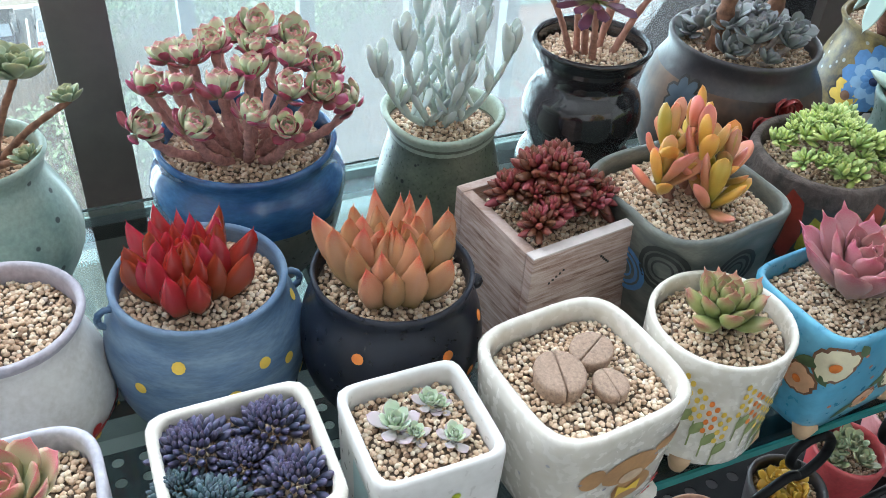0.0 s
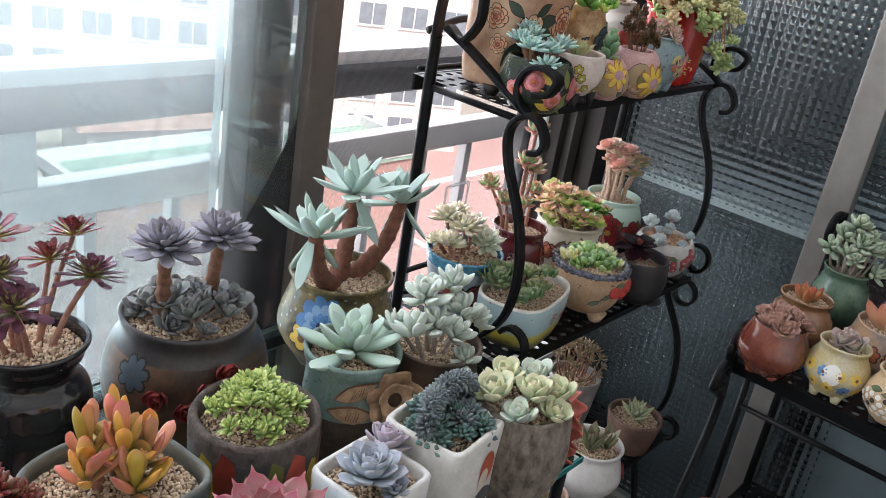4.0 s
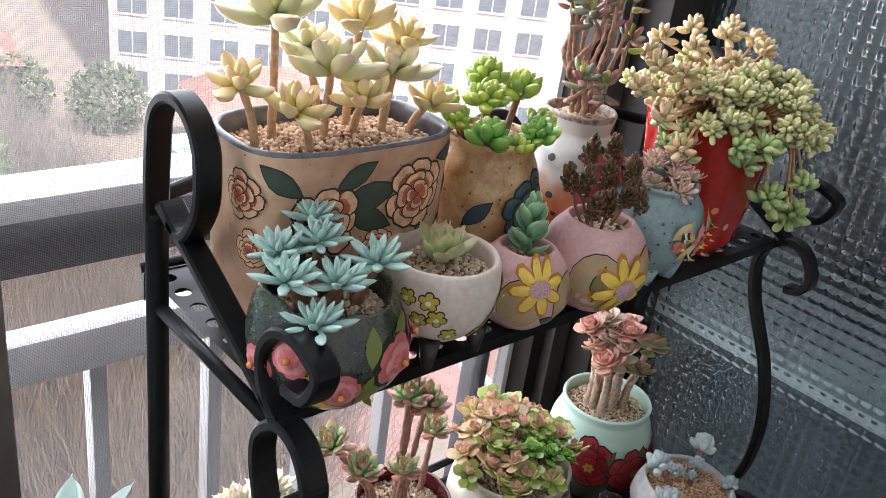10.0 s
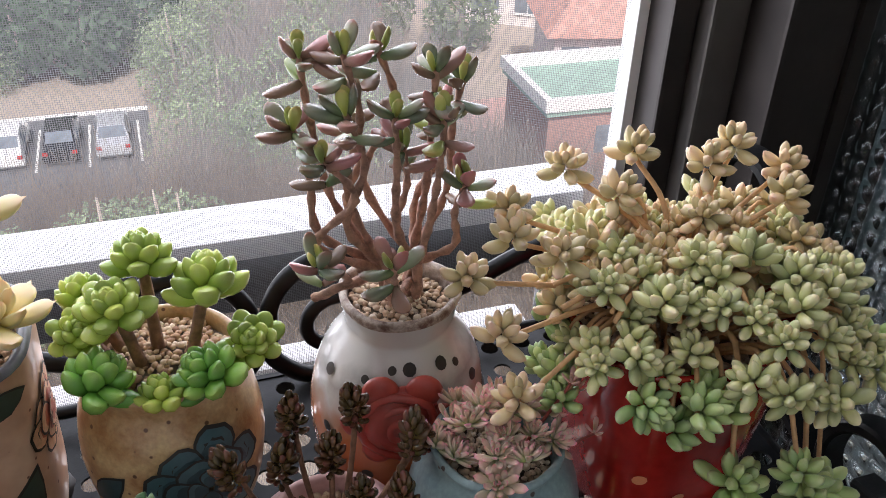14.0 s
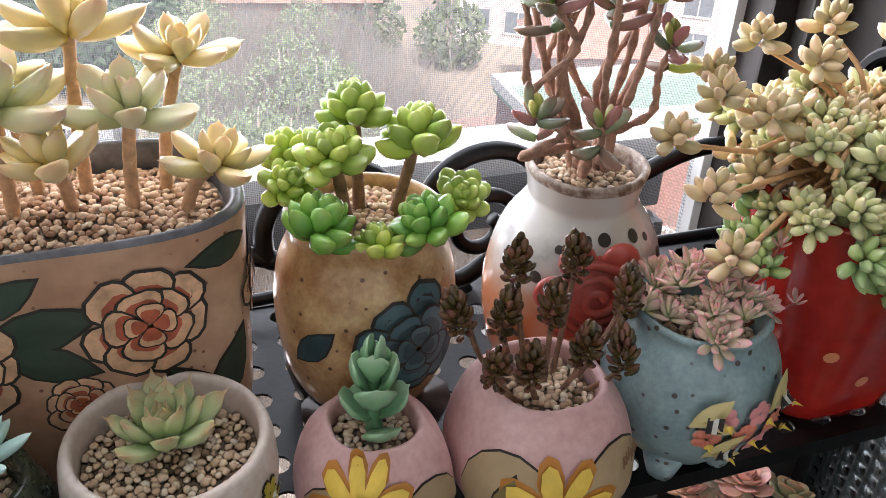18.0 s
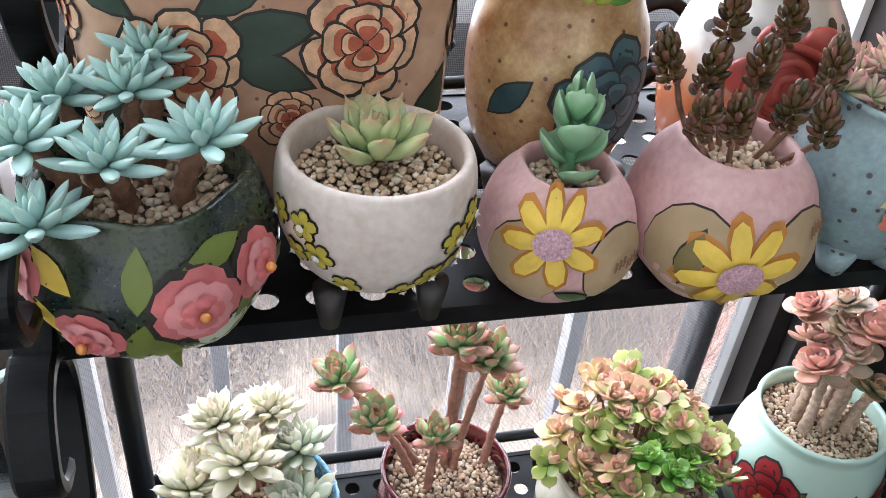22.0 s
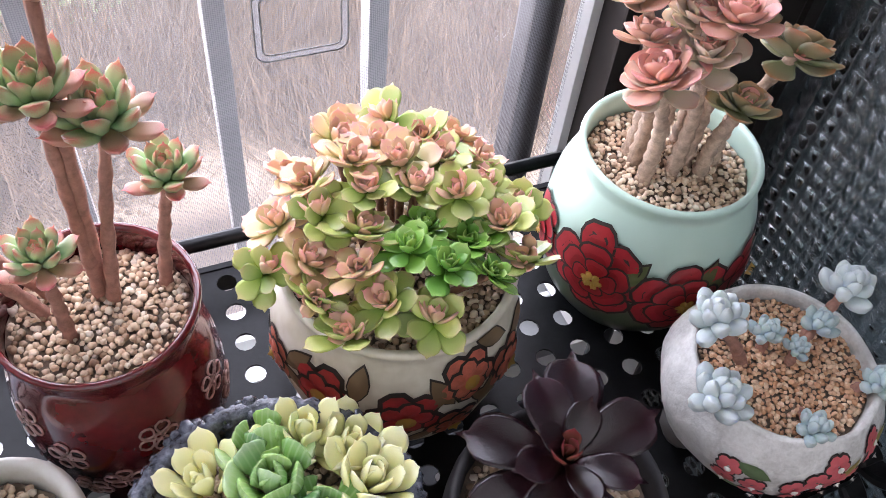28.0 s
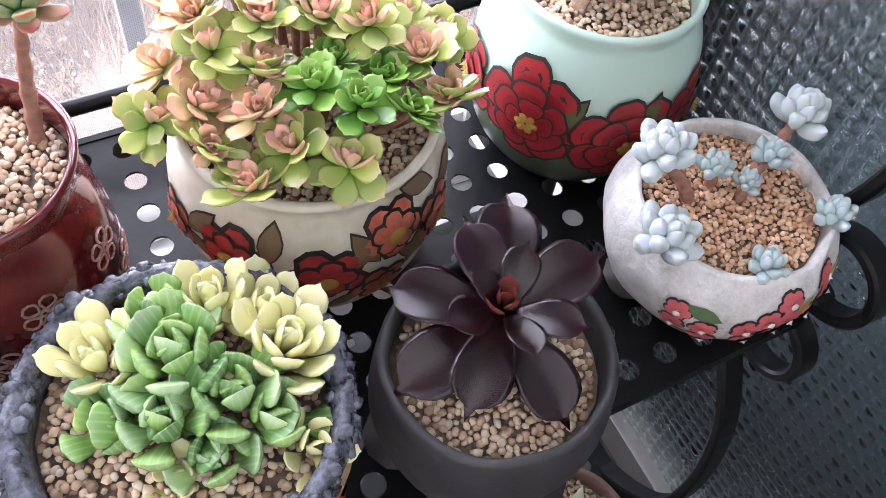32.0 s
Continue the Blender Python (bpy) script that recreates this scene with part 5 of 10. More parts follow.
def heads(parent, pot, mesh_list, n, R, dome, spread=0.9, seed=1, stems=None, sr=0.0018, upright=0.5, name="rosette", lift=0.0, rvar=0.25):
    """Many small rosettes over a domed clump."""
    rng = random.Random(seed)
    Ri = pot.inner(0)
    for i in range(n):
        q = math.sqrt((i + 0.5) / n) * spread
        a = i * GOLD + rng.uniform(-0.25, 0.25)
        ri = pot.inner(a)
        x, y = q * ri * math.cos(a), q * ri * math.sin(a)
        z = pot.level + lift + dome * (1 - 0.75 * (q / max(spread, 0.01)) ** 2) + rng.uniform(-0.12, 0.12) * dome
        tx = -q * 55 * (1 - upright) * math.sin(a)
        ty = q * 55 * (1 - upright) * math.cos(a)
        s = R * rng.uniform(1 - rvar, 1 + rvar)
        put(name, mesh_list[i % len(mesh_list)], parent, m=pose(x, y, z, tx + rng.uniform(-12, 12), ty + rng.uniform(-12, 12), rng.uniform(0, 360)) @ Matrix.Scale(s, 4), kind="stuff")
        if stems:
            stem(parent, [(x * 0.55, y * 0.55, pot.level - 0.002), (x * 0.85, y * 0.85, (pot.level + z) / 2), (x, y, z)], sr * 1.2, sr, stems, 0.05, 6, 3)


def stalked(parent, pot, specs, leaf, material, bark, N=22, core=5, r=0.004, knots=0.1, seed=1, **kw):
    """Rosettes on stems: specs of (x0, y0, x1, y1, height, radius)."""
    for i, (x0, y0, x1, y1, h, R) in enumerate(specs):
        z0 = pot.level
        d = Vector((x1 - x0, y1 - y0, 0))
        stem(parent, [(x0, y0, z0 - 0.006), (x0 + d.x * 0.45, y0 + d.y * 0.45, z0 + h * 0.5), (x1, y1, z0 + h)], r * 1.15, r * 0.8, bark, knots, 8, 6)
        rosette(parent, (x1, y1, z0 + h - R * 0.04), R, leaf, material, N, core, (-d.y * 350, d.x * 350), i * 47.0, seed=seed + i, **kw)


def tufts(name, material, N, leaf, seed, **kw):
    return joined_rosette(name, material, N, leaf, rng=random.Random(seed), **kw)


# ===== glass shelf, back row =====
GZ = GLASS_Z
t = potted((-0.085, 0.64, GZ), "sage green jar with a branching brown stemmed succulent", A_)
p = Pot(t, JAR(0.052, 0.135), ceramic("sage_crackle", (0.2, 0.29, 0.24), (0.32, 0.4, 0.33), speck=((0.06, 0.08, 0.07), 60, 0.12)))
p.gravel(0.006, material=GRAVEL_TAN)
lm = leafmat("green_dusk", (0.2, 0.2, 0.08), (0.18, 0.25, 0.15), (0.36, 0.36, 0.2), 0.45)
stalked(t, p, [(0.0, 0.0, -0.02, -0.01, 0.1, 0.03), (0.01, -0.01, 0.045, -0.03, 0.085, 0.028), (0.0, 0.01, 0.03, 0.03, 0.13, 0.026), (0.01, 0, 0.075, -0.01, 0.05, 0.016), (0, -0.01, 0.04, -0.05, 0.03, 0.014), (0, 0, 0.0, -0.03, 0.16, 0.026)], ECHEV, lm, BARK, 20, r=0.003, e0=80, e1=10)

t = potted((0.115, 0.627, GZ), "blue glazed jar with a red stemmed tree of green rosettes", A_)
p = Pot(t, [(0.05, 0), (0.07, 0.03), (0.079, 0.07), (0.08, 0.09), (0.072, 0.107), (0.074, 0.12)], ceramic("olive_drip", (0.06, 0.075, 0.06), (0.16, 0.16, 0.12), 0.3, 25, coat=0.6), rimmat=ceramic("cobalt_glaze", (0.012, 0.05, 0.17), (0.05, 0.15, 0.3), 0.2, 22, coat=0.8, stretch=(1, 1, 3)), rimh=0.055)
p.gravel(0.006)
lm = leafmat("redgreen_rosette", (0.4, 0.56, 0.26), (0.54, 0.66, 0.4), (0.48, 0.12, 0.16), 0.4)
lmr = leafmat("red_outer_leaf", (0.4, 0.4, 0.2), (0.36, 0.1, 0.13), (0.3, 0.015, 0.06), 0.4, 0, 0.2)
CUP = leaf_geo("spoon", 1, 0.66, 0.16, 0.75, 0.3, 7, 6, 0.05)
ro = [tufts("rosette", lm, 20, CUP, k, e0=88, e1=30, s0=0.35, r0=0.25) for k in range(3)]
ri = [tufts("outer_leaves", lmr, 11, CUP, 7 + k, e0=40, e1=-5, s0=0.85, r0=0.25) for k in range(2)]
rng = random.Random(4)
for i in range(27):
    a, q = i * GOLD, math.sqrt((i + 0.5) / 27)
    x, y = 0.09 * q * math.cos(a), 0.08 * q * math.sin(a)
    z = p.level + 0.034 + 0.058 * (1 - q * q * 0.75) + rng.uniform(-0.008, 0.008)
    stem(t, [(x * 0.25, y * 0.25, p.level - 0.004), (x * 0.75, y * 0.75, p.level + (z - p.level) * 0.45), (x, y, z)], 0.0044, 0.0032, plain("rose_bark", (0.42, 0.22, 0.19), 0.7, scale=180, vary=0.45, rel=0.9), 0.2, 8, 5)
    hd = put("rosette", ro[i % 3], t, m=pose(x, y, z - 0.002, -q * 42 * math.sin(a), q * 42 * math.cos(a), i * 77) @ Matrix.Scale(0.0195 * rng.uniform(0.85, 1.12), 4))
    put("outer_leaves", ri[i % 2], hd, m=Matrix.Translation((0, 0, -0.1)) @ Matrix.Scale(0.88, 4))

t = potted((0.276, 0.597, GZ), "sage green wavy rimmed pot with a silvery upright succulent", A_)
p = Pot(t, [(0.045, 0), (0.055, 0.03), (0.057, 0.06), (0.048, 0.1), (0.045, 0.115), (0.053, 0.132)], ceramic("sage_speckle", (0.08, 0.105, 0.075), (0.16, 0.19, 0.13), 0.3, 40, ((0.03, 0.035, 0.03), 90, 0.13), 0.5), wave=(0.05, 3), rimmat=ceramic("sage_rim", (0.3, 0.38, 0.3), (0.38, 0.45, 0.36), 0.3, 30), rimh=0.012)
p.gravel(0.0055)
lm = leafmat("silver_felt", (0.34, 0.42, 0.36), (0.45, 0.52, 0.47), (0.55, 0.6, 0.56), 0.85, 0.5, 0.08)
lf = mesh_from("leaf", *FELT[:2], lm, True, FELT[2])
rng = random.Random(6)
for i, (x1, y1, h) in enumerate(((0.0, 0.0, 0.135), (-0.045, -0.02, 0.085), (0.04, 0.01, 0.1), (0.015, -0.025, 0.085), (-0.018, 0.02, 0.12), (0.05, -0.02, 0.07), (0.0, -0.03, 0.07), (-0.06, -0.01, 0.06))):
    pts = [(x1 * 0.1, y1 * 0.1, p.level - 0.004), (x1 * 0.6, y1 * 0.6, p.level + h * 0.35), (x1, y1, p.level + h)]
    sp = smooth_path(pts, 5)
    stem(t, pts, 0.0035, 0.002, MATS["silver_felt"], 0.03, 7)
    for k in range(5 if h < 0.09 else 8):
        f = 0.25 + 0.72 * k / (4 if h < 0.09 else 7)
        q = sp[min(len(sp) - 1, int(f * (len(sp) - 1)))]
        for s in (0, 180):
            put("leaf", lf, t, m=pose(q.x, q.y, q.z, 0, 0, k * 90 + s + i * 30) @ pose(0, 0, 0, 34 + 34 * f) @ Matrix.Scale((0.019 + 0.008 * f) * rng.uniform(0.85, 1.15), 4))
    rosette(t, pts[2], 0.029, FELT, lm, 7, 3, seed=i, e0=85, e1=62)

t = potted((0.431, 0.620, GZ), "glossy black ribbed vase with a purple aeonium", A_)
p = Pot(t, VASE(0.053, 0.165), ceramic("black_glaze", (0.008, 0.008, 0.01), (0.02, 0.018, 0.02), 0.12, 30, coat=0.8))
p.gravel(0.0055)
lm = leafmat("purple_aeonium", (0.46, 0.5, 0.16), (0.17, 0.06, 0.09), (0.05, 0.012, 0.035), 0.3, 0, 0.15, 0.05)
lm2 = leafmat("red_aeonium", (0.56, 0.5, 0.12), (0.24, 0.045, 0.045), (0.05, 0.012, 0.025), 0.3, 0, 0.15, 0.05)
stalked(t, p, [(-0.005, -0.012, -0.032, -0.042, 0.072, 0.034), (0.014, -0.008, 0.05, -0.022, 0.076, 0.035), (-0.008, -0.004, -0.033, -0.018, 0.096, 0.025)], AEON, lm, BARK_PINK, 38, 8, r=0.0031, e0=86, e1=-8)
stalked(t, p, [(-0.012, 0.004, -0.03, 0.004, 0.122, 0.035), (0.012, 0.01, 0.056, 0.022, 0.1, 0.03), (0.01, 0.004, 0.026, 0.01, 0.086, 0.027), (-0.018, 0.0, -0.067, -0.01, 0.084, 0.027)], AEON, lm2, BARK_PINK, 30, 7, r=0.0028, seed=9, e0=86, e1=8)
lmh = leafmat("aeonium_heart", (0.4, 0.5, 0.12), (0.44, 0.5, 0.14), (0.34, 0.16, 0.14), 0.35, 0, 0.1)
for x, y, h, R in ((-0.032, -0.042, 0.072, 0.021), (0.05, -0.022, 0.076, 0.018), (-0.033, -0.018, 0.096, 0.018), (-0.03, 0.004, 0.122, 0.014), (0.056, 0.022, 0.1, 0.013), (-0.067, -0.01, 0.084, 0.012)):
    rosette(t, (x, y, p.level + h + 0.004), R * 1.0, NARROW, lmh, 18, 6, seed=3, e0=86, e1=14)

t = potted((0.599, 0.610, GZ), "brown bowl with carved red roses and purple grey succulents", A_)
p = Pot(t, [(0.055, 0), (0.08, 0.03), (0.09, 0.07), (0.085, 0.11), (0.072, 0.135), (0.073, 0.152)], ceramic("brown_shadow_glaze", (0.007, 0.008, 0.012), (0.2, 0.11, 0.06), 0.42, 11, coat=0.0), rimmat=ceramic("dark_band", (0.03, 0.03, 0.035), (0.07, 0.06, 0.06), 0.35, 30), rimh=0.03)
p.gravel(0.006)
CLAYROSE = leaf_geo("spoon", 1, 1.0, 0.2, 0.7, 0.35, 8, 6)
DKRED = plain("carved_red", (0.28, 0.03, 0.03), 0.4, vary=0.3, coat=0.4)
for th, z in ((-2.46, 0.1), (-2.16, 0.09), (-1.94, 0.11), (-1.7, 0.124), (-1.68, 0.096), (-1.44, 0.112)):
    x, y, zz = p.at(th, z, off=0.003)
    rosette(p.ob, (x, y, zz), 0.018, CLAYROSE, DKRED, 12, 12, (90, 0), math.degrees(th) + 90, "clay_rose", seed=int(z * 1000), e0=86, e1=20, s0=0.4, rise=0.2)
p.flower(-2.85, 0.112, 0.018, plain("blue_grey_leaf", (0.08, 0.11, 0.14), 0.4), None, BLACK_LINE, 7, 0.2, 0.5)
p.leafdec(-0.35, 0.13, 0.02, 0.6, GRN_P)
lm = leafmat("mauve_grey", (0.2, 0.2, 0.22), (0.22, 0.2, 0.26), (0.14, 0.1, 0.15), 0.6, 0.25, 0.12)
MV = leaf_geo("spoon", 1, 0.4, 0.14, 0.4, 0.26, 8, 7, 0.09)
stalked(t, p, [(-0.03, 0.005, -0.038, -0.01, 0.1, 0.04), (0.03, 0.01, 0.03, -0.008, 0.096, 0.04)], MV, lm, BARK, 48, 8, r=0.0078, knots=0.12, e0=86, e1=-22, s0=0.35, rise=0.22)
lm2 = leafmat("dark_grey_green", (0.12, 0.14, 0.13), (0.17, 0.2, 0.19), (0.2, 0.18, 0.2), 0.55, 0.15)
tu = [tufts("rosette", lm2, 14, SMALLECH, k, e0=80, e1=10) for k in range(2)]
heads(t, p, tu, 16, 0.022, 0.03, 0.8, 2, BARK_GREY, 0.0025, 0.3)

t = potted((0.845, 0.632, GZ), "painted pot with blue flower and a branching chalky green dudleya", A_)
p = Pot(t, JAR(0.069, 0.128, 1.1, 0.7), ceramic("yellow_black_ground", (0.24, 0.18, 0.06), (0.03, 0.028, 0.024), 0.4, 45, ((0.34, 0.36, 0.34), 80, 0.16)), dent=0.02)
p.gravel(0.0058)
for rr, mm in ((0.028, BLU_P), (0.019, plain("pale_blue_paint", (0.25, 0.42, 0.6), 0.4)), (0.011, BLU_P)):
    p.flower(-2.6, 0.085, rr * 1.3, mm, None, None, 9, rr * 40, 0.5, 1, 0.0012 + (0.028 - rr) * 0.12)
p.dots([(-2.6, 0.085)], 0.005, plain("dark_blue_centre", (0.01, 0.02, 0.07), 0.4), "flower_centre", 0.006)
for th in (-2.9, -1.7, -1.2, -0.7):
    p.flower(th, 0.06, 0.02, YEL_P if th < -1 else WHT_P, BRN_P, BLACK_LINE, 6)
p.flower(-2.5, 0.03, 0.02, WHT_P, YEL_P, BLACK_LINE, 5)
lm = leafmat("chalk_green", (0.3, 0.45, 0.36), (0.36, 0.52, 0.45), (0.42, 0.55, 0.48), 0.75, 0.35, 0.08)
TRUNK = plain("dudleya_trunk", (0.2, 0.08, 0.05), 0.8, scale=120, vary=0.4, rel=0.8, dist=0.003)
for x0, y0, x1, y1, h, R, seed in ((-0.008, 0, 0.006, 0.0, 0.122, 0.078, 1), (0.01, 0, 0.085, -0.012, 0.1, 0.072, 2), (-0.016, -0.005, -0.084, -0.034, 0.095, 0.072, 3)):
    stem(t, [(x0, y0, p.level - 0.006), (x0 + (x1 - x0) * 0.7, y0 + (y1 - y0) * 0.7, p.level + h * 0.4), (x1, y1, p.level + h)], 0.0135, 0.0085, TRUNK, 0.08, 10, 9)
    rosette(t, (x1, y1, p.level + h - 0.003), R, DUDL, lm, 13, 3, (-(y1 - y0) * 250, (x1 - x0) * 250), seed * 60, seed=seed, e0=78, e1=-4, jit=11, pw=0.75)
    dme = mesh_from("leaf", *DUDL[:2], lm, True, DUDL[2])
    for k in range(3):
        put("leaf", dme, t, m=pose(x1, y1, p.level + h - 0.008, 0, 0, 150 + 95 * k + seed * 40) @ pose(0, 0.006, 0, -62 - 9 * k) @ Matrix.Scale(R * 0.8, 4))

# ===== glass shelf, middle row =====
t = potted((-0.078, 0.47, GZ), "white rounded pot with lilac rim and an orange succulent", A_)
p = Pot(t, JAR(0.053, 0.118, 1.12, 0.7), ceramic("white_craze", (0.6, 0.57, 0.52), (0.72, 0.7, 0.66), 0.4, 30), rimmat=ceramic("lilac_rim", (0.3, 0.28, 0.32), (0.45, 0.42, 0.46), 0.4, 30), rimh=0.008)
p.gravel(0.006)
for th in (-1.2, -0.8, -0.3, -1.7):
    p.flower(th, 0.035, 0.012, RED_P, YEL_P, None, 5)
lm_or = leafmat("orange_agave", (0.4, 0.32, 0.09), (0.55, 0.24, 0.1), (0.5, 0.06, 0.02), 0.4)
rosette(t, (-0.03, -0.005, p.level + 0.004), 0.042, AGAVE, lm_or, 26, 6, e0=85, e1=28, seed=4)

t = potted((0.046, 0.468, GZ), "blue round pot with yellow dots and a vivid red succulent", A_)
p = Pot(t, [(0.04, 0.0), (0.06, 0.025), (0.068, 0.06), (0.066, 0.085), (0.058, 0.105), (0.0585, 0.118)], ceramic("dusty_blue", (0.06, 0.12, 0.22), (0.17, 0.25, 0.34), 0.45, 20, coat=0.05, stretch=(1, 1, 4)), wall=0.005)
p.gravel(0.006)
p.dots([(-1.95, 0.04), (-1.15, 0.085), (-0.85, 0.075), (-0.55, 0.045), (-1.5, 0.07), (-2.4, 0.075), (-0.3, 0.1), (-2.0, 0.095)], 0.0045, YEL_P)
lm = leafmat("scarlet_agave", (0.2, 0.08, 0.03), (0.28, 0.035, 0.018), (0.32, 0.01, 0.008), 0.3, 0, 0.2)
rosette(t, (-0.006, 0.004, p.level - 0.001), 0.05, AGAVE, lm, 44, 9, e0=88, e1=42, seed=2, s0=0.62, r0=0.4, jit=11)
for s in (-1, 1):
    put("handle", Geo().tube([(s * (0.06 + 0.008 * math.cos(a)), 0, 0.098 + 0.008 * math.sin(a)) for a in [TAU * k / 10 for k in range(11)]], 0.0025, 6).mesh("handle", MATS["dusty_blue"]), p.ob)
p.feet(MATS["dusty_blue"], 0.002, 0.012, 3)

t = potted((0.167, 0.424, GZ + 0.012), "matt black pot with orange dots and an orange succulent", A_)
p = Pot(t, [(0.035, 0.0), (0.055, 0.02), (0.064, 0.05), (0.062, 0.08), (0.054, 0.1), (0.0555, 0.113)], ceramic("navy_black", (0.004, 0.006, 0.011), (0.01, 0.014, 0.026), 0.3, 18, coat=0.0), wall=0.004)
p.gravel(0.006)
p.feet(MATS["navy_black"], 0.014, 0.009, 3, 0.032, -1.57)
p.dots([(-2.3, 0.085), (-1.75, 0.07), (-1.45, 0.045), (-1.3, 0.082), (-0.95, 0.055), (-0.6, 0.086), (-0.75, 0.03), (-2.0, 0.045), (-0.2, 0.06)], 0.0042, ORA_P)
lm = leafmat("peach_agave", (0.3, 0.3, 0.12), (0.4, 0.24, 0.12), (0.44, 0.1, 0.04), 0.33, 0.0, 0.2)
rosette(t, (0.0, 0.002, p.level - 0.002), 0.056, AGAVE, lm, 40, 8, e0=86, e1=44, seed=8, s0=0.62, r0=0.38, jit=11)
put("handle", Geo().ball((0.063, 0, 0.085), 0.006).mesh("handle", MATS["navy_black"]), p.ob)

# whitewashed wooden box
t = potted((0.309, 0.464, GZ), "whitewashed wooden cube planter with a dark red sedum cluster", A_, 8)
m_, t_, b_ = nodes("whitewashed_wood")
_co = nd(t_, "TexCoord").outputs["Object"]
_mp = nd(t_, "Mapping", {"Vector": _co, "Scale": (12, 12, 130)}).outputs[0]
_gr = nd(t_, "TexNoise", {"Vector": _mp, "Scale": 2.2, "Detail": 8.0, "Roughness": 0.7, "Distortion": 0.4}).outputs["Fac"]
_bl = nd(t_, "TexNoise", {"Vector": _co, "Scale": 28.0, "Detail": 4.0}).outputs["Fac"]
_wash = ramp(t_, _gr, [(0.32, (0.14, 0.075, 0.05)), (0.45, (0.34, 0.22, 0.17)), (0.58, (0.5, 0.38, 0.33)), (0.72, (0.6, 0.5, 0.46))])
t_.links.new(mixc(t_, ramp(t_, _bl, [(0.45, (0, 0, 0)), (0.75, (0.5, 0.5, 0.5))]), _wash, (0.6, 0.5, 0.44)), b_.inputs["Base Color"])
b_.inputs["Roughness"].default_value = 0.75
bump(t_, b_, _gr, 0.5, 0.002)
WASH = m_
S = 0.0515
g = Geo()
g.box(-S, -S, 0, S, -S + 0.009, 0.120, 0.0015)
put("panel", g.mesh("panel", WASH, False), t)
put("panel", Geo().box(-S, S - 0.009, 0, S, S, 0.120, 0.0015).mesh("panel", WASH, False), t)
put("panel", Geo().box(-S, -S + 0.0095, 0, -S + 0.009, S - 0.0095, 0.1195, 0.001).mesh("panel", WASH, False), t)
put("panel", Geo().box(S - 0.009, -S + 0.0095, 0, S, S - 0.0095, 0.1195, 0.001).mesh("panel", WASH, False), t)
put("rim", Geo().box(-S - 0.0005, -S - 0.0005, 0.1201, S + 0.0005, -S + 0.0085, 0.1215, 0.0005).mesh("rim", plain("pale_rim", (0.62, 0.55, 0.52), 0.7, scale=60), False), t)
put("base", Geo().box(-S + 0.0095, -S + 0.0095, 0.002, S - 0.0095, S - 0.0095, 0.01).mesh("base", WASH, False), t)
for k in range(5):
    put("mark", Geo().box(-0.035 + k * 0.003, -S - 0.0006, 0.092 + k * 0.002, -0.0335 + k * 0.003, -S + 0.001, 0.0935 + k * 0.002).mesh("mark", BLACK_LINE, False), t)
    put("mark", Geo().box(0.012 + k * 0.002, -S - 0.0006, 0.1 - k * 0.002, 0.0135 + k * 0.002, -S + 0.001, 0.1015 - k * 0.002).mesh("mark", BLACK_LINE, False), t)
p = Bed(t, S, 0.12, 0.009)
p.gravel(0.0055)
lm = leafmat("wine_sedum", (0.18, 0.07, 0.035), (0.16, 0.038, 0.024), (0.22, 0.06, 0.04), 0.38, 0.0, 0.3)
tu = [tufts("rosette", lm, 34, BEANS, k, e0=85, e1=-15, s0=0.5, r0=0.15, rise=0.4) for k in range(3)]
heads(t, p, tu, 14, 0.0185, 0.03, 0.78, 5, None, upright=0.4, lift=0.006)

t = potted((0.416, 0.438, GZ), "grey green square pot with spirals and copper orange leaves", A_, 8)
p = Pot(t, [(0.05, 0), (0.056, 0.04), (0.06, 0.08), (0.063, 0.118), (0.064, 0.128)], ceramic("grey_green_clay", (0.07, 0.085, 0.078), (0.17, 0.18, 0.155), 0.35, 30, coat=0.3, stretch=(1, 1, 3)), n=4.5, wall=0.006, seg=56, wave=(0.012, 7))
p.gravel(0.0056)
DKCLAY = plain("dark_groove", (0.025, 0.03, 0.028), 0.6)
for th, z in ((-1.57, 0.09), (-2.5, 0.1), (-0.6, 0.095), (-3.0, 0.08), (-0.1, 0.09)):
    for q in range(3):
        r0 = 0.021 - 0.006 * q
        ring = [(r0 * math.cos(a), r0 * math.sin(a)) for a in [TAU * k / 16 for k in range(16)]]
        V, F = [], []
        x, y, _ = p.at(th, z)
        rad = math.hypot(x, y)
        for k in range(16):
            for s in (1.0, 0.8):
                V.append(p.at(th + ring[k][0] * s / rad, z + ring[k][1] * s, off=0.0013))
        F = [(2 * k, 2 * ((k + 1) % 16), 2 * ((k + 1) % 16) + 1, 2 * k + 1) for k in range(16)]
        put("spiral", mesh_from("spiral", V, F, DKCLAY if th > -2.9 else BLU_P), p.ob)
lm = leafmat("copper_paddle", (0.36, 0.4, 0.1), (0.52, 0.36, 0.1), (0.6, 0.22, 0.1), 0.38, 0, 0.32)
lm2 = leafmat("pink_paddle", (0.5, 0.36, 0.14), (0.62, 0.28, 0.15), (0.62, 0.22, 0.17), 0.4, 0, 0.2)
lm3 = leafmat("gold_paddle", (0.4, 0.42, 0.08), (0.62, 0.42, 0.07), (0.62, 0.3, 0.06), 0.36, 0, 0.25)
CLUB = leaf_geo("spoon", 1, 0.36, 0.2, 0.22, 0.06, 8, 7, 0.02)
CLUBS = [mesh_from("leaf", *CLUB[:2], m, True, CLUB[2]) for m in (lm, lm2, lm3)]
ROUND = mesh_from("leaf", *PADDLE[:2], lm2, True, PADDLE[2])
rng = random.Random(12)
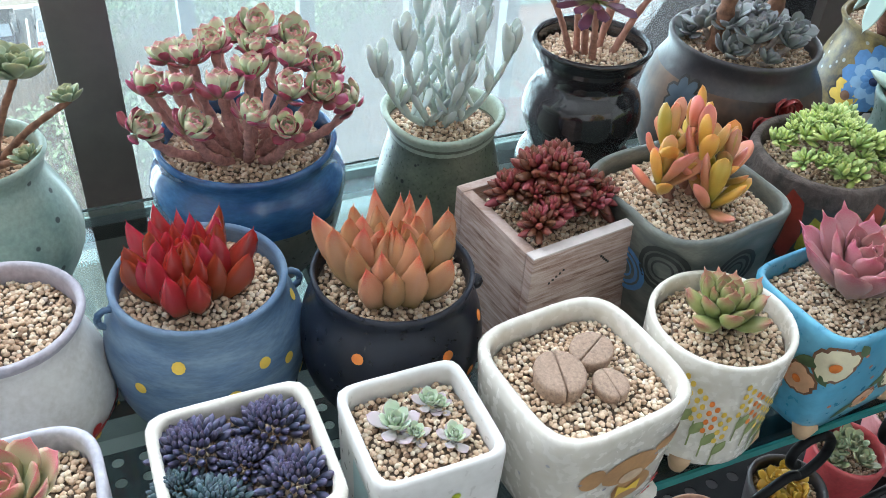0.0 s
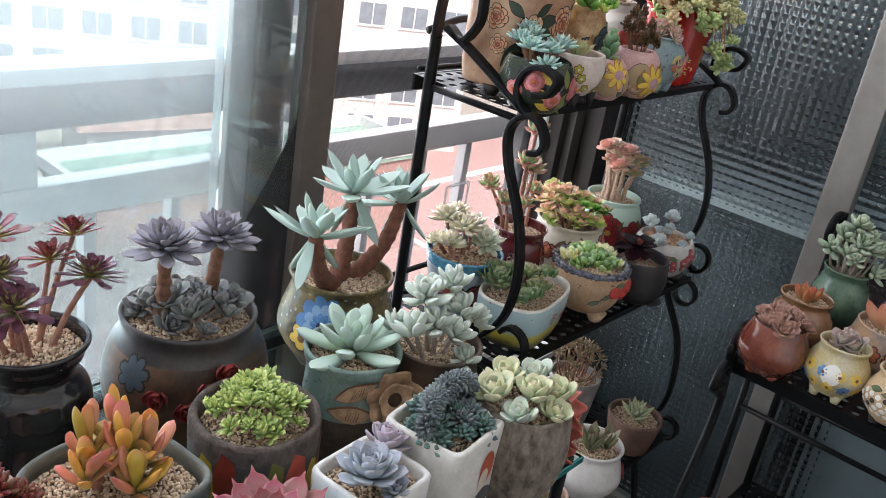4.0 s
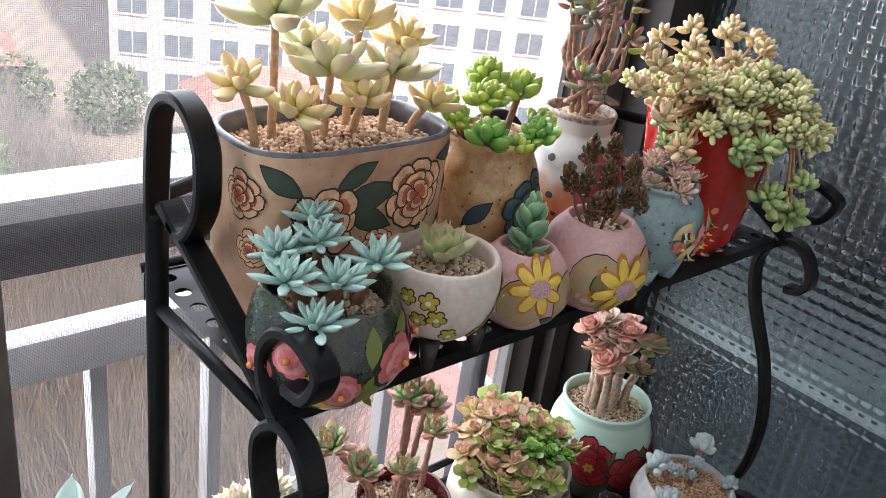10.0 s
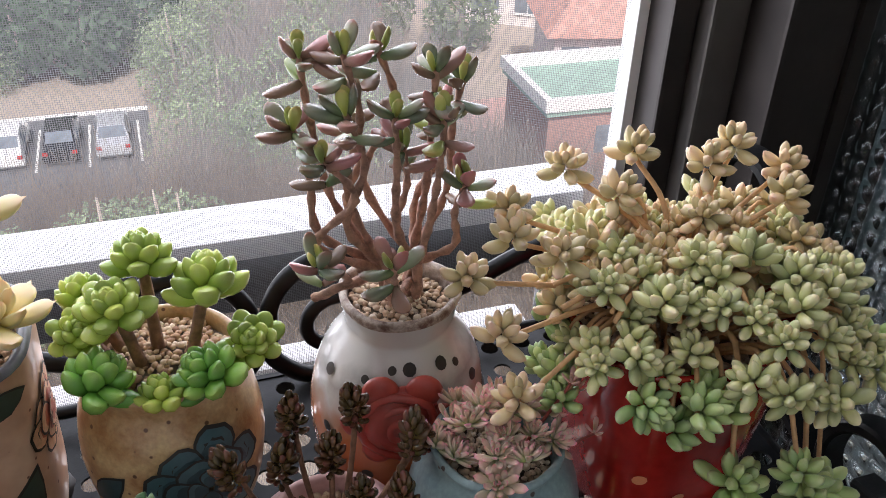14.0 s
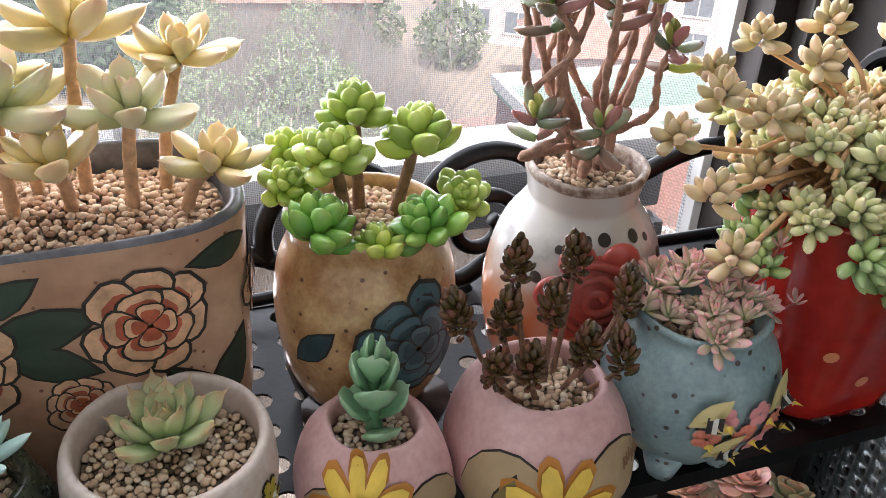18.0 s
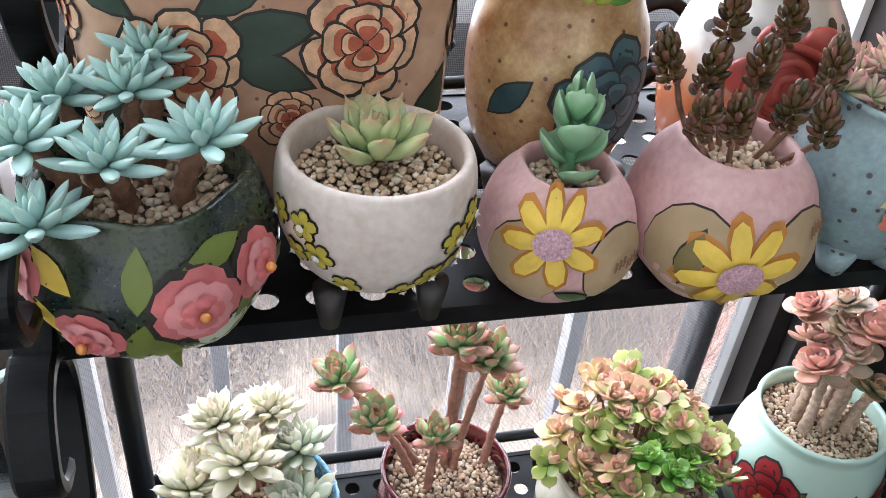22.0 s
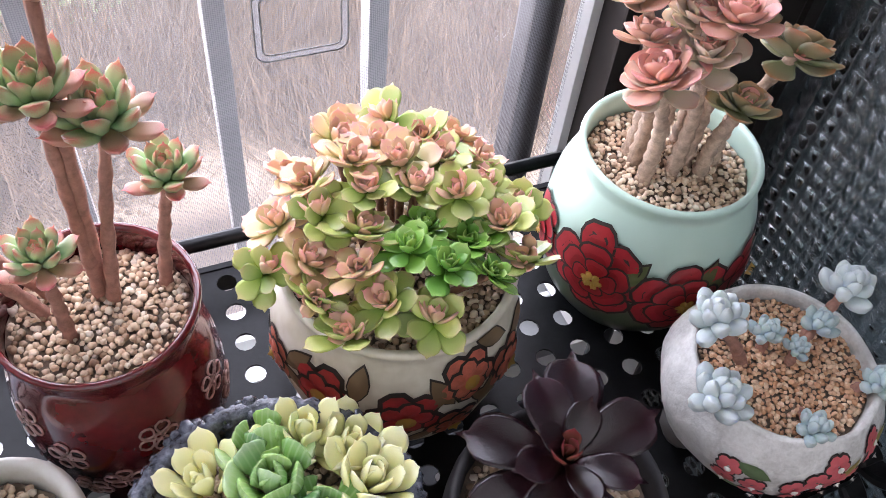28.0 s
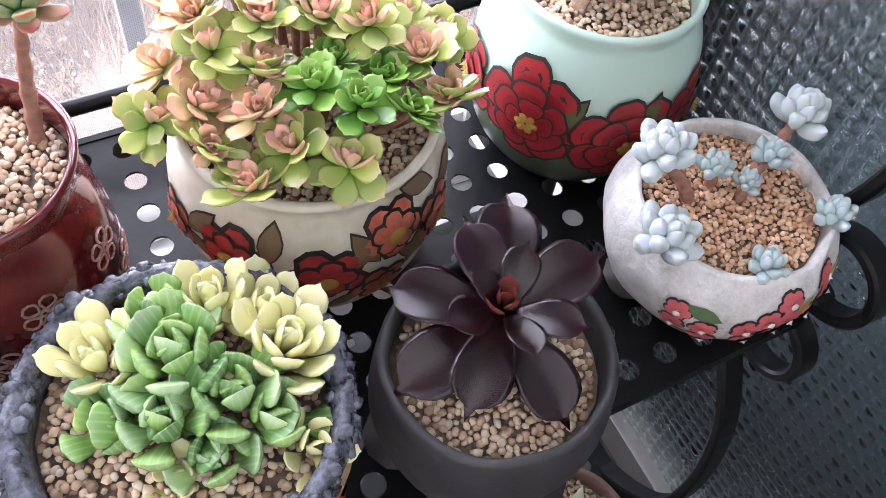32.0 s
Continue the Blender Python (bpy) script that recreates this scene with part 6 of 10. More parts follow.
for i, (x, y, h) in enumerate(((0.008, 0.0, 0.04), (-0.022, 0.008, 0.026), (0.028, -0.006, 0.026), (0.012, 0.018, 0.052), (0.002, -0.022, 0.014), (-0.012, 0.02, 0.046))):
    stem(t, [(x * 0.5, y * 0.5, p.level - 0.004), (x, y, p.level + h)], 0.0046, 0.0034, BARK_PINK)
    for k in range(9):
        f = k / 8
        me = ROUND if (i in (1, 5) and k in (2, 5)) else CLUBS[(i + k) % 3]
        put("leaf", me, t, m=pose(x, y, p.level + h * (0.35 + 0.65 * f), 0, 0, k * 100 + i * 40) @ pose(0, 0, 0, 24 + 58 * f + rng.uniform(-10, 10)) @ Matrix.Scale(rng.uniform(0.03, 0.043) if k < 8 else 0.036, 4))

t = potted((0.57, 0.45, GZ), "dark rimmed mosaic bowl with a bright green sedum", A_)
p = Pot(t, BOWL(0.0635, 0.122, 1.0, 0.65), ceramic("mosaic_dark", (0.04, 0.035, 0.03), (0.1, 0.085, 0.07), 0.5, 30), rimmat=ceramic("bark_rim", (0.05, 0.038, 0.032), (0.13, 0.1, 0.085), 0.8, 90, rel=1.6, coat=0), rimh=0.018, dent=0.04, wall=0.009)
p.gravel(0.0055)
for i in range(9):
    th, z, q = -3.0 + 0.36 * i, 0.072 + 0.01 * math.sin(i * 2.2), 1.0 + 0.2 * math.sin(i * 1.7)
    p.decal("painted_patch", th, z, [[(-0.01 * q, -0.034), (0.007, -0.03), (0.011 * q, -0.004), (0.008, 0.028), (-0.004, 0.036), (-0.011 * q, 0.012)]], (plain("marigold_paint", (0.5, 0.36, 0.03), 0.4, vary=0.4), plain("brick_paint", (0.36, 0.05, 0.03), 0.4, vary=0.4), plain("marigold_paint", (0, 0, 0)), plain("olive_paint", (0.16, 0.15, 0.03), 0.4), plain("brick_paint", (0, 0, 0)))[i % 5])
lm = leafmat("lime_sedum", (0.2, 0.34, 0.06), (0.36, 0.5, 0.14), (0.55, 0.62, 0.25), 0.45, 0, 0.22)
LIMELEAF = leaf_geo("spoon", 1, 0.44, 0.28, 0.3, 0.1, 6, 5, 0.06)
tu = [tufts("rosette", lm, 20, LIMELEAF, k, e0=85, e1=0, s0=0.45, rise=0.25) for k in range(3)]
heads(t, p, tu, 46, 0.0128, 0.036, 0.84, 7, None, upright=0.2, lift=0.004)

t = potted((0.718, 0.473, GZ), "teal pot with brown clay flower and pale green rosette", A_)
p = Pot(t, [(0.04, 0), (0.048, 0.03), (0.052, 0.07), (0.05, 0.11), (0.054, 0.128), (0.055, 0.135)], ceramic("bark_foot", (0.05, 0.036, 0.028), (0.13, 0.095, 0.07), 0.8, 60, rel=1.2, coat=0), rimmat=ceramic("teal_moss", (0.12, 0.2, 0.18), (0.22, 0.3, 0.26), 0.3, 25, coat=0.5), rimh=0.072)
p.gravel(0.0058)
CLAY = plain("brown_clay", (0.42, 0.27, 0.16), 0.75, scale=90, vary=0.4, rel=0.5)
DARKCLAY = plain("dark_clay_heart", (0.06, 0.035, 0.02), 0.8, scale=120, vary=0.4)


def ruffle(parent, m, material, R, folds, flare, wave, hole=0.2, thick=0.0022, spin=0.0, name="clay_ruffle"):
    """A ruffled clay petal ring that opens towards -y, with thickness."""
    seg, prof = folds * 9, (hole, 0.45, 0.7, 0.88, 1.0)
    V, F = [], []
    for back in (0, 1):
        for q in prof:
            for k in range(seg):
                a = TAU * k / seg
                w = math.sin(folds * a + spin) * q * q
                r = R * q * (1 + 0.1 * w)
                V.append((r * math.cos(a + spin), -flare * q ** 1.5 - wave * w + back * thick, r * math.sin(a + spin)))
    n = len(prof)
    for back in (0, 1):
        o = back * n * seg
        for j in range(n - 1):
            for k in range(seg):
                f = (o + j * seg + k, o + j * seg + (k + 1) % seg, o + (j + 1) * seg + (k + 1) % seg, o + (j + 1) * seg + k)
                F.append(f if not back else f[::-1])
    for j in (0, n - 1):
        F += [(j * seg + k, j * seg + (k + 1) % seg, (n + j) * seg + (k + 1) % seg, (n + j) * seg + k) for k in range(seg)]
    return put(name, mesh_from(name, V, F, material), parent, m=m)


x, y, z = p.at(-1.42, 0.098, off=0.009)
m = pose(x, y, z, -16, 0, -24)
ruffle(p.ob, m, CLAY, 0.031, 7, 0.006, 0.0045, 0.3)
ruffle(p.ob, m @ Matrix.Translation((0, -0.005, 0)), CLAY, 0.02, 6, 0.009, 0.0035, 0.4, spin=0.6)
put("clay_heart", Geo().ball((0, -0.005, 0), (0.0095, 0.004, 0.0095), 12, 8).mesh("clay_heart", DARKCLAY), p.ob, m=m)
for th, z, ro_, q in ((-2.2, 0.11, 0.5, 0.023), (-2.26, 0.082, -0.1, 0.024)):
    p.leafdec(th, z, q, ro_, CLAY, BRN_P, 0.0035)
    for k in range(5):
        p.decal("leaf_vein", th + 0.055 * (k - 2) * math.cos(ro_), z + 0.055 * 0.05 * (k - 2) * math.sin(ro_), [[(-0.0004, -0.005), (0.0004, -0.005), (0.0024, 0.005), (0.0016, 0.005)]], BRN_P, 0.0042)
lm = leafmat("ghost_green", (0.36, 0.5, 0.3), (0.4, 0.55, 0.44), (0.46, 0.58, 0.5), 0.6, 0.25, 0.08)
rosette(t, (0.0, 0.0, p.level + 0.006), 0.069, leaf_geo("spoon", 1, 0.36, 0.2, 0.2, 0.1, 8, 7, 0.03), lm, 20, 4, e0=82, e1=4, seed=5, s0=0.35, rise=0.15)

t = potted((0.818, 0.437, GZ), "dark pot with green clay leaves and a chalky white-green succulent", A_)
p = Pot(t, JAR(0.055, 0.128, 1.06, 0.75), ceramic("umber_pot", (0.07, 0.05, 0.04), (0.16, 0.1, 0.07), 0.5, 30))
p.gravel(0.0056)
for q, (dx, zz) in enumerate(((-0.02, 0.1), (0.008, 0.108), (0.025, 0.1))):
    x, y, z = p.at(-2.1 + dx * 14, zz, off=0.006)
    put("clay_leaf", Geo().ball((x, y, z), (0.013, 0.006, 0.012)).mesh("clay_leaf", plain("bottle_green", (0.03, 0.06, 0.055), 0.25, coat=0.5)), p.ob)
x, y, z = p.at(-2.0, 0.09, off=0.006)
put("clay_berry", Geo().ball((x, y, z), 0.007).mesh("clay_berry", RED_P), p.ob)
lm = leafmat("frost_green", (0.38, 0.47, 0.34), (0.5, 0.58, 0.48), (0.56, 0.6, 0.52), 0.7, 0.4, 0.06)
FR = leaf_geo("spoon", 1, 0.54, 0.28, 0.3, 0.0, 8, 7)
tu = [tufts("rosette", lm, 13, FR, k, e0=80, e1=5, s0=0.6, rise=0.4) for k in range(2)]
for i, (x, y, h, R) in enumerate(((-0.03, 0.003, 0.08, 0.036), (0.03, 0.012, 0.075, 0.036), (0.027, -0.008, 0.05, 0.036), (-0.062, -0.014, 0.055, 0.034), (-0.03, -0.018, 0.055, 0.034), (0.055, -0.007, 0.032, 0.03), (-0.008, -0.028, 0.04, 0.032), (0.0, 0.02, 0.07, 0.034), (-0.05, 0.022, 0.04, 0.03), (0.0, -0.045, 0.016, 0.026))):
    stem(t, [(x * 0.4, y * 0.4, p.level - 0.004), (x, y, p.level + h)], 0.003, 0.0025, BARK_GREY)
    put("rosette", tu[i % 2], t, m=pose(x, y, p.level + h - 0.008, -y * 500, x * 500, i * 71) @ Matrix.Scale(R * 0.84, 4))

# ===== glass shelf, front row =====
t = potted((-0.072, 0.335, GZ), "grey rimmed pot with a pink and green echeveria", A_)
p = Pot(t, CYL(0.042, 0.108), ceramic("grey_lilac", (0.36, 0.35, 0.4), (0.5, 0.49, 0.53), 0.4, 30), n=3.2)
p.gravel(0.006)
lm = leafmat("pinktip_green", (0.32, 0.42, 0.2), (0.42, 0.45, 0.24), (0.55, 0.14, 0.16), 0.45)
rosette(t, (-0.008, -0.004, p.level + 0.002), 0.044, ECHEV, lm, 24, 6, e0=85, e1=30, seed=3)


def square_pot(t, half, H, material, wall=0.007, n=9.0, foot=0.94, depth=0.012, rim=None):
    return Pot(t, [(half * foot, 0), (half * (foot + 1) / 2, H * 0.5), (half, H)], material, n=n, wall=wall, depth=depth, seg=64, rimmat=rim, rimh=0.004 if rim else None)


CREAM = ceramic("cream_glaze", (0.66, 0.62, 0.53), (0.78, 0.74, 0.66), 0.25, 14, coat=0.5)
t = potted((0.04, 0.314, GZ), "white square pot packed with a blue purple sedum", A_)
p = square_pot(t, 0.0475, 0.112, CREAM)
p.gravel(0.0056)
lm = leafmat("indigo_sedum", (0.03, 0.05, 0.07), (0.05, 0.055, 0.11), (0.12, 0.085, 0.18), 0.45, 0.03, 0.3)
lmT = leafmat("teal_sedum", (0.03, 0.07, 0.07), (0.045, 0.09, 0.11), (0.1, 0.14, 0.18), 0.45, 0.04, 0.25)
SHORTBEAN = leaf_geo("bean", 0.46, 0.22, 0.2, 0.25, 0.0, 5, 4)
tu = [tufts("rosette", m, 90, SHORTBEAN, k, e0=88, e1=4, s0=0.6, rise=0.5, r0=0.62) for k, m in enumerate((lm, lm, lmT))]
for i, (x, y, q) in enumerate(((-0.024, 0.02, 0.026), (0.019, 0.022, 0.025), (-0.02, -0.02, 0.023), (0.022, -0.02, 0.026), (0.0, 0.002, 0.02), (-0.036, -0.002, 0.017))):
    put("rosette", tu[i % 3], t, m=pose(x, y, p.level + 0.004, -y * 300, x * 300, i * 70) @ Matrix.Scale(q, 4), kind="stuff")

WHITEP = ceramic("white_pot_glaze", (0.7, 0.69, 0.66), (0.8, 0.79, 0.76), 0.3, 16, coat=0.4)
t = potted((0.141, 0.309, GZ), "white square pot with three small pale rosettes in gravel", A_)
p = square_pot(t, 0.0405, 0.108, WHITEP, 0.0055)
p.gravel(0.0056)
p.dots([(-1.75, 0.07), (-1.4, 0.085)], 0.003, plain("lime_paint", (0.5, 0.6, 0.05), 0.4))
p.leafdec(-1.6, 0.055, 0.012, 0.4, plain("grey_paint", (0.4, 0.38, 0.42), 0.5))
p.decal("brush_mark", -2.9, 0.07, [[(-0.012, -0.02), (0.01, -0.018), (0.014, 0.02), (-0.01, 0.022)]], plain("pale_blue_wash", (0.35, 0.5, 0.52), 0.4))
p.leafdec(-2.6, 0.04, 0.015, 1.2, plain("green_wash", (0.2, 0.32, 0.1), 0.5))
GREENHEART = leafmat("pale_green_heart", (0.36, 0.5, 0.3), (0.46, 0.58, 0.38), (0.5, 0.54, 0.42), 0.55, 0.2, 0.08)
lm = leafmat("pale_pink_green", (0.42, 0.4, 0.36), (0.46, 0.38, 0.38), (0.48, 0.32, 0.36), 0.6, 0.25, 0.08)
for x, y, R, s in ((-0.013, 0.006, 0.019, 1), (0.016, -0.014, 0.013, 2), (0.013, 0.016, 0.013, 3), (-0.004, -0.004, 0.011, 4), (0.019, 0.012, 0.009, 5)):
    rosette(t, (x, y, p.level + 0.005), R * 0.8, ECHEV, GREENHEART, 14, 5, seed=s, e0=86, e1=26)
    rosette(t, (x, y, p.level + 0.003), R * 0.92, ECHEV, lm, 5, 0, seed=s + 9, e0=14, e1=2, s0=0.8, name="outer_leaves")

t = potted((0.251, 0.311, GZ + 0.010), "cream rounded square pot with painted bear and brown lithops", A_, 6)
p = Pot(t, [(0.042, 0), (0.05, 0.02), (0.053, 0.06), (0.056, 0.102)], CREAM, n=4.2, wall=0.007, seg=56)
p.feet(CREAM, 0.011, 0.009, 4, 0.046)
p.gravel(0.0056, mound=0.002)
TAN_P = plain("tan_paint", (0.45, 0.26, 0.12), 0.5, vary=0.25)
E_ = lambda cx, cy, a, b: [[(cx + a * math.cos(TAU * k / 14), cy + b * math.sin(TAU * k / 14)) for k in range(14)]]
p.decal("painted_patch", -1.5, 0.062, E_(0, 0, 0.021, 0.014) + E_(0.006, -0.022, 0.015, 0.013) + E_(-0.027, 0.004, 0.008, 0.01) + E_(0.028, 0.01, 0.012, 0.006), TAN_P, 0.0007, "brown painted shapes")
p.decal("painted_patch", -1.5, 0.06, E_(0.002, -0.006, 0.009, 0.006), plain("pale_tan", (0.62, 0.46, 0.3), 0.5), 0.0016)
p.decal("painted_bow", -1.47, 0.042, [[(-0.008, 0.006), (0, 0), (0.009, 0.005), (0.009, -0.006), (0, -0.001), (-0.008, -0.006)]], YEL_P, 0.0022)
for th, z in ((-2.3, 0.03), (-2.25, 0.02), (-0.95, 0.03), (-1.0, 0.018), (-2.15, 0.024)):
    p.flower(th, z, 0.005, RED_P, None, None, 5)
p.dots([(-2.8 + 0.33 * k, 0.05 + 0.03 * ((k * 5) % 3) / 2) for k in range(9)], 0.0014, plain("grey_dot", (0.3, 0.3, 0.33), 0.3), "dot")
LITHTOP = plain("lithops_top", (0.34, 0.235, 0.17), 0.85, scale=500, vary=0.35, rel=0.5)


def lithops(parent, x, y, z, R, rz):
    for s in (-1, 1):
        V, F, seg = [], [], 18
        prof = [(0.75, -0.5), (0.95, 0.0), (1.0, 0.35), (0.99, 0.5), (0.9, 0.55), (0.5, 0.57), (0.0, 0.575)]
        for r, h in prof:
            for k in range(seg + 1):
                a = math.pi * k / seg
                V.append((r * R * math.cos(a), s * (r * R * 0.86 * math.sin(a) + R * 0.035), h * R))
        w = seg + 1
        F = [(i * w + k, i * w + k + 1, (i + 1) * w + k + 1, (i + 1) * w + k) for i in range(len(prof) - 1) for k in range(seg)]
        F.append(tuple(i * w for i in range(len(prof))) + tuple(i * w + seg for i in range(len(prof) - 1, -1, -1)))
        put("lobe", mesh_from("lobe", V, F, LITHTOP), parent, m=pose(x, y, z, 0, 0, rz))


lithops(t, -0.016, 0.002, p.level + 0.004, 0.0185, 70)
lithops(t, 0.016, 0.012, p.level + 0.003, 0.0155, 25)
lithops(t, 0.010, -0.0165, p.level + 0.003, 0.0125, 80)

t = potted((0.365, 0.319, GZ + 0.012), "cream cylinder pot with painted wheat and a green echeveria", A_)
p = Pot(t, CYL(0.05, 0.098, 0.93), CREAM, wall=0.005)
p.feet(plain("clay_foot", (0.5, 0.34, 0.2), 0.7), 0.014, 0.008, 4, 0.04)
p.gravel(0.0056)
for i in range(13):
    th = -2.75 + 0.2 * i
    z = 0.03 + 0.018 * ((i * 7) % 4) / 2
    g = [[(0.0022 * (1 if k % 2 else -1) + 0.0018 * math.cos(a), 0.0045 * k + 0.003 * math.sin(a)) for a in [TAU * j / 7 for j in range(7)]] for k in range(7)]
    p.decal("wheat_ear", th, z, g, YEL_P if i % 3 else ORA_P)
    p.decal("wheat_stem", th, z - 0.016, [[(-0.0006, -0.012), (0.0006, -0.012), (0.0005, 0.014), (-0.0005, 0.014)]], plain("sage_paint", (0.25, 0.3, 0.12), 0.5), 0.0006)
    p.leafdec(th + 0.06, z - 0.008, 0.009, 1.2, plain("sage_paint", (0.25, 0.3, 0.12), 0.5))
lm = leafmat("olive_echeveria", (0.22, 0.34, 0.09), (0.26, 0.34, 0.12), (0.28, 0.1, 0.07), 0.34)
rosette(t, (0.004, 0.004, p.level + 0.008), 0.035, leaf_geo("spoon", 1, 0.5, 0.3, 0.45, 0.14, 8, 7, 0.12), lm, 28, 6, e0=88, e1=14, seed=7, rise=0.25)

t = potted((0.484, 0.320, GZ + 0.008), "sky blue rectangular pot with yellow flowers and a pink echeveria", A_, 6)
p = Pot(t, [(0.052, 0), (0.058, 0.03), (0.061, 0.07), (0.063, 0.098)], ceramic("sky_blue", (0.09, 0.36, 0.55), (0.16, 0.45, 0.62), 0.3, 14, coat=0.5), n=6.0, ay=0.74, wall=0.006, seg=60)
p.feet(MATS["clay_foot"], 0.01, 0.008, 4, 0.05)
p.gravel(0.0056)
for th, z, s in ((-1.15, 0.045, 0.017), (-0.8, 0.065, 0.014), (-2.35, 0.075, 0.013), (-1.6, 0.02, 0.008), (-0.62, 0.03, 0.012), (-2.7, 0.05, 0.01)):
    p.flower(th, z, s * 1.25, PEACH_P if s < 0.013 else plain("cream_petal", (0.78, 0.72, 0.5), 0.5), ORA_P, BRN_P, 5, 0.4, 0.9)
    p.leafdec(th - 0.3, z - 0.006, 0.012, 0.5, GRN_P)
    p.leafdec(th + 0.25, z + 0.012, 0.01, 2.2, GRN_P)
p.dots([(-2.2 + 0.17 * k, 0.03 + 0.05 * ((k * 3) % 4) / 3) for k in range(9)], 0.002, CORAL_P, "petal")
lm = leafmat("rose_echeveria", (0.42, 0.36, 0.3), (0.42, 0.22, 0.21), (0.38, 0.06, 0.1), 0.42, 0.05, 0.16)
rosette(t, (0.002, 0.0, p.level + 0.004), 0.06, leaf_geo("spoon", 1, 0.46, 0.15, 0.4, 0.36, 8, 7, 0.12), lm, 30, 6, e0=86, e1=24, seed=6, s0=0.4)

t = potted((0.614, 0.330, GZ), "white square pot with painted flowers and slate blue rosettes", A_, 4)
p = square_pot(t, 0.043, 0.106, WHITEP, 0.006)
p.gravel(0.0056)
p.decal("painted_patch", -1.45, 0.055, E_(0.0, 0, 0.014, 0.028), plain("golden_paint", (0.72, 0.5, 0.12), 0.5), 0.0007, "yellow painted shape")
p.decal("painted_patch", -1.45, 0.04, E_(-0.004, -0.012, 0.008, 0.013), plain("light_blue_paint", (0.2, 0.45, 0.65), 0.5), 0.0014, "blue painted shape")
p.decal("painted_patch", -1.45, 0.066, E_(-0.003, 0.0, 0.006, 0.008), PEACH_P, 0.0016)
for i in range(10):
    p.leafdec(-3.05 + 0.13 * i, 0.02 + 0.07 * ((i * 5) % 7) / 6, 0.012, i * 1.1, plain("leaf_green_paint", (0.16, 0.3, 0.08), 0.5))
    if i % 3 == 0:
        p.flower(-3.0 + 0.13 * i, 0.03 + 0.05 * ((i * 3) % 5) / 4, 0.008, PINK_P, YEL_P, None, 5)
for th in (-1.1, -0.9, -1.8):
    p.flower(th, 0.015, 0.008, plain("pale_rose_paint", (0.7, 0.5, 0.45), 0.5), None, None, 5)
lm = leafmat("slate_rosette", (0.25, 0.32, 0.37), (0.33, 0.38, 0.45), (0.36, 0.36, 0.44), 0.6, 0.25, 0.1)
lm2 = leafmat("lilac_rosette", (0.33, 0.32, 0.38), (0.42, 0.36, 0.44), (0.42, 0.3, 0.38), 0.6, 0.25, 0.1)
rosette(t, (-0.01, -0.004, p.level + 0.014), 0.036, ECHEV, lm, 34, 7, e0=87, e1=5, seed=2, rise=0.2)
rosette(t, (0.035, 0.016, p.level + 0.014), 0.028, ECHEV, lm2, 28, 6, (0, 18), e0=87, e1=8, seed=3, rise=0.2)
rosette(t, (-0.002, -0.03, p.level + 0.008), 0.02, ECHEV, lm, 20, 5, e0=87, e1=8, seed=4)

t = potted((0.716, 0.330, GZ), "white square pot with red patch and dark teal crested sedum", A_, 8)
p = square_pot(t, 0.0475, 0.122, ceramic("chalk_white", (0.6, 0.58, 0.53), (0.74, 0.72, 0.67), 0.6, 22, coat=0.05), 0.007)
p.gravel(0.0056)
p.decal("painted_patch", -1.25, 0.075, E_(0, 0.004, 0.013, 0.022), plain("auburn_paint", (0.5, 0.1, 0.05), 0.5), 0.0007, "red brown painted shape")
p.decal("painted_patch", -1.28, 0.07, E_(-0.003, -0.002, 0.009, 0.014), plain("pale_skin_paint", (0.72, 0.6, 0.5), 0.5), 0.0015)
p.decal("painted_patch", -1.2, 0.04, E_(0, 0, 0.016, 0.014), plain("charcoal_paint", (0.1, 0.1, 0.11), 0.6), 0.0008, "grey painted shape")
lm = leafmat("deep_teal_sedum", (0.02, 0.07, 0.06), (0.04, 0.12, 0.1), (0.1, 0.2, 0.17), 0.5, 0.1, 0.25)
lm2 = leafmat("slate_crest", (0.05, 0.075, 0.085), (0.075, 0.1, 0.11), (0.13, 0.16, 0.17), 0.6, 0.12, 0.2)
tu = [tufts("rosette", m, 40, BEANS, k, e0=86, e1=-15, s0=0.4, rise=0.35, r0=0.2) for k, m in enumerate((lm, lm, lm2))]
heads(t, p, tu, 13, 0.0165, 0.012, 0.86, 6, None, upright=0.4, lift=0.006)
# the crested arches: bead-leaved crests bent into rings
crest = [tufts("crest", lm2, 46, BEANS, 20 + k, e0=88, e1=-40, s0=0.5, rise=0.3, r0=0.3) for k in range(2)]
for cx, cy, cz, R, spin, n in ((-0.022, 0.006, 0.026, 0.021, 20, 13), (0.022, 0.01, 0.026, 0.021, -14, 13)):
    for i in range(n):
        a = math.pi * (-0.12 + 1.24 * (i + 0.5) / n)
        dx = R * math.cos(a)
        put("crest", crest[i % 2], t, m=pose(cx + dx * math.cos(radians(spin)), cy + dx * math.sin(radians(spin)), p.level + cz + R * 0.95 * math.sin(a), 0, 90 - math.degrees(a), i * 60) @ Matrix.Scale(0.0125, 4), kind="stuff")

t = potted((0.812, 0.302, GZ), "brown bark textured pot with red clay flower and pale rosettes", A_)
p = Pot(t, [(0.036, 0), (0.05, 0.03), (0.058, 0.07), (0.053, 0.112), (0.052, 0.125)], ceramic("bark_clay", (0.09, 0.07, 0.055), (0.26, 0.22, 0.18), 0.8, 60, coat=0, rel=1.0, stretch=(2, 2, 1)), dent=0.05)
p.feet(MATS["bark_clay"], 0.002, 0.013, 3)
p.gravel(0.0056)
CORALM = plain("coral_clay", (0.5, 0.12, 0.09), 0.6, vary=0.35, scale=60)
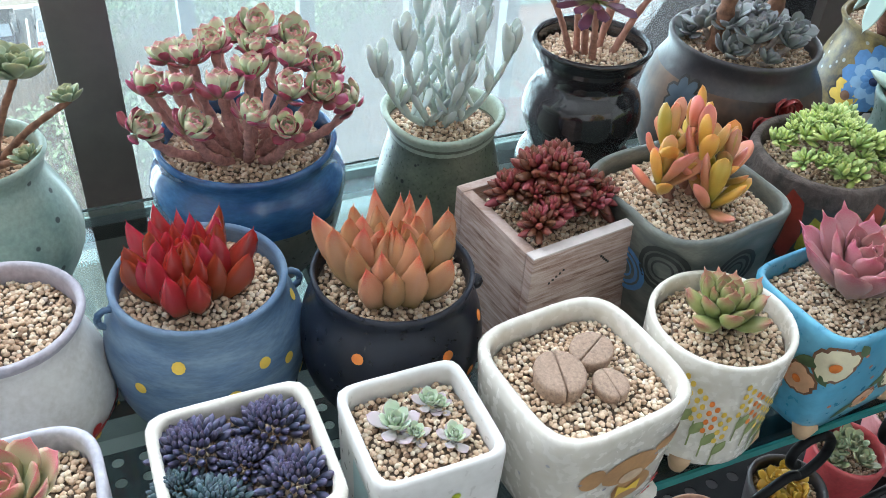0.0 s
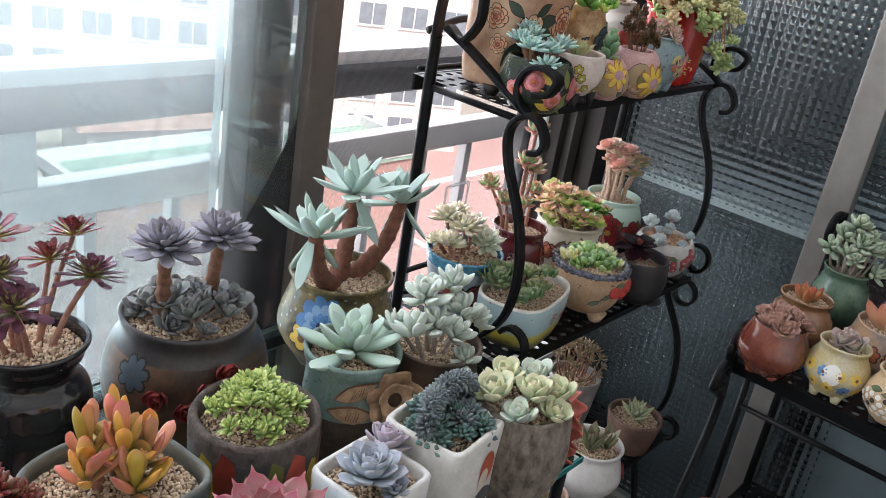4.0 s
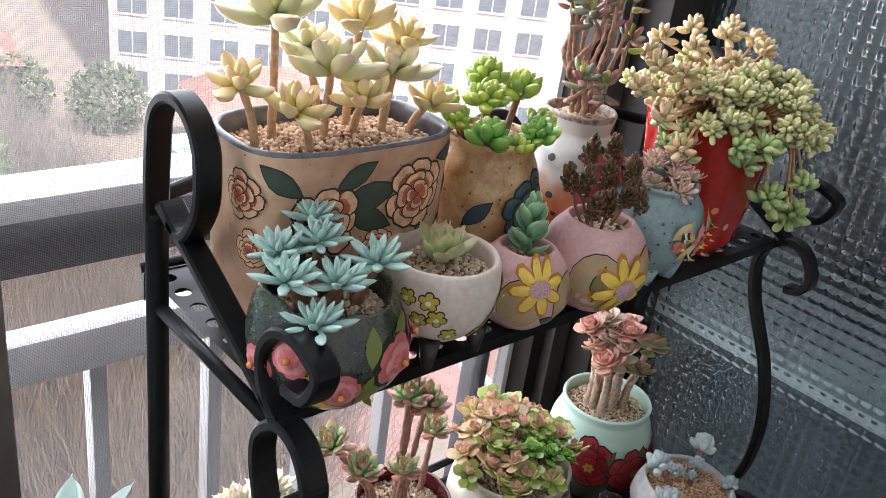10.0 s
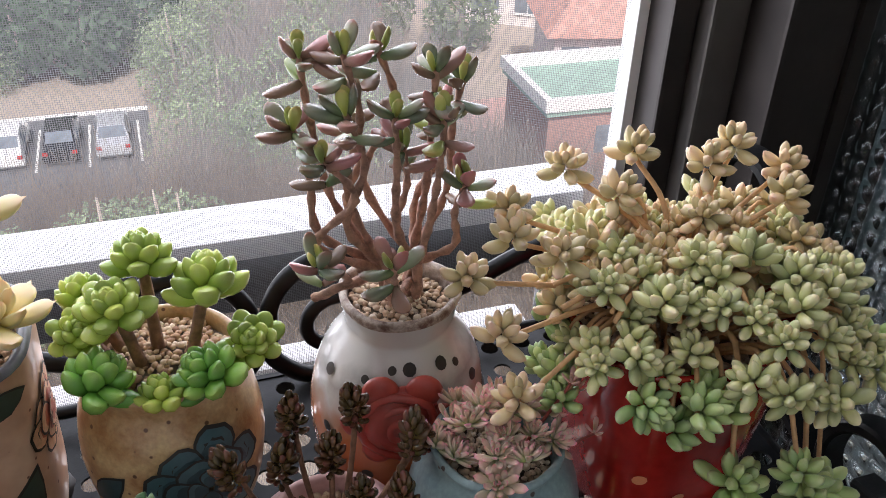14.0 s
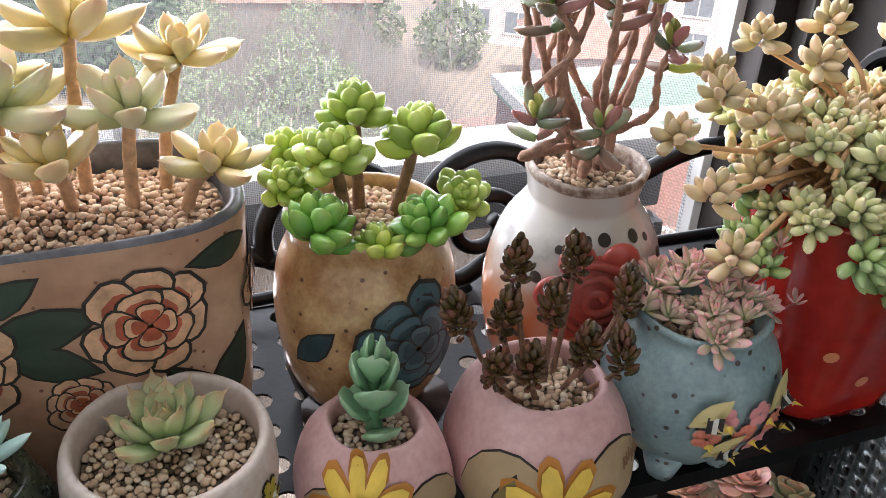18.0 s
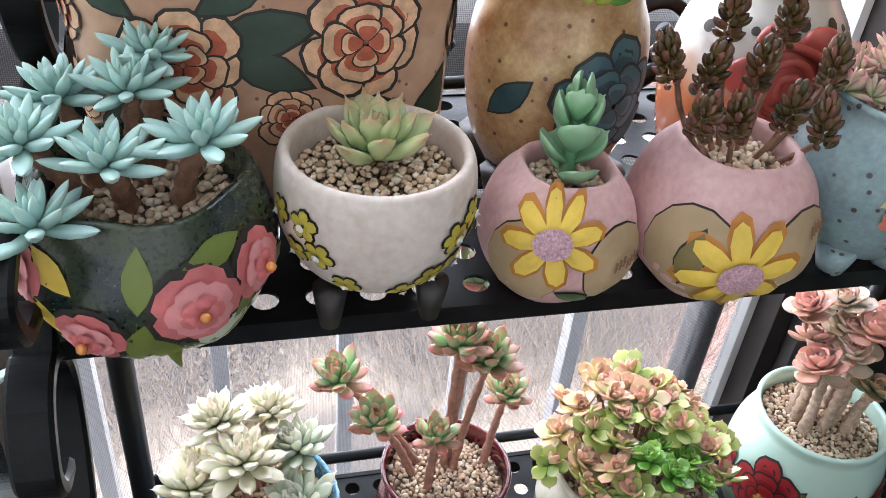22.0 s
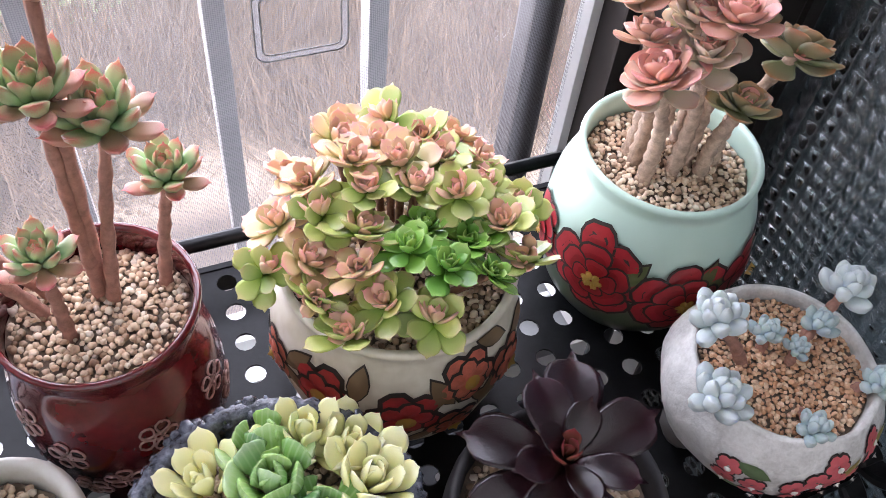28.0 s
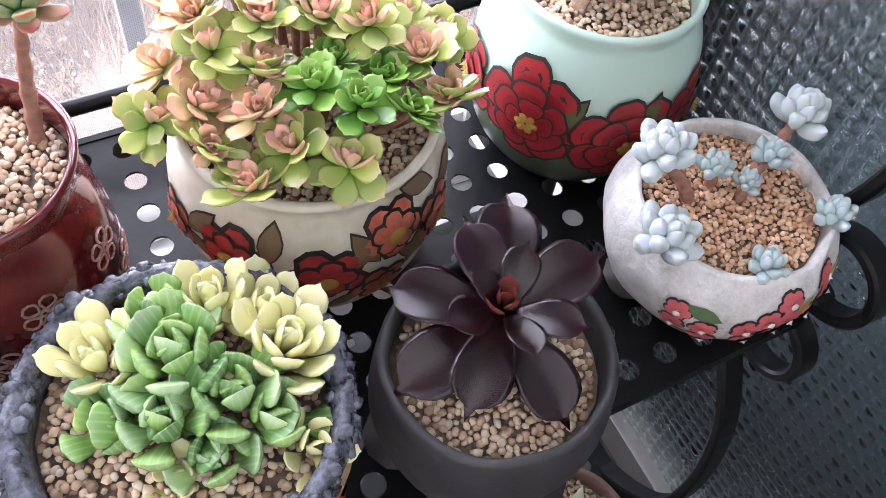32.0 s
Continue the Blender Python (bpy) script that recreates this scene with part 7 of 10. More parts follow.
for k, (th, zz, R) in enumerate(((-0.42, 0.104, 0.022), (-0.4, 0.078, 0.023), (-0.46, 0.055, 0.019))):
    x, y, z = p.at(th, zz, off=0.004)
    ruffle(p.ob, pose(x, y, z, 12 - 10 * k, 0, math.degrees(th) + 80), CORALM, R, 6 + k % 2, 0.008, 0.005, 0.15, spin=k * 0.9)
for th, z in ((-0.55, 0.075), (-0.6, 0.1), (-0.75, 0.06)):
    p.leafdec(th, z, 0.016, 1.0 + th, plain("grey_clay", (0.24, 0.2, 0.17), 0.8, scale=80), BRN_P, 0.0022)
lm = leafmat("pale_lime_rosette", (0.42, 0.5, 0.24), (0.5, 0.58, 0.32), (0.6, 0.52, 0.32), 0.5, 0.15, 0.12)
lm2 = leafmat("blue_green_rosette", (0.36, 0.48, 0.36), (0.42, 0.54, 0.42), (0.5, 0.5, 0.4), 0.5, 0.2, 0.1)
for i, (x, y, h, R) in enumerate(((-0.03, 0.018, 0.018, 0.032), (0.004, 0.03, 0.02, 0.03), (0.034, 0.012, 0.018, 0.029), (0.03, -0.02, 0.014, 0.028), (-0.005, -0.012, 0.024, 0.03), (-0.034, -0.018, 0.012, 0.026), (0.002, -0.036, 0.01, 0.025))):
    rosette(t, (x, y, p.level + h), R, leaf_geo("spoon", 0.95, 0.7, 0.26, 0.5, 0.16, 8, 7, 0.02), (lm, lm, lm2)[i % 3], 17, 5, (-y * 500, x * 500), i * 60, seed=i, e0=86, e1=15)

# ===== iron rack, top shelf =====
Z1 = SHELF1
PEONY = plain("peony_paint", (0.66, 0.4, 0.24), 0.45, vary=0.35, scale=120)
PEONY2 = plain("peony_dark", (0.42, 0.1, 0.05), 0.45, vary=0.35, scale=120)
DGREEN = plain("dark_leaf_paint", (0.035, 0.06, 0.04), 0.4, vary=0.3)
t = potted((1.128, 0.628, Z1 + 0.012), "large salmon planter with painted peonies and cream yellow rosettes", B_)
p = Pot(t, [(0.074, 0), (0.079, 0.03), (0.08, 0.08), (0.0815, 0.124)], ceramic("salmon_clay", (0.42, 0.22, 0.13), (0.62, 0.42, 0.28), 0.45, 12, ((0.2, 0.09, 0.05), 130, 0.08), 0.25), n=3.4, ay=0.60, wall=0.0065, seg=60, rimmat=ceramic("slate_rim", (0.04, 0.04, 0.045), (0.17, 0.17, 0.19), 0.4, 40, coat=0.4), rimh=0.004)
p.feet(plain("black_foot", (0.02, 0.017, 0.015), 0.4), 0.012, 0.012, 4, 0.066, 0.5)
p.gravel(0.0058, 0.006, GRAVEL_TAN)
for th, z, s in ((-1.15, 0.088, 0.026), (-1.98, 0.08, 0.024), (-2.75, 0.095, 0.016), (-1.5, 0.055, 0.014), (-0.2, 0.085, 0.02), (-2.6, 0.06, 0.013)):
    p.peony(th, z, s * 1.05, PEONY, PEONY2, BLACK_LINE, th)
for th, z, s, r in ((-1.62, 0.092, 0.017, 0.2), (-1.6, 0.076, 0.014, -0.4), (-0.75, 0.05, 0.016, 1.1), (-0.95, 0.045, 0.016, -1.0), (-2.3, 0.05, 0.016, 0.9), (-2.35, 0.108, 0.012, 2.5), (-1.75, 0.108, 0.012, 0.5), (-0.75, 0.112, 0.011, 0.1), (-1.22, 0.042, 0.012, 0.3), (-2.0, 0.045, 0.014, -0.6)):
    p.leafdec(th, z, s * 1.3, r, DGREEN, BLACK_LINE)
lm = leafmat("cream_gold", (0.74, 0.56, 0.16), (0.88, 0.73, 0.36), (0.86, 0.56, 0.32), 0.34, 0.0, 0.12, 0.25)
lm2 = leafmat("cream_green", (0.52, 0.58, 0.2), (0.76, 0.75, 0.44), (0.84, 0.6, 0.4), 0.34, 0.04, 0.12, 0.25)
CG = leaf_geo("spoon", 1.0, 0.5, 0.32, 0.36, 0.14, 8, 8, 0.09)
for i, (x0, y0, x1, y1, h, R) in enumerate(((-0.04, 0.015, -0.043, 0.012, 0.086, 0.036), (-0.062, -0.005, -0.076, -0.005, 0.05, 0.024), (-0.03, -0.018, -0.046, -0.022, 0.036, 0.026), (-0.01, 0.0, -0.008, -0.002, 0.055, 0.032), (0.018, 0.015, 0.022, 0.012, 0.08, 0.029), (0.013, 0.0, 0.010, -0.016, 0.036, 0.026), (0.036, -0.002, 0.04, -0.006, 0.05, 0.029), (0.05, 0.014, 0.062, 0.012, 0.066, 0.025), (0.056, -0.006, 0.071, -0.014, 0.028, 0.024), (0.0, 0.02, -0.012, 0.025, 0.06, 0.027))):
    stem(t, [(x0, y0, p.level - 0.004), ((x0 * 2 + x1) / 3, (y0 * 2 + y1) / 3, p.level + h * 0.5), (x1, y1, p.level + h)], 0.003, 0.0026, plain("peach_stem", (0.5, 0.3, 0.17), 0.6, scale=200, vary=0.35, rel=0.5), 0.06, 8, 6)
    rosette(t, (x1, y1, p.level + h - 0.004), R * 1.06, CG, lm if i % 3 else lm2, 12, 3, (-(y1 - y0) * 700 + 6, (x1 - x0) * 700), i * 50, seed=i, e0=82, e1=-6, s0=0.4, rise=0.15, pw=0.75)

t = potted((1.262, 0.614, Z1 + 0.02), "mottled ochre pot on dark feet with bright green plump rosettes", B_)
p = Pot(t, [(0.028, 0), (0.038, 0.02), (0.043, 0.05), (0.041, 0.075), (0.0355, 0.09), (0.037, 0.1)], ceramic("ochre_mottle", (0.3, 0.13, 0.04), (0.58, 0.4, 0.2), 0.32, 55, ((0.12, 0.05, 0.02), 120, 0.1), 0.5), wall=0.004, depth=0.006)
p.feet(MATS["black_foot"], 0.02, 0.013, 4, 0.03)
p.gravel(0.0056, 0.004, GRAVEL_TAN)
TEALD = plain("teal_dark_paint", (0.03, 0.07, 0.08), 0.35, vary=0.4)
p.peony(-1.3, 0.052, 0.03, plain("teal_mid_paint", (0.06, 0.13, 0.15), 0.35, vary=0.3), TEALD, BLACK_LINE, 0.3)
p.leafdec(-2.4, 0.05, 0.014, 0.8, TEALD, BLACK_LINE)
lm = leafmat("spring_green", (0.28, 0.4, 0.05), (0.36, 0.5, 0.08), (0.48, 0.56, 0.14), 0.3, 0, 0.18, 0.25)
lm2 = leafmat("deep_spring_green", (0.1, 0.28, 0.04), (0.16, 0.4, 0.06), (0.3, 0.48, 0.1), 0.3, 0, 0.18)
SG = leaf_geo("bean", 0.94, 0.68, 0.5, 0.35, 0.0, 8, 7)
for i, (x, y, h, R) in enumerate(((-0.002, 0.012, 0.056, 0.021), (-0.016, -0.006, 0.042, 0.022), (0.024, -0.002, 0.044, 0.024), (-0.034, 0.006, 0.022, 0.017), (-0.028, -0.026, 0.014, 0.023), (-0.002, -0.032, 0.004, 0.016), (0.02, -0.03, 0.012, 0.021), (0.04, -0.012, 0.014, 0.019), (-0.03, 0.022, 0.03, 0.018))):
    stem(t, [(x * 0.5, y * 0.5, p.level - 0.003), (x, y, p.level + h)], 0.003, 0.0025, BARK, 0.05)
    rosette(t, (x, y, p.level + h * 0.82), R * 0.84, SG, lm2 if i in (4, 6) else lm, 22, 6, (-y * 900, x * 900), i * 40, seed=i, e0=88, e1=-8, s0=0.5, rise=0.45, r0=0.12)

t = potted((1.379, 0.625, Z1), "white and orange vase with clay rose and branching jade plant", B_)
m_, t_, b_ = nodes("white_orange_glaze")
_co = nd(t_, "TexCoord").outputs["Object"]
_sz = nd(t_, "SeparateXYZ", {0: _co}).outputs["Z"]
_ns = nd(t_, "TexNoise", {"Vector": _co, "Scale": 35.0, "Detail": 5.0}).outputs["Fac"]
_h = nd(t_, "Math", {0: _ns, 1: 0.05, 2: _sz}, operation="MULTIPLY_ADD").outputs[0]
t_.links.new(ramp(t_, nd(t_, "MapRange", {"Value": _h, "From Min": 0.012, "From Max": 0.13}).outputs[0], [(0.2, (0.34, 0.08, 0.03)), (0.58, (0.48, 0.17, 0.07)), (0.72, (0.46, 0.32, 0.24)), (0.8, (0.5, 0.48, 0.45)), (0.89, (0.34, 0.33, 0.31)), (0.97, (0.54, 0.52, 0.49))]), b_.inputs["Base Color"])
b_.inputs["Roughness"].default_value = 0.25
b_.inputs["Coat Weight"].default_value = 0.4
bump(t_, b_, _ns, 0.3, 0.002)
p = Pot(t, [(0.034, 0), (0.044, 0.025), (0.047, 0.055), (0.042, 0.085), (0.0295, 0.105), (0.0285, 0.112), (0.0315, 0.124)], m_, wall=0.0045, rimmat=ceramic("speckled_brown_rim", (0.12, 0.06, 0.04), (0.5, 0.42, 0.35), 0.6, 150, coat=0, rel=0.9), rimh=0.006, wave=(0.03, 3), depth=0.007, dent=0.03)
p.gravel(0.0054, 0.004)
p.dots([(-2.5, 0.08), (-1.95, 0.088), (-0.75, 0.085), (-0.45, 0.07), (-2.2, 0.04), (-0.6, 0.03), (-1.7, 0.1), (-2.15, 0.07), (-1.2, 0.099), (-2.75, 0.06), (-2.9, 0.09)], 0.0034, BLACK_LINE)
p.dots([(-2.3, 0.095), (-0.95, 0.096), (-2.62, 0.045), (-1.95, 0.1)], 0.0022, BLACK_LINE)
ROSER = plain("red_clay_rose", (0.36, 0.05, 0.035), 0.4, vary=0.3, coat=0.3)
x, y, z = p.at(-1.82, 0.076)
turn_ = [(0.0025 + 0.0205 * (j / 52) * (1 + 0.05 * math.cos(j * 1.7)), j * 0.36) for j in range(53)]
put("clay_petal", Geo().tube([(r * math.cos(a), -0.006 * (1 - r / 0.024), r * math.sin(a)) for r, a in turn_], 0.0024, 6).mesh("clay_petal", ROSER), p.ob, m=pose(x * 1.03, y * 1.03, z, 0, 0, -14))
for k in range(6):
    a = TAU * k / 6
    put("clay_petal", Geo().ball((0.021 * math.cos(a), 0.001, 0.021 * math.sin(a)), (0.0095, 0.0045, 0.0095), 10, 7).mesh("clay_petal", ROSER), p.ob, m=pose(x * 1.0, y * 1.0, z, 0, 0, -14))
put("clay_disc", Geo().ball((x * 0.96, y * 0.96, z), (0.02, 0.008, 0.02), 14, 8).mesh("clay_disc", ROSER), p.ob)
lm = leafmat("jade_bronze", (0.2, 0.3, 0.12), (0.26, 0.3, 0.19), (0.32, 0.15, 0.1), 0.3, 0.04, 0.35)
lm3 = leafmat("jade_purple", (0.24, 0.15, 0.09), (0.34, 0.18, 0.13), (0.38, 0.16, 0.11), 0.3, 0.06, 0.35)
lm2 = leafmat("jade_bright", (0.3, 0.4, 0.06), (0.34, 0.42, 0.1), (0.46, 0.38, 0.12), 0.35, 0, 0.25)
JD = leaf_geo("spoon", 0.95, 0.5, 0.3, 0.3, 0.06, 8, 7)
lf, lf2, lf3 = [mesh_from("leaf", *JD[:2], q, True, JD[2]) for q in (lm, lm2, lm3)]
JBARK = plain("jade_bark", (0.36, 0.2, 0.14), 0.85, scale=200, vary=0.5, rel=0.8, dist=0.002)
rng = random.Random(21)
tips = [(-0.044, 0.0, 0.134), (-0.028, -0.012, 0.138), (-0.008, 0.006, 0.132), (0.014, -0.008, 0.126), (0.014, -0.02, 0.108), (-0.03, -0.022, 0.116), (-0.05, -0.008, 0.106), (0.0, -0.006, 0.09), (0.028, -0.014, 0.072), (-0.046, -0.03, 0.05), (-0.04, -0.022, 0.096), (-0.008, -0.02, 0.112), (0.024, 0.012, 0.098), (-0.022, 0.012, 0.102), (-0.01, -0.026, 0.04), (0.03, 0.002, 0.116)]
for i, (x, y, h) in enumerate(tips):
    bx = -0.008 if x < -0.015 else 0.008
    s = rng.uniform(-0.008, 0.008)
    by = (0.005, -0.006, 0.0)[i % 3]
    pts = [(bx * 0.8, by, p.level - 0.004), (bx * 0.9 + s * 0.3, by, p.level + min(0.02, h * 0.3)), (x * 0.9 - s * 1.2, y * 0.8 + s, p.level + h * 0.5), (x * 0.8 + s, y, p.level + h * 0.78), (x, y, p.level + h)]
    stem(t, pts, 0.0025, 0.0015, JBARK, 0.24, 7, 5, "branch")
    for k in range(9):
        el = (74, 64, 46, 38, 18, 10, 4, -8, 0)[k] + rng.uniform(-12, 12)
        d = 0.0 if k < 4 else 0.003 if k < 7 else 0.011
        me = lf2 if k < 2 or (k == 8 and i % 4 == 0) else (lf, lf3)[(i + k // 2) % 2]
        put("leaf", me, t, m=pose(x * (1 - d * 3), y, p.level + h - d, rng.uniform(-12, 12), rng.uniform(-12, 12), k * 180 + (k // 2) * 90 + i * 33 + rng.uniform(-14, 14)) @ pose(0, 0.001, 0, el) @ Matrix.Scale((0.0105 if k < 2 else 0.0138 if k < 4 else 0.0162) * rng.uniform(0.85, 1.2), 4))

t = potted((1.508, 0.575, Z1), "glossy red pot with a trailing pale green sedum", B_)
p = Pot(t, [(0.036, 0), (0.04, 0.012), (0.046, 0.06), (0.053, 0.118), (0.056, 0.124)], ceramic("red_glaze", (0.34, 0.013, 0.01), (0.46, 0.024, 0.016), 0.15, 16, coat=0.7), n=3.6, wall=0.004, seg=52)
p.gravel(0.006, 0.004)
p.dots([(-1.7, 0.03), (-2.2, 0.05)], 0.004, plain("orange_spot", (0.7, 0.25, 0.12), 0.3))
lm = leafmat("trail_green", (0.44, 0.5, 0.22), (0.62, 0.63, 0.3), (0.72, 0.64, 0.38), 0.42, 0.02, 0.22, 0.2)
lm2 = leafmat("trail_gold", (0.6, 0.48, 0.26), (0.74, 0.6, 0.33), (0.72, 0.5, 0.32), 0.42, 0.02, 0.22, 0.2)
lm3 = leafmat("trail_fresh", (0.3, 0.44, 0.16), (0.42, 0.57, 0.22), (0.56, 0.63, 0.32), 0.42, 0.02, 0.18, 0.2)
STEM_PEACH = plain("peach_runner", (0.62, 0.36, 0.17), 0.6, vary=0.25, scale=150)
tuA, tuB, tuC = [[tufts("rosette", q, n, BEAN, s + k, e0=80, e1=-15, s0=0.62, rise=0.55, r0=0.16) for k in range(2)] for q, n, s in ((lm, 15, 0), (lm2, 13, 5), (lm3, 17, 9))]
rng = random.Random(31)
for i in range(118):
    a = i * GOLD
    q = math.sqrt((i + 0.5) / 118)
    out = 0.088 * q * (1.15 if math.cos(a - 0.2) > -0.3 else 0.85)
    x, y = out * math.cos(a), out * 0.85 * math.sin(a) - 0.008
    z = p.top + 0.026 * (1 - q * q) + 0.008 + rng.uniform(-0.008, 0.012)
    if q > 0.7 and y < 0.02:
        z -= (q - 0.7) * rng.uniform(0.05, 0.22)
    kind_ = tuC if z < p.top - 0.006 else tuB if y > -0.025 and rng.random() < 0.6 else tuA
    if i % 3 == 0 or q > 0.8:
        stem(t, [(x * 0.3, y * 0.3, p.level), (x * 0.7, y * 0.7, max(z, p.top) + 0.008), (x, y, z)], 0.0014, 0.0012, STEM_PEACH, 0.0, 6, 4, "runner")
    put("rosette", kind_[i % 2], t, m=pose(x, y, z, -q * 45 * math.sin(a) + rng.uniform(-25, 25), q * 45 * math.cos(a) + rng.uniform(-25, 25), i * 50) @ Matrix.Scale(rng.uniform(0.0102, 0.0142), 4), kind="stuff")
for i, (x, y, z) in enumerate(((-0.1, -0.012, 0.132), (-0.108, 0.012, 0.15), (-0.082, 0.03, 0.172), (-0.045, 0.045, 0.182), (-0.012, 0.038, 0.19), (-0.098, -0.034, 0.112), (0.02, 0.022, 0.186), (-0.066, 0.0, 0.162), (0.052, 0.0, 0.176), (0.045, -0.075, 0.045), (0.0, -0.07, 0.065), (0.07, -0.06, 0.03), (-0.086, 0.012, 0.168), (-0.03, 0.02, 0.178), (0.04, 0.03, 0.19), (0.065, 0.02, 0.18))):
    side = 0.35 if z > 0.1 else 0.7
    stem(t, [(x * 0.25, y * 0.25, p.level), (x * side, y * side, max(z - 0.022, p.top + 0.012)), (x, y, z)], 0.0016, 0.0013, STEM_PEACH, 0.0, 6, 6, "runner")
    put("rosette", (tuB if z > 0.1 else tuC)[i % 2], t, m=pose(x, y, z, rng.uniform(-25, 25), rng.uniform(-25, 25), i * 50) @ Matrix.Scale(0.0135 if z > 0.1 else 0.0175, 4), kind="stuff")
for i in range(22):
    a, r = rng.uniform(1.2, 4.6), rng.uniform(0.03, 0.085)
    x, y = r * math.cos(a), r * 0.8 * math.sin(a)
    z = p.top + 0.03 - r * 0.12
    stem(t, [(x * 0.1 + 0.03, y * 0.2, z - 0.004), (x * 0.6, y * 0.6, z + rng.uniform(0.0, 0.01)), (x, y, z)], 0.0015, 0.0013, STEM_PEACH, 0.0, 6, 4, "runner")

t = potted((1.075, 0.545, Z1), "dark green painted bowl with pink roses and aqua stars", B_)
p = Pot(t, [(0.032, 0), (0.044, 0.014), (0.05, 0.035), (0.046, 0.055), (0.041, 0.066)], ceramic("dark_floral", (0.008, 0.02, 0.022), (0.04, 0.05, 0.02), 0.28, 60, coat=0.4), wall=0.005, wave=(0.05, 5), dent=0.04)
p.gravel(0.0058, 0.003)
ROSEP = plain("rose_pink_paint", (0.6, 0.16, 0.16), 0.4, vary=0.3)
for th, z, s in ((-1.2, 0.036, 0.017), (-2.0, 0.024, 0.013), (-0.6, 0.04, 0.014), (-2.6, 0.045, 0.014), (-3.1, 0.03, 0.012)):
    for k in range(3):
        p.flower(th, z, s * (1 - 0.27 * k), ROSEP if k % 2 == 0 else PINK_P, None, BLACK_LINE if k == 0 else None, 5, k * 0.6, 0.95, 1, 0.0012 + 0.0013 * k)
    x, y, zz = p.at(th, z, off=0.006)
    put("gem", Geo().ball((x, y, zz), 0.0022).mesh("gem", plain("gem", (0.7, 0.25, 0.05), 0.05, coat=1)), p.ob)
for th, z in ((-1.6, 0.05), (-0.9, 0.015), (-1.65, 0.02), (-2.3, 0.05), (-0.2, 0.03), (-2.35, 0.03), (-1.0, 0.055), (-2.9, 0.05), (-1.45, 0.012), (-0.75, 0.028), (-2.2, 0.012)):
    p.leafdec(th, z, 0.013, th * 3, YEL_P if th < -2 else plain("moss_paint", (0.16, 0.2, 0.04), 0.4))
p.decal("white_patch", -0.95, 0.018, E_(0, 0, 0.012, 0.008), plain("pale_green_patch", (0.55, 0.6, 0.48), 0.4))
lm = leafmat("aqua_star", (0.22, 0.42, 0.36), (0.33, 0.54, 0.48), (0.45, 0.6, 0.55), 0.6, 0.2, 0.08)
AQ = leaf_geo("lance", 1, 0.36, 0.2, 0.15, 0.1, 8, 7, 0.03)
stalked(t, p, [(-0.014, 0.004, -0.027, 0.018, 0.034, 0.023), (-0.018, -0.004, -0.037, -0.008, 0.03, 0.023), (-0.004, -0.008, -0.009, -0.018, 0.026, 0.023), (0.0, 0.006, -0.002, 0.014, 0.038, 0.022), (0.012, -0.006, 0.024, -0.012, 0.03, 0.025), (-0.016, -0.016, -0.032, -0.033, 0.012, 0.023), (0.004, 0.014, 0.006, 0.032, 0.044, 0.021)], AQ, lm, BARK, 24, 5, r=0.0042, knots=0.15, e0=86, e1=0, s0=0.4)

t = potted((1.165, 0.546, Z1 + 0.014), "cream bowl with yellow flowers and a green echeveria", B_)
p = Pot(t, [(0.022, 0), (0.034, 0.012), (0.041, 0.032), (0.0405, 0.05), (0.039, 0.056)], ceramic("cream_pink_clay", (0.62, 0.5, 0.43), (0.7, 0.62, 0.55), 0.5, 30, coat=0.15), wall=0.0045)
p.feet(MATS["black_foot"], 0.016, 0.006, 4, 0.03)
p.gravel(0.0056, 0.003)
for th, z, s in ((-0.9, 0.034, 0.0085), (-0.62, 0.04, 0.008), (-0.78, 0.018, 0.008), (-1.1, 0.016, 0.008), (-2.45, 0.04, 0.008), (-2.3, 0.028, 0.008), (-2.6, 0.025, 0.007), (-2.05, 0.014, 0.007), (-1.4, 0.01, 0.007), (-0.4, 0.028, 0.008), (-2.8, 0.04, 0.007)):
    p.flower(th, z, s * 0.8, plain("olive_yellow_paint", (0.5, 0.42, 0.06), 0.5), WHT_P, BLACK_LINE, 5, th * 5, 0.66)
lm = leafmat("apple_echeveria", (0.34, 0.5, 0.2), (0.4, 0.52, 0.26), (0.44, 0.3, 0.16), 0.4)
rosette(t, (-0.001, 0.002, p.level + 0.008), 0.027, leaf_geo("spoon", 1, 0.46, 0.22, 0.3, 0.2, 8, 7, 0.14), lm, 24, 6, e0=86, e1=24, seed=11, s0=0.5)

PINKCLAY = ceramic("dusty_pink", (0.58, 0.33, 0.31), (0.66, 0.42, 0.4), 0.6, 30, coat=0.05)
TANDISC = plain("tan_disc", (0.42, 0.3, 0.17), 0.6, vary=0.15)
SCRIPT = plain("brown_script", (0.25, 0.13, 0.07), 0.6)


def pink_pot(at, body, opening, H, label):
    t = potted(at, label, B_)
    p = Pot(t, [(body * 0.62, 0), (body * 0.95, H * 0.25), (body * 1.0, H * 0.5), (body * 0.86, H * 0.82), (opening, H)], PINKCLAY, n=2.5, wall=0.004, depth=0.008)
    p.gravel(0.0054, 0.003)
    for th in (-1.05, -2.35):
        p.decal("tan_disc", th, H * 0.46, E_(0, 0, body * 0.56, body * 0.6), BLACK_LINE, 0.0005)
        p.decal("tan_disc", th, H * 0.46, E_(0, 0, body * 0.54, body * 0.58), TANDISC, 0.0009)
    return t, p


def daisy(p, th, z, s):
    p.flower(th, z, s, YEL_P, None, plain("orange_line", (0.5, 0.2, 0.03), 0.5), 8, 0.2, 0.33, 1, 0.0022)
    p.dots([(th, z)], s * 0.38, plain("lilac_centre", (0.5, 0.3, 0.34), 0.6, vary=0.5, scale=900), "flower_centre", 0.0045)


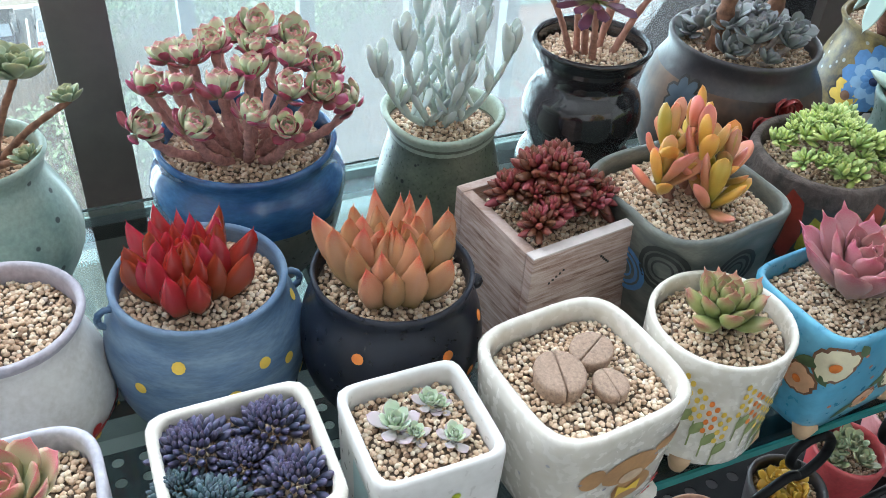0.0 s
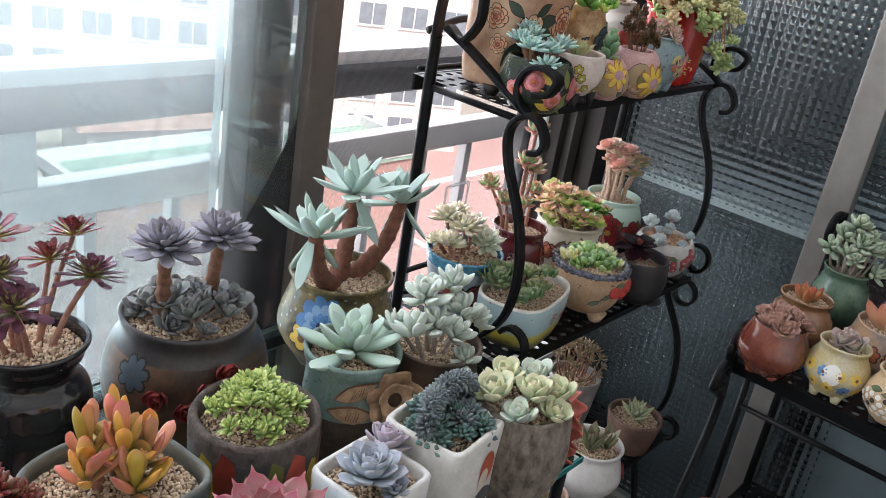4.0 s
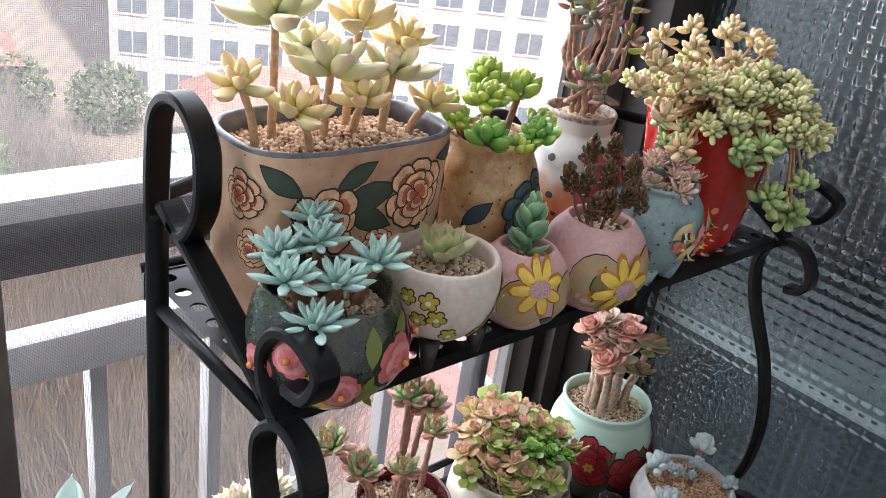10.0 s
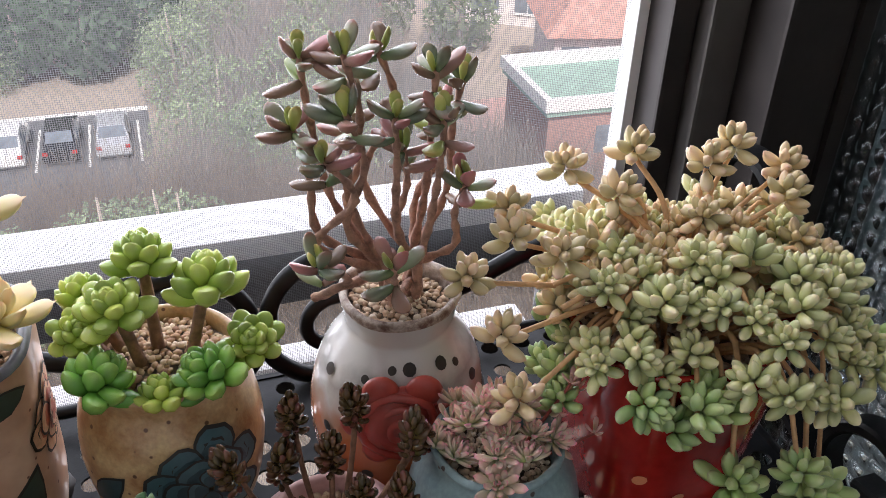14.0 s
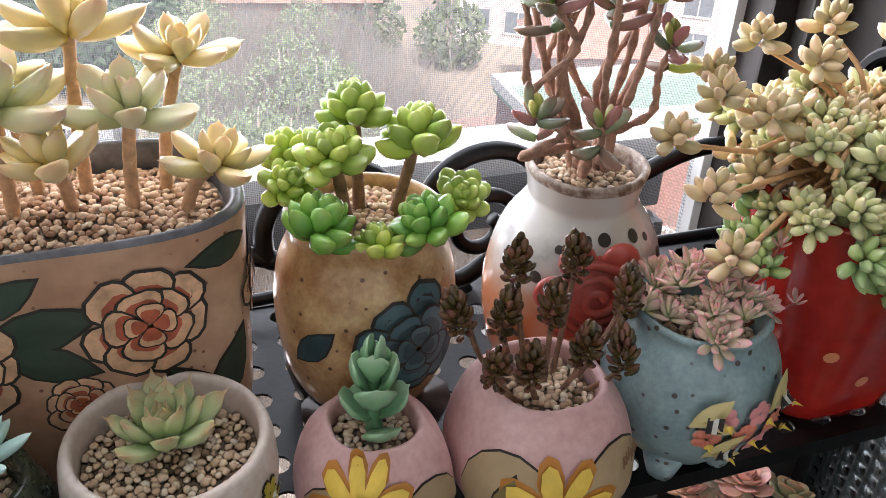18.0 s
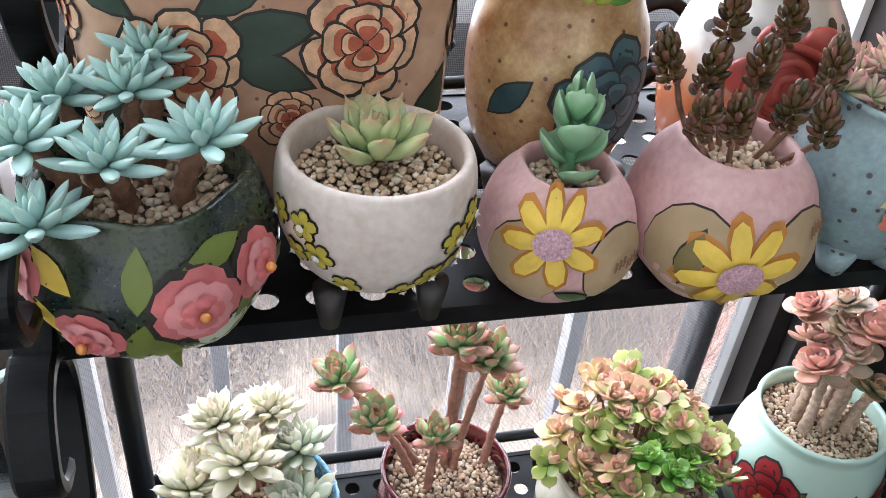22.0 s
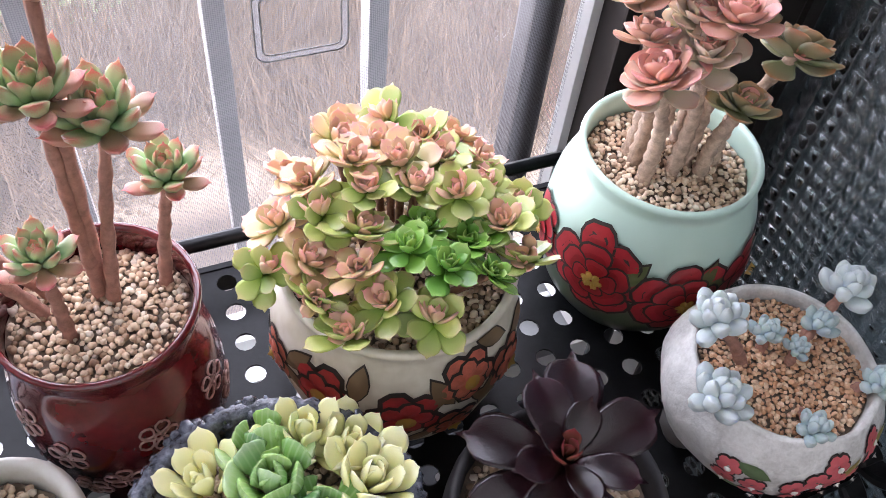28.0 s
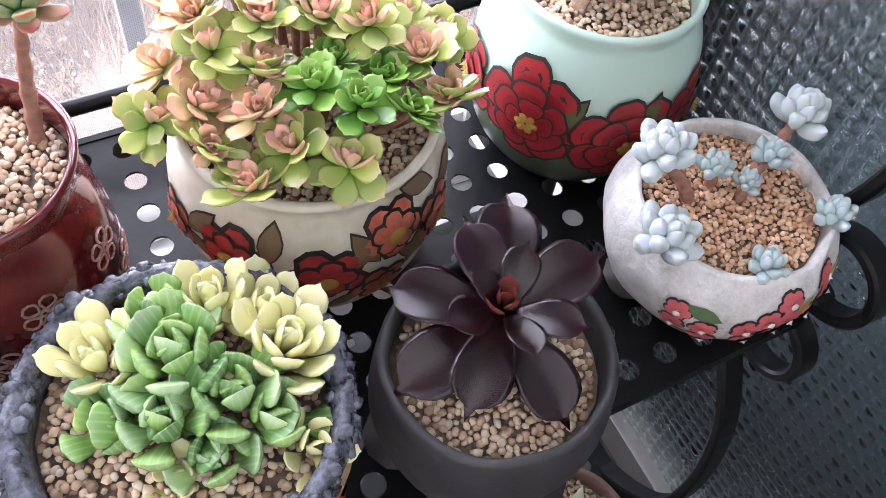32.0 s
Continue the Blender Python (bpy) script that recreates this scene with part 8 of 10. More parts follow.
t, p = pink_pot((1.247, 0.545, Z1), 0.034, 0.0215, 0.058, "small pink round pot with yellow daisy and a stacked green crassula")
daisy(p, -2.0, 0.042, 0.02)
p.leafdec(-1.6, 0.012, 0.009, -0.5, GRN_P, BLACK_LINE, 0.0016)
for k in range(7):
    p.decal("script", -1.15 + 0.06 * k, 0.028 + 0.001 * (k % 3), [[(-0.0011, -0.0025), (0.0002, -0.0028), (0.0012, 0.002), (-0.0004, 0.0026)]], SCRIPT, 0.0016)
lm = leafmat("stack_green", (0.13, 0.3, 0.14), (0.2, 0.41, 0.21), (0.34, 0.5, 0.31), 0.38, 0.03, 0.12)
ST = leaf_geo("spoon", 0.95, 0.82, 0.24, 0.55, 0.2, 8, 7, 0.08)
core = stem(t, [(0, 0, p.level - 0.004), (0, 0, p.level + 0.04)], 0.004, 0.003, lm)
sm = mesh_from("leaf", *ST[:2], lm, True, ST[2])
for k in range(6):
    f = k / 5
    for q in (0, 180):
        put("leaf", sm, t, m=pose(0, 0.0, p.level + 0.004 + 0.034 * f, 0, 0, k * 84 + q) @ pose(0, 0.001, 0, 18 + 48 * f) @ Matrix.Scale(0.0215 - 0.007 * f + (0.003 if k in (2, 3) else 0.0), 4))

t, p = pink_pot((1.323, 0.541, Z1), 0.041, 0.0265, 0.068, "pink round pot with yellow daisy and a brown bead-leaved sedum")
daisy(p, -1.8, 0.028, 0.025)
p.leafdec(-2.3, 0.032, 0.014, 1.4, plain("olive_brown_leaf", (0.2, 0.15, 0.05), 0.5), BLACK_LINE, 0.0016)
for k in range(7):
    p.decal("script", -1.0 + 0.05 * k, 0.044 + 0.001 * (k % 3), [[(-0.0012, -0.003), (0.0002, -0.0032), (0.0013, 0.0022), (-0.0004, 0.003)]], SCRIPT, 0.0016)
lm = leafmat("brown_bead", (0.26, 0.2, 0.05), (0.13, 0.075, 0.03), (0.1, 0.045, 0.026), 0.22, 0, 0.4)
BEAD = leaf_geo("bean", 1, 0.5, 0.46, 0.3, 0.0, 6, 5)
tu = []
for k in range(3):
    g = Geo()
    rr = random.Random(k)
    for j in range(34):
        f = j / 33
        m = Matrix.Rotation(j * GOLD, 4, "Z") @ Matrix.Translation((0, 0.07, -0.1 + 1.0 * f)) @ Matrix.Rotation(radians(14 + 66 * f ** 2), 4, "X") @ Matrix.Scale((0.3 + 0.1 * min(1, f * 2.2)) * rr.uniform(0.85, 1.15), 4)
        g.add(xf(m, BEAD[0]), BEAD[1], BEAD[2])
    tu.append(g.mesh("spike", lm, True, True))
rng = random.Random(3)
for i, (x, y, h) in enumerate(((-0.038, 0.004, 0.046), (-0.03, -0.012, 0.026), (-0.012, 0.014, 0.064), (0.016, 0.014, 0.062), (0.002, 0.004, 0.042), (0.012, -0.01, 0.026), (-0.014, -0.014, 0.024), (0.038, 0.004, 0.04), (0.03, -0.014, 0.018), (-0.02, 0.008, 0.038), (0.046, 0.016, 0.03))):
    stem(t, [(x * 0.35, y * 0.35, p.level - 0.003), (x * 0.8, y * 0.8, p.level + h * 0.5), (x, y, p.level + h)], 0.0014, 0.0012, BARK, 0.05, 6, 4)
    put("spike", tu[i % 3], t, m=pose(x, y, p.level + h * 0.8, -y * 500, x * 500, i * 60) @ Matrix.Scale(0.0185, 4), kind="stuff")

t = potted((1.404, 0.547, Z1 + 0.012), "blue speckled pot with clay bees and a pink sedum", B_)
p = Pot(t, [(0.026, 0), (0.036, 0.014), (0.042, 0.035), (0.039, 0.055), (0.031, 0.068), (0.032, 0.073)], ceramic("blue_grey_speckle", (0.17, 0.26, 0.28), (0.28, 0.38, 0.38), 0.4, 40, ((0.07, 0.05, 0.04), 110, 0.12), 0.3), wall=0.0045, dent=0.03)
p.feet(MATS["blue_grey_speckle"], 0.013, 0.009, 4, 0.022)
p.gravel(0.0054, 0.006)
for k in range(9):
    p.flower(-1.95 + 0.14 * k, 0.033 + 0.012 * math.sin(k * 2.1), 0.0065, PINK_P if k % 3 else CORAL_P, YEL_P, None, 5, k, 0.8, 1, 0.0025)
for th, z in ((-1.95, 0.047), (-1.1, 0.05), (-1.75, 0.028)):
    p.leafdec(th, z, 0.011, 0.7, plain("bee_wing", (0.6, 0.5, 0.22), 0.5), None, 0.004)
    p.leafdec(th + 0.08, z - 0.006, 0.008, -0.3, plain("bee_wing", (0.6, 0.5, 0.22), 0.5), None, 0.0045)
    for k in range(3):
        p.decal("stripe", th - 0.02 + 0.05 * k, z - 0.004, [[(-0.0012, -0.004), (0.0012, -0.004), (0.0012, 0.004), (-0.0012, 0.004)]], BLACK_LINE if k % 2 == 0 else WHT_P, 0.0055)
lm = leafmat("pink_variegated", (0.4, 0.56, 0.18), (0.72, 0.6, 0.44), (0.78, 0.28, 0.33), 0.42, 0.0, 0.25)
NA = leaf_geo("spoon", 1, 0.34, 0.18, 0.3, 0.15, 6, 5, 0.03)
tu = [tufts("rosette", lm, 24, NA, k, e0=84, e1=6, s0=0.42, rise=0.2) for k in range(3)]
heads(t, p, tu, 18, 0.0124, 0.022, 1.1, 12, None, upright=0.3, lift=0.006)
for x, y, z in ((0.035, 0.0, 0.1), (0.045, 0.01, 0.085), (0.048, -0.006, 0.07)):
    stem(t, [(x * 0.3, y, p.level), (x, y, z)], 0.001, 0.0008, STEM_RED, 0, 5)
    put("flower", tufts("flower", leafmat("pink_blossom", (0.65, 0.35, 0.28), (0.7, 0.42, 0.36), (0.7, 0.4, 0.38), 0.5), 6, NA, 3, e0=60, e1=25), t, m=pose(x, y, z) @ Matrix.Scale(0.008, 4))

# ===== iron rack, middle shelf =====
Z2 = SHELF2
t = potted((1.105, 0.632, Z2), "blue rimmed pot with cream white variegated rosettes", B_)
p = Pot(t, [(0.043, 0), (0.047, 0.02), (0.053, 0.06), (0.059, 0.09), (0.061, 0.1)], ceramic("white_blue_wash", (0.42, 0.46, 0.48), (0.12, 0.2, 0.3), 0.35, 18, coat=0.4), rimmat=ceramic("ocean_rim", (0.03, 0.17, 0.28), (0.1, 0.3, 0.42), 0.25, 30, coat=0.6), rimh=0.018, wall=0.005)
p.gravel(0.0056, 0.004, GRAVEL_TAN)
for th in (-1.9, -1.0, -0.4, -2.7):
    p.flower(th, 0.045, 0.02, plain("maroon_flower", (0.24, 0.06, 0.05), 0.4, vary=0.3) if th in (-1.9, -2.7) else WHT_P, BRN_P, BLACK_LINE, 6, th, 0.8, 2)
lm = leafmat("white_variegated", (0.52, 0.56, 0.26), (0.8, 0.78, 0.56), (0.8, 0.66, 0.54), 0.45, 0.0, 0.08)
lm2 = leafmat("white_green", (0.36, 0.48, 0.3), (0.58, 0.66, 0.5), (0.76, 0.7, 0.58), 0.5, 0.04, 0.08)
WV = leaf_geo("spoon", 1, 0.4, 0.24, 0.3, 0.2, 7, 6, 0.12)
for i, (x, y, h, R) in enumerate(((-0.016, 0.034, 0.056, 0.022), (0.018, 0.042, 0.052, 0.022), (-0.002, 0.006, 0.046, 0.026), (0.036, 0.02, 0.036, 0.023), (-0.036, 0.004, 0.028, 0.024), (0.034, -0.014, 0.02, 0.025), (0.008, 0.03, 0.034, 0.018), (-0.034, 0.03, 0.024, 0.016))):
    stem(t, [(x * 0.55, y * 0.55, p.level - 0.003), (x * 0.8, y * 0.8, p.level + h * 0.5), (x, y, p.level + h)], 0.0034, 0.0028, BARK_PINK, 0.1)
    rosette(t, (x, y, p.level + h), R * 1.16, WV, lm2 if i in (5, 3) else lm, 38, 9, (-y * 500 + 8, x * 600), i * 50, seed=i, e0=87, e1=-4, s0=0.42, rise=0.28)

t = potted((1.138, 0.532, Z2), "pale blue oval pot painted with trees, dark green rosettes", B_, 12)
m_, t_, b_ = nodes("sky_meadow_glaze")
_co = nd(t_, "TexCoord").outputs["Object"]
_sz = nd(t_, "SeparateXYZ", {0: _co}).outputs["Z"]
_ns = nd(t_, "TexNoise", {"Vector": _co, "Scale": 25.0, "Detail": 5.0}).outputs["Fac"]
_h = nd(t_, "Math", {0: _ns, 1: 0.012, 2: _sz}, operation="MULTIPLY_ADD").outputs[0]
_c = ramp(t_, nd(t_, "MapRange", {"Value": _h, "From Min": 0.0, "From Max": 0.08}).outputs[0], [(0.12, (0.1, 0.12, 0.1)), (0.3, (0.5, 0.42, 0.06)), (0.42, (0.55, 0.5, 0.1)), (0.48, (0.38, 0.55, 0.58)), (0.95, (0.5, 0.66, 0.68))])
_v = nd(t_, "TexVoronoi", {"Vector": _co, "Scale": 70.0}).outputs["Distance"]
_c = mixc(t_, ramp(t_, _v, [(0.09, (1, 1, 1)), (0.14, (0, 0, 0))]), _c, (0.4, 0.14, 0.16))
t_.links.new(_c, b_.inputs["Base Color"])
b_.inputs["Roughness"].default_value = 0.3
b_.inputs["Coat Weight"].default_value = 0.3
bump(t_, b_, _ns, 0.2, 0.002)
p = Pot(t, [(0.068, 0), (0.077, 0.02), (0.083, 0.05), (0.0835, 0.07)], m_, n=3.2, ay=0.68, wall=0.0075, seg=60, rimmat=ceramic("ivory_rim", (0.66, 0.63, 0.55), (0.74, 0.71, 0.64), 0.35, 25), rimh=0.004, depth=0.009)
p.gravel(0.0056, 0.006)
for th, z, mm in ((-1.7, 0.045, plain("pink_tree", (0.5, 0.2, 0.2), 0.6)), (-0.75, 0.05, plain("dark_tree", (0.06, 0.08, 0.05), 0.6))):
    p.decal("painted_tree", th, z, [[(0.012 * math.cos(a * 2.4) * (0.3 + 0.09 * a) + 0.0026 * math.cos(b), 0.009 * math.sin(a * 2.4) * (0.3 + 0.09 * a) + 0.0026 * math.sin(b)) for b in [TAU * j / 6 for j in range(6)]] for a in range(9)] + [[(-0.001, -0.018), (0.001, -0.018), (0.0006, 0), (-0.0006, 0)]], mm)
p.decal("painted_roof", -1.2, 0.036, [[(-0.016, -0.006), (0.014, -0.004), (0.018, 0.006), (-0.012, 0.004)]], plain("red_roof_paint", (0.36, 0.08, 0.06), 0.6))
lm = leafmat("semper_green", (0.17, 0.33, 0.06), (0.09, 0.22, 0.09), (0.28, 0.26, 0.15), 0.34, 0.0, 0.15)
lm2 = leafmat("semper_olive", (0.2, 0.34, 0.06), (0.14, 0.26, 0.08), (0.36, 0.28, 0.16), 0.38, 0.04, 0.15)
SE = leaf_geo("spoon", 0.56, 0.42, 0.12, 0.5, 0.2, 7, 6, 0.05)
for i, (x, y, h, R, N) in enumerate(((-0.032, 0.031, 0.022, 0.038, 64), (0.012, 0.008, 0.022, 0.032, 54), (0.041, -0.012, 0.018, 0.029, 48), (-0.015, -0.024, 0.02, 0.027, 48), (-0.053, -0.028, 0.018, 0.03, 50), (0.011, 0.042, 0.016, 0.022, 34), (0.034, 0.032, 0.01, 0.016, 24))):
    rosette(t, (x, y, p.level + h), R * 0.98, SE, lm if i % 2 == 0 else lm2, N, 12, (-y * 350 + 14, x * 350), i * 50, seed=i, e0=88, e1=34, s0=0.34, r0=0.6, rise=0.5, pw=0.85, jit=2.5)

t = potted((1.240, 0.630, Z2), "burgundy pot with raised flowers and stalked pink edged rosettes", B_)
p = Pot(t, [(0.04, 0), (0.047, 0.02), (0.05, 0.05), (0.047, 0.08), (0.042, 0.098), (0.0425, 0.106), (0.046, 0.115)], ceramic("burgundy", (0.07, 0.007, 0.009), (0.13, 0.014, 0.016), 0.12, 25, coat=0.8), wall=0.004, depth=0.014)
p.gravel(0.0054, 0.003)
RAISED = ceramic("burgundy_raised", (0.3, 0.16, 0.14), (0.44, 0.3, 0.27), 0.25, 60, coat=0.6)
for th, z in ((-1.35, 0.068), (-1.75, 0.04), (-1.0, 0.045), (-0.6, 0.07), (-2.2, 0.06), (-2.6, 0.075), (-0.3, 0.045), (-1.3, 0.025), (-2.1, 0.03)):
    on = lambda r, a: tuple(Vector(p.at(th + r * math.cos(a) / 0.05, z + r * math.sin(a), off=0.0005)))
    for k in range(5):
        a = TAU * k / 5 + th * 2
        petal = [on(0.0062 + 0.0036 * math.cos(b), a + 0.52 * math.sin(b)) for b in [TAU * j / 12 for j in range(13)]]
        put("raised_petal", Geo().tube(petal, 0.00065, 5).mesh("raised_petal", RAISED), p.ob)
    put("flower_eye", Geo().tube([on(0.0018, TAU * j / 8) for j in range(9)], 0.0008, 5).mesh("flower_eye", RAISED), p.ob)
lm = leafmat("pink_edge_green", (0.26, 0.52, 0.16), (0.36, 0.6, 0.28), (0.62, 0.17, 0.13), 0.38, 0.04, 0.12)
lm2 = leafmat("peach_underside", (0.56, 0.46, 0.22), (0.66, 0.38, 0.25), (0.62, 0.13, 0.12), 0.45, 0.06, 0.15)
PE = leaf_geo("spoon", 1, 0.46, 0.26, 0.4, 0.16, 8, 7, 0.1)
stalked(t, p, [(-0.014, 0.018, -0.072, 0.022, 0.088, 0.023), (-0.02, 0.01, -0.05, 0.004, 0.064, 0.022), (-0.014, -0.006, -0.013, -0.01, 0.058, 0.018), (0.002, 0.012, 0.003, 0.014, 0.118, 0.024), (0.006, 0.008, 0.024, 0.012, 0.103, 0.025), (0.03, 0.01, 0.042, 0.016, 0.064, 0.02), (0.003, 0.014, 0.013, 0.014, 0.17, 0.025)], PE, lm, BARK_PINK, 19, 5, r=0.003, knots=0.14, e0=82, e1=22, s0=0.5, rise=0.12, seed=5)
for x, y, h, R in ((-0.072, 0.022, 0.086, 0.021), (-0.05, 0.004, 0.062, 0.02), (-0.013, -0.01, 0.056, 0.017), (0.003, 0.014, 0.116, 0.022), (0.024, 0.012, 0.101, 0.023), (0.042, 0.016, 0.062, 0.018), (0.013, 0.014, 0.168, 0.023)):
    rosette(t, (x, y, p.level + h - 0.001), R, PE, lm2, 8, 2, seed=21, e0=14, e1=-4, s0=0.85, name="outer_leaves")

t = potted((1.380, 0.620, Z2), "cream jar with red flowers and a pink green aeonium", B_)
p = Pot(t, [(0.045, 0), (0.058, 0.02), (0.065, 0.05), (0.064, 0.075), (0.058, 0.094), (0.06, 0.103)], ceramic("ivory_jar", (0.6, 0.55, 0.42), (0.7, 0.66, 0.55), 0.35, 14, coat=0.4), wall=0.005)
p.gravel(0.0056, 0.004)
for th, z, s in ((-2.5, 0.066, 0.02), (-1.85, 0.06, 0.021), (-1.35, 0.078, 0.018), (-2.15, 0.04, 0.017), (-0.9, 0.065, 0.018), (-3.05, 0.06, 0.016), (-1.45, 0.042, 0.016)):
    p.flower(th, z, s * 0.85, plain("dull_coral", (0.5, 0.13, 0.08), 0.45, vary=0.4, scale=90) if s < 0.019 else plain("dull_red", (0.36, 0.03, 0.03), 0.45, vary=0.4, scale=90), plain("ochre_heart", (0.42, 0.25, 0.05), 0.5), BLACK_LINE, 5, th * 3, 0.7, 2)
    p.leafdec(th + 0.28, z + 0.014, 0.012, 0.8 + th, plain("brown_leaf_paint", (0.18, 0.12, 0.06), 0.5), BLACK_LINE)
    p.leafdec(th - 0.26, z - 0.008, 0.011, 2.2 + th, plain("brown_leaf_paint", (0.18, 0.12, 0.06), 0.5), BLACK_LINE)
lmg = leafmat("aeonium_green", (0.24, 0.42, 0.06), (0.42, 0.54, 0.14), (0.6, 0.54, 0.24), 0.32, 0.0, 0.2)
lmp = leafmat("aeonium_pink", (0.44, 0.56, 0.16), (0.66, 0.54, 0.26), (0.76, 0.36, 0.3), 0.34, 0.0, 0.2)
lmr = leafmat("aeonium_coral", (0.6, 0.62, 0.22), (0.8, 0.54, 0.34), (0.84, 0.4, 0.35), 0.36, 0.0, 0.15)
lmd = leafmat("aeonium_deep", (0.1, 0.27, 0.03), (0.17, 0.4, 0.06), (0.3, 0.5, 0.12), 0.25, 0, 0.15)
AE = leaf_geo("spoon", 1, 0.78, 0.16, 0.25, 0.22, 8, 7, 0.1)
AI = leaf_geo("spoon", 1, 0.66, 0.16, 0.5, 0.2, 7, 6, 0.12)
rng = random.Random(17)
NH = 34
for i in range(NH):
    a, q = i * GOLD + 0.3, math.sqrt((i + 0.5) / NH)
    x, y = 0.07 * q * math.cos(a), 0.06 * q * math.sin(a) + 0.004
    z = p.level + 0.016 + 0.032 * (1 - q * q * 0.85) + rng.uniform(-0.005, 0.006) + max(0.0, y) * 0.3
    deep = -0.02 < x < 0.03 and -0.042 < y < -0.008
    back = y > 0.012
    stem(t, [(x * 0.5, y * 0.5, p.level - 0.003), (x, y, z)], 0.0022, 0.0018, BARK, 0.05, 6, 2)
    tl = (-y * 520 + rng.uniform(-10, 10), x * 520 + rng.uniform(-10, 10))
    R = rng.uniform(0.0155, 0.0185) * (0.85 if deep else 1.0)
    rosette(t, (x, y, z), R, AE, lmd if deep else (lmp if (back and i % 4) or i % 5 == 2 else lmg), 8 + i % 3, 1, tl, i * 50, seed=i, e0=36, e1=-6, s0=0.7, r0=0.16, jit=9)
    rosette(t, (x, y, z + 0.002), R * 0.72, AI, lmd if deep else lmr, 12, 5, tl, i * 31, "bud", seed=i + 50, e0=86, e1=26, s0=0.4, r0=0.1)

t = potted((1.287, 0.512, Z2 + 0.012), "tan pot with black rim, clay roses and variegated haworthia", B_)
# the slate rim's paler second tone puts its glints into the colour
p = Pot(t, [(0.036, 0), (0.05, 0.014), (0.06, 0.04), (0.0635, 0.06), (0.0625, 0.076)], ceramic("tan_clay", (0.42, 0.25, 0.14), (0.56, 0.4, 0.26), 0.6, 28, ((0.16, 0.07, 0.04), 90, 0.1), 0.1), wall=0.009, rimmat=ceramic("rough_slate_rim", (0.01, 0.012, 0.02), (0.16, 0.175, 0.22), 0.18, 170, coat=0.6, rel=1.0), rimh=0.007, depth=0.01, dent=0.02)
p.feet(MATS["tan_clay"], 0.013, 0.014, 3, 0.036, -1.9)
p.gravel(0.0056, 0.006)
for th, z in ((-1.85, 0.05), (-1.55, 0.046), (-1.25, 0.048), (-1.0, 0.05), (-1.4, 0.056)):
    for k in range(3):
        x, y, zz = p.at(th, z, off=0.0015 + 0.0012 * k)
        r = 0.0085 - 0.0026 * k
        put("clay_rose", Geo().tube([(r * math.cos(b), 0.001 * math.sin(3 * b), r * math.sin(b)) for b in [TAU * j / 12 for j in range(13)]], 0.0024, 6).mesh("clay_rose", plain("clay_rose_red", (0.5, 0.05, 0.04), 0.5, vary=0.3)), p.ob, m=pose(x, y, zz, 0, 0, math.degrees(th) + 90))
p.decal("dark_band", -1.45, 0.052, [[(-0.032, -0.008), (0.03, -0.008), (0.036, 0.014), (-0.036, 0.014)]], plain("dark_green_band", (0.04, 0.05, 0.035), 0.5), 0.0004)
for th, z, r in ((-2.05, 0.042, 0.5), (-0.8, 0.045, 2.4), (-1.7, 0.062, 0.0), (-2.35, 0.03, 0.4), (-0.5, 0.04, 0.9)):
    p.leafdec(th, z, 0.01, r, plain("grey_leaf_clay", (0.16, 0.2, 0.14), 0.5), BLACK_LINE, 0.0015)


def _mix_stripes(m):
    """Pale lengthwise window stripes on a leaf."""
    tr = m.node_tree
    b = tr.nodes["Principled BSDF"]
    src = b.inputs["Base Color"].links[0].from_socket
    sx = nd(tr, "SeparateXYZ", {0: nd(tr, "TexCoord").outputs["Object"]})
    w = nd(tr, "Math", {0: sx.outputs["X"], 1: 44.0}, operation="MULTIPLY").outputs[0]
    w = nd(tr, "Math", {0: w}, operation="SINE").outputs[0]
    w = nd(tr, "MapRange", {"Value": w, "From Min": 0.2, "From Max": 1.0, "To Max": 0.2}).outputs[0]
    tr.links.new(mixc(tr, w, src, (0.62, 0.74, 0.46)), b.inputs["Base Color"])


HW = leaf_geo("paddle", 1, 0.82, 0.34, 0.4, 0.1, 9, 7, 0.05)
lmg = leafmat("haworthia_green", (0.36, 0.52, 0.18), (0.22, 0.44, 0.11), (0.3, 0.48, 0.2), 0.14, 0.0, 0.3, 0.35)
_mix_stripes(lmg)
lmv = leafmat("haworthia_pale", (0.5, 0.6, 0.32), (0.28, 0.5, 0.18), (0.44, 0.6, 0.36), 0.16, 0.0, 0.25, 0.35)
_mix_stripes(lmv)
lmy = leafmat("haworthia_yellow", (0.74, 0.72, 0.3), (0.84, 0.82, 0.42), (0.86, 0.84, 0.54), 0.25, 0.0, 0.08, 0.35)
meshes = [mesh_from("leaf", *HW[:2], m, True, HW[2]) for m in (lmg, lmv)]
HP = leaf_geo("spoon", 1, 0.6, 0.2, 0.3, 0.14, 8, 7, 0.06)
meshes.append(mesh_from("leaf", *HP[:2], lmy, True, HP[2]))
rng = random.Random(19)
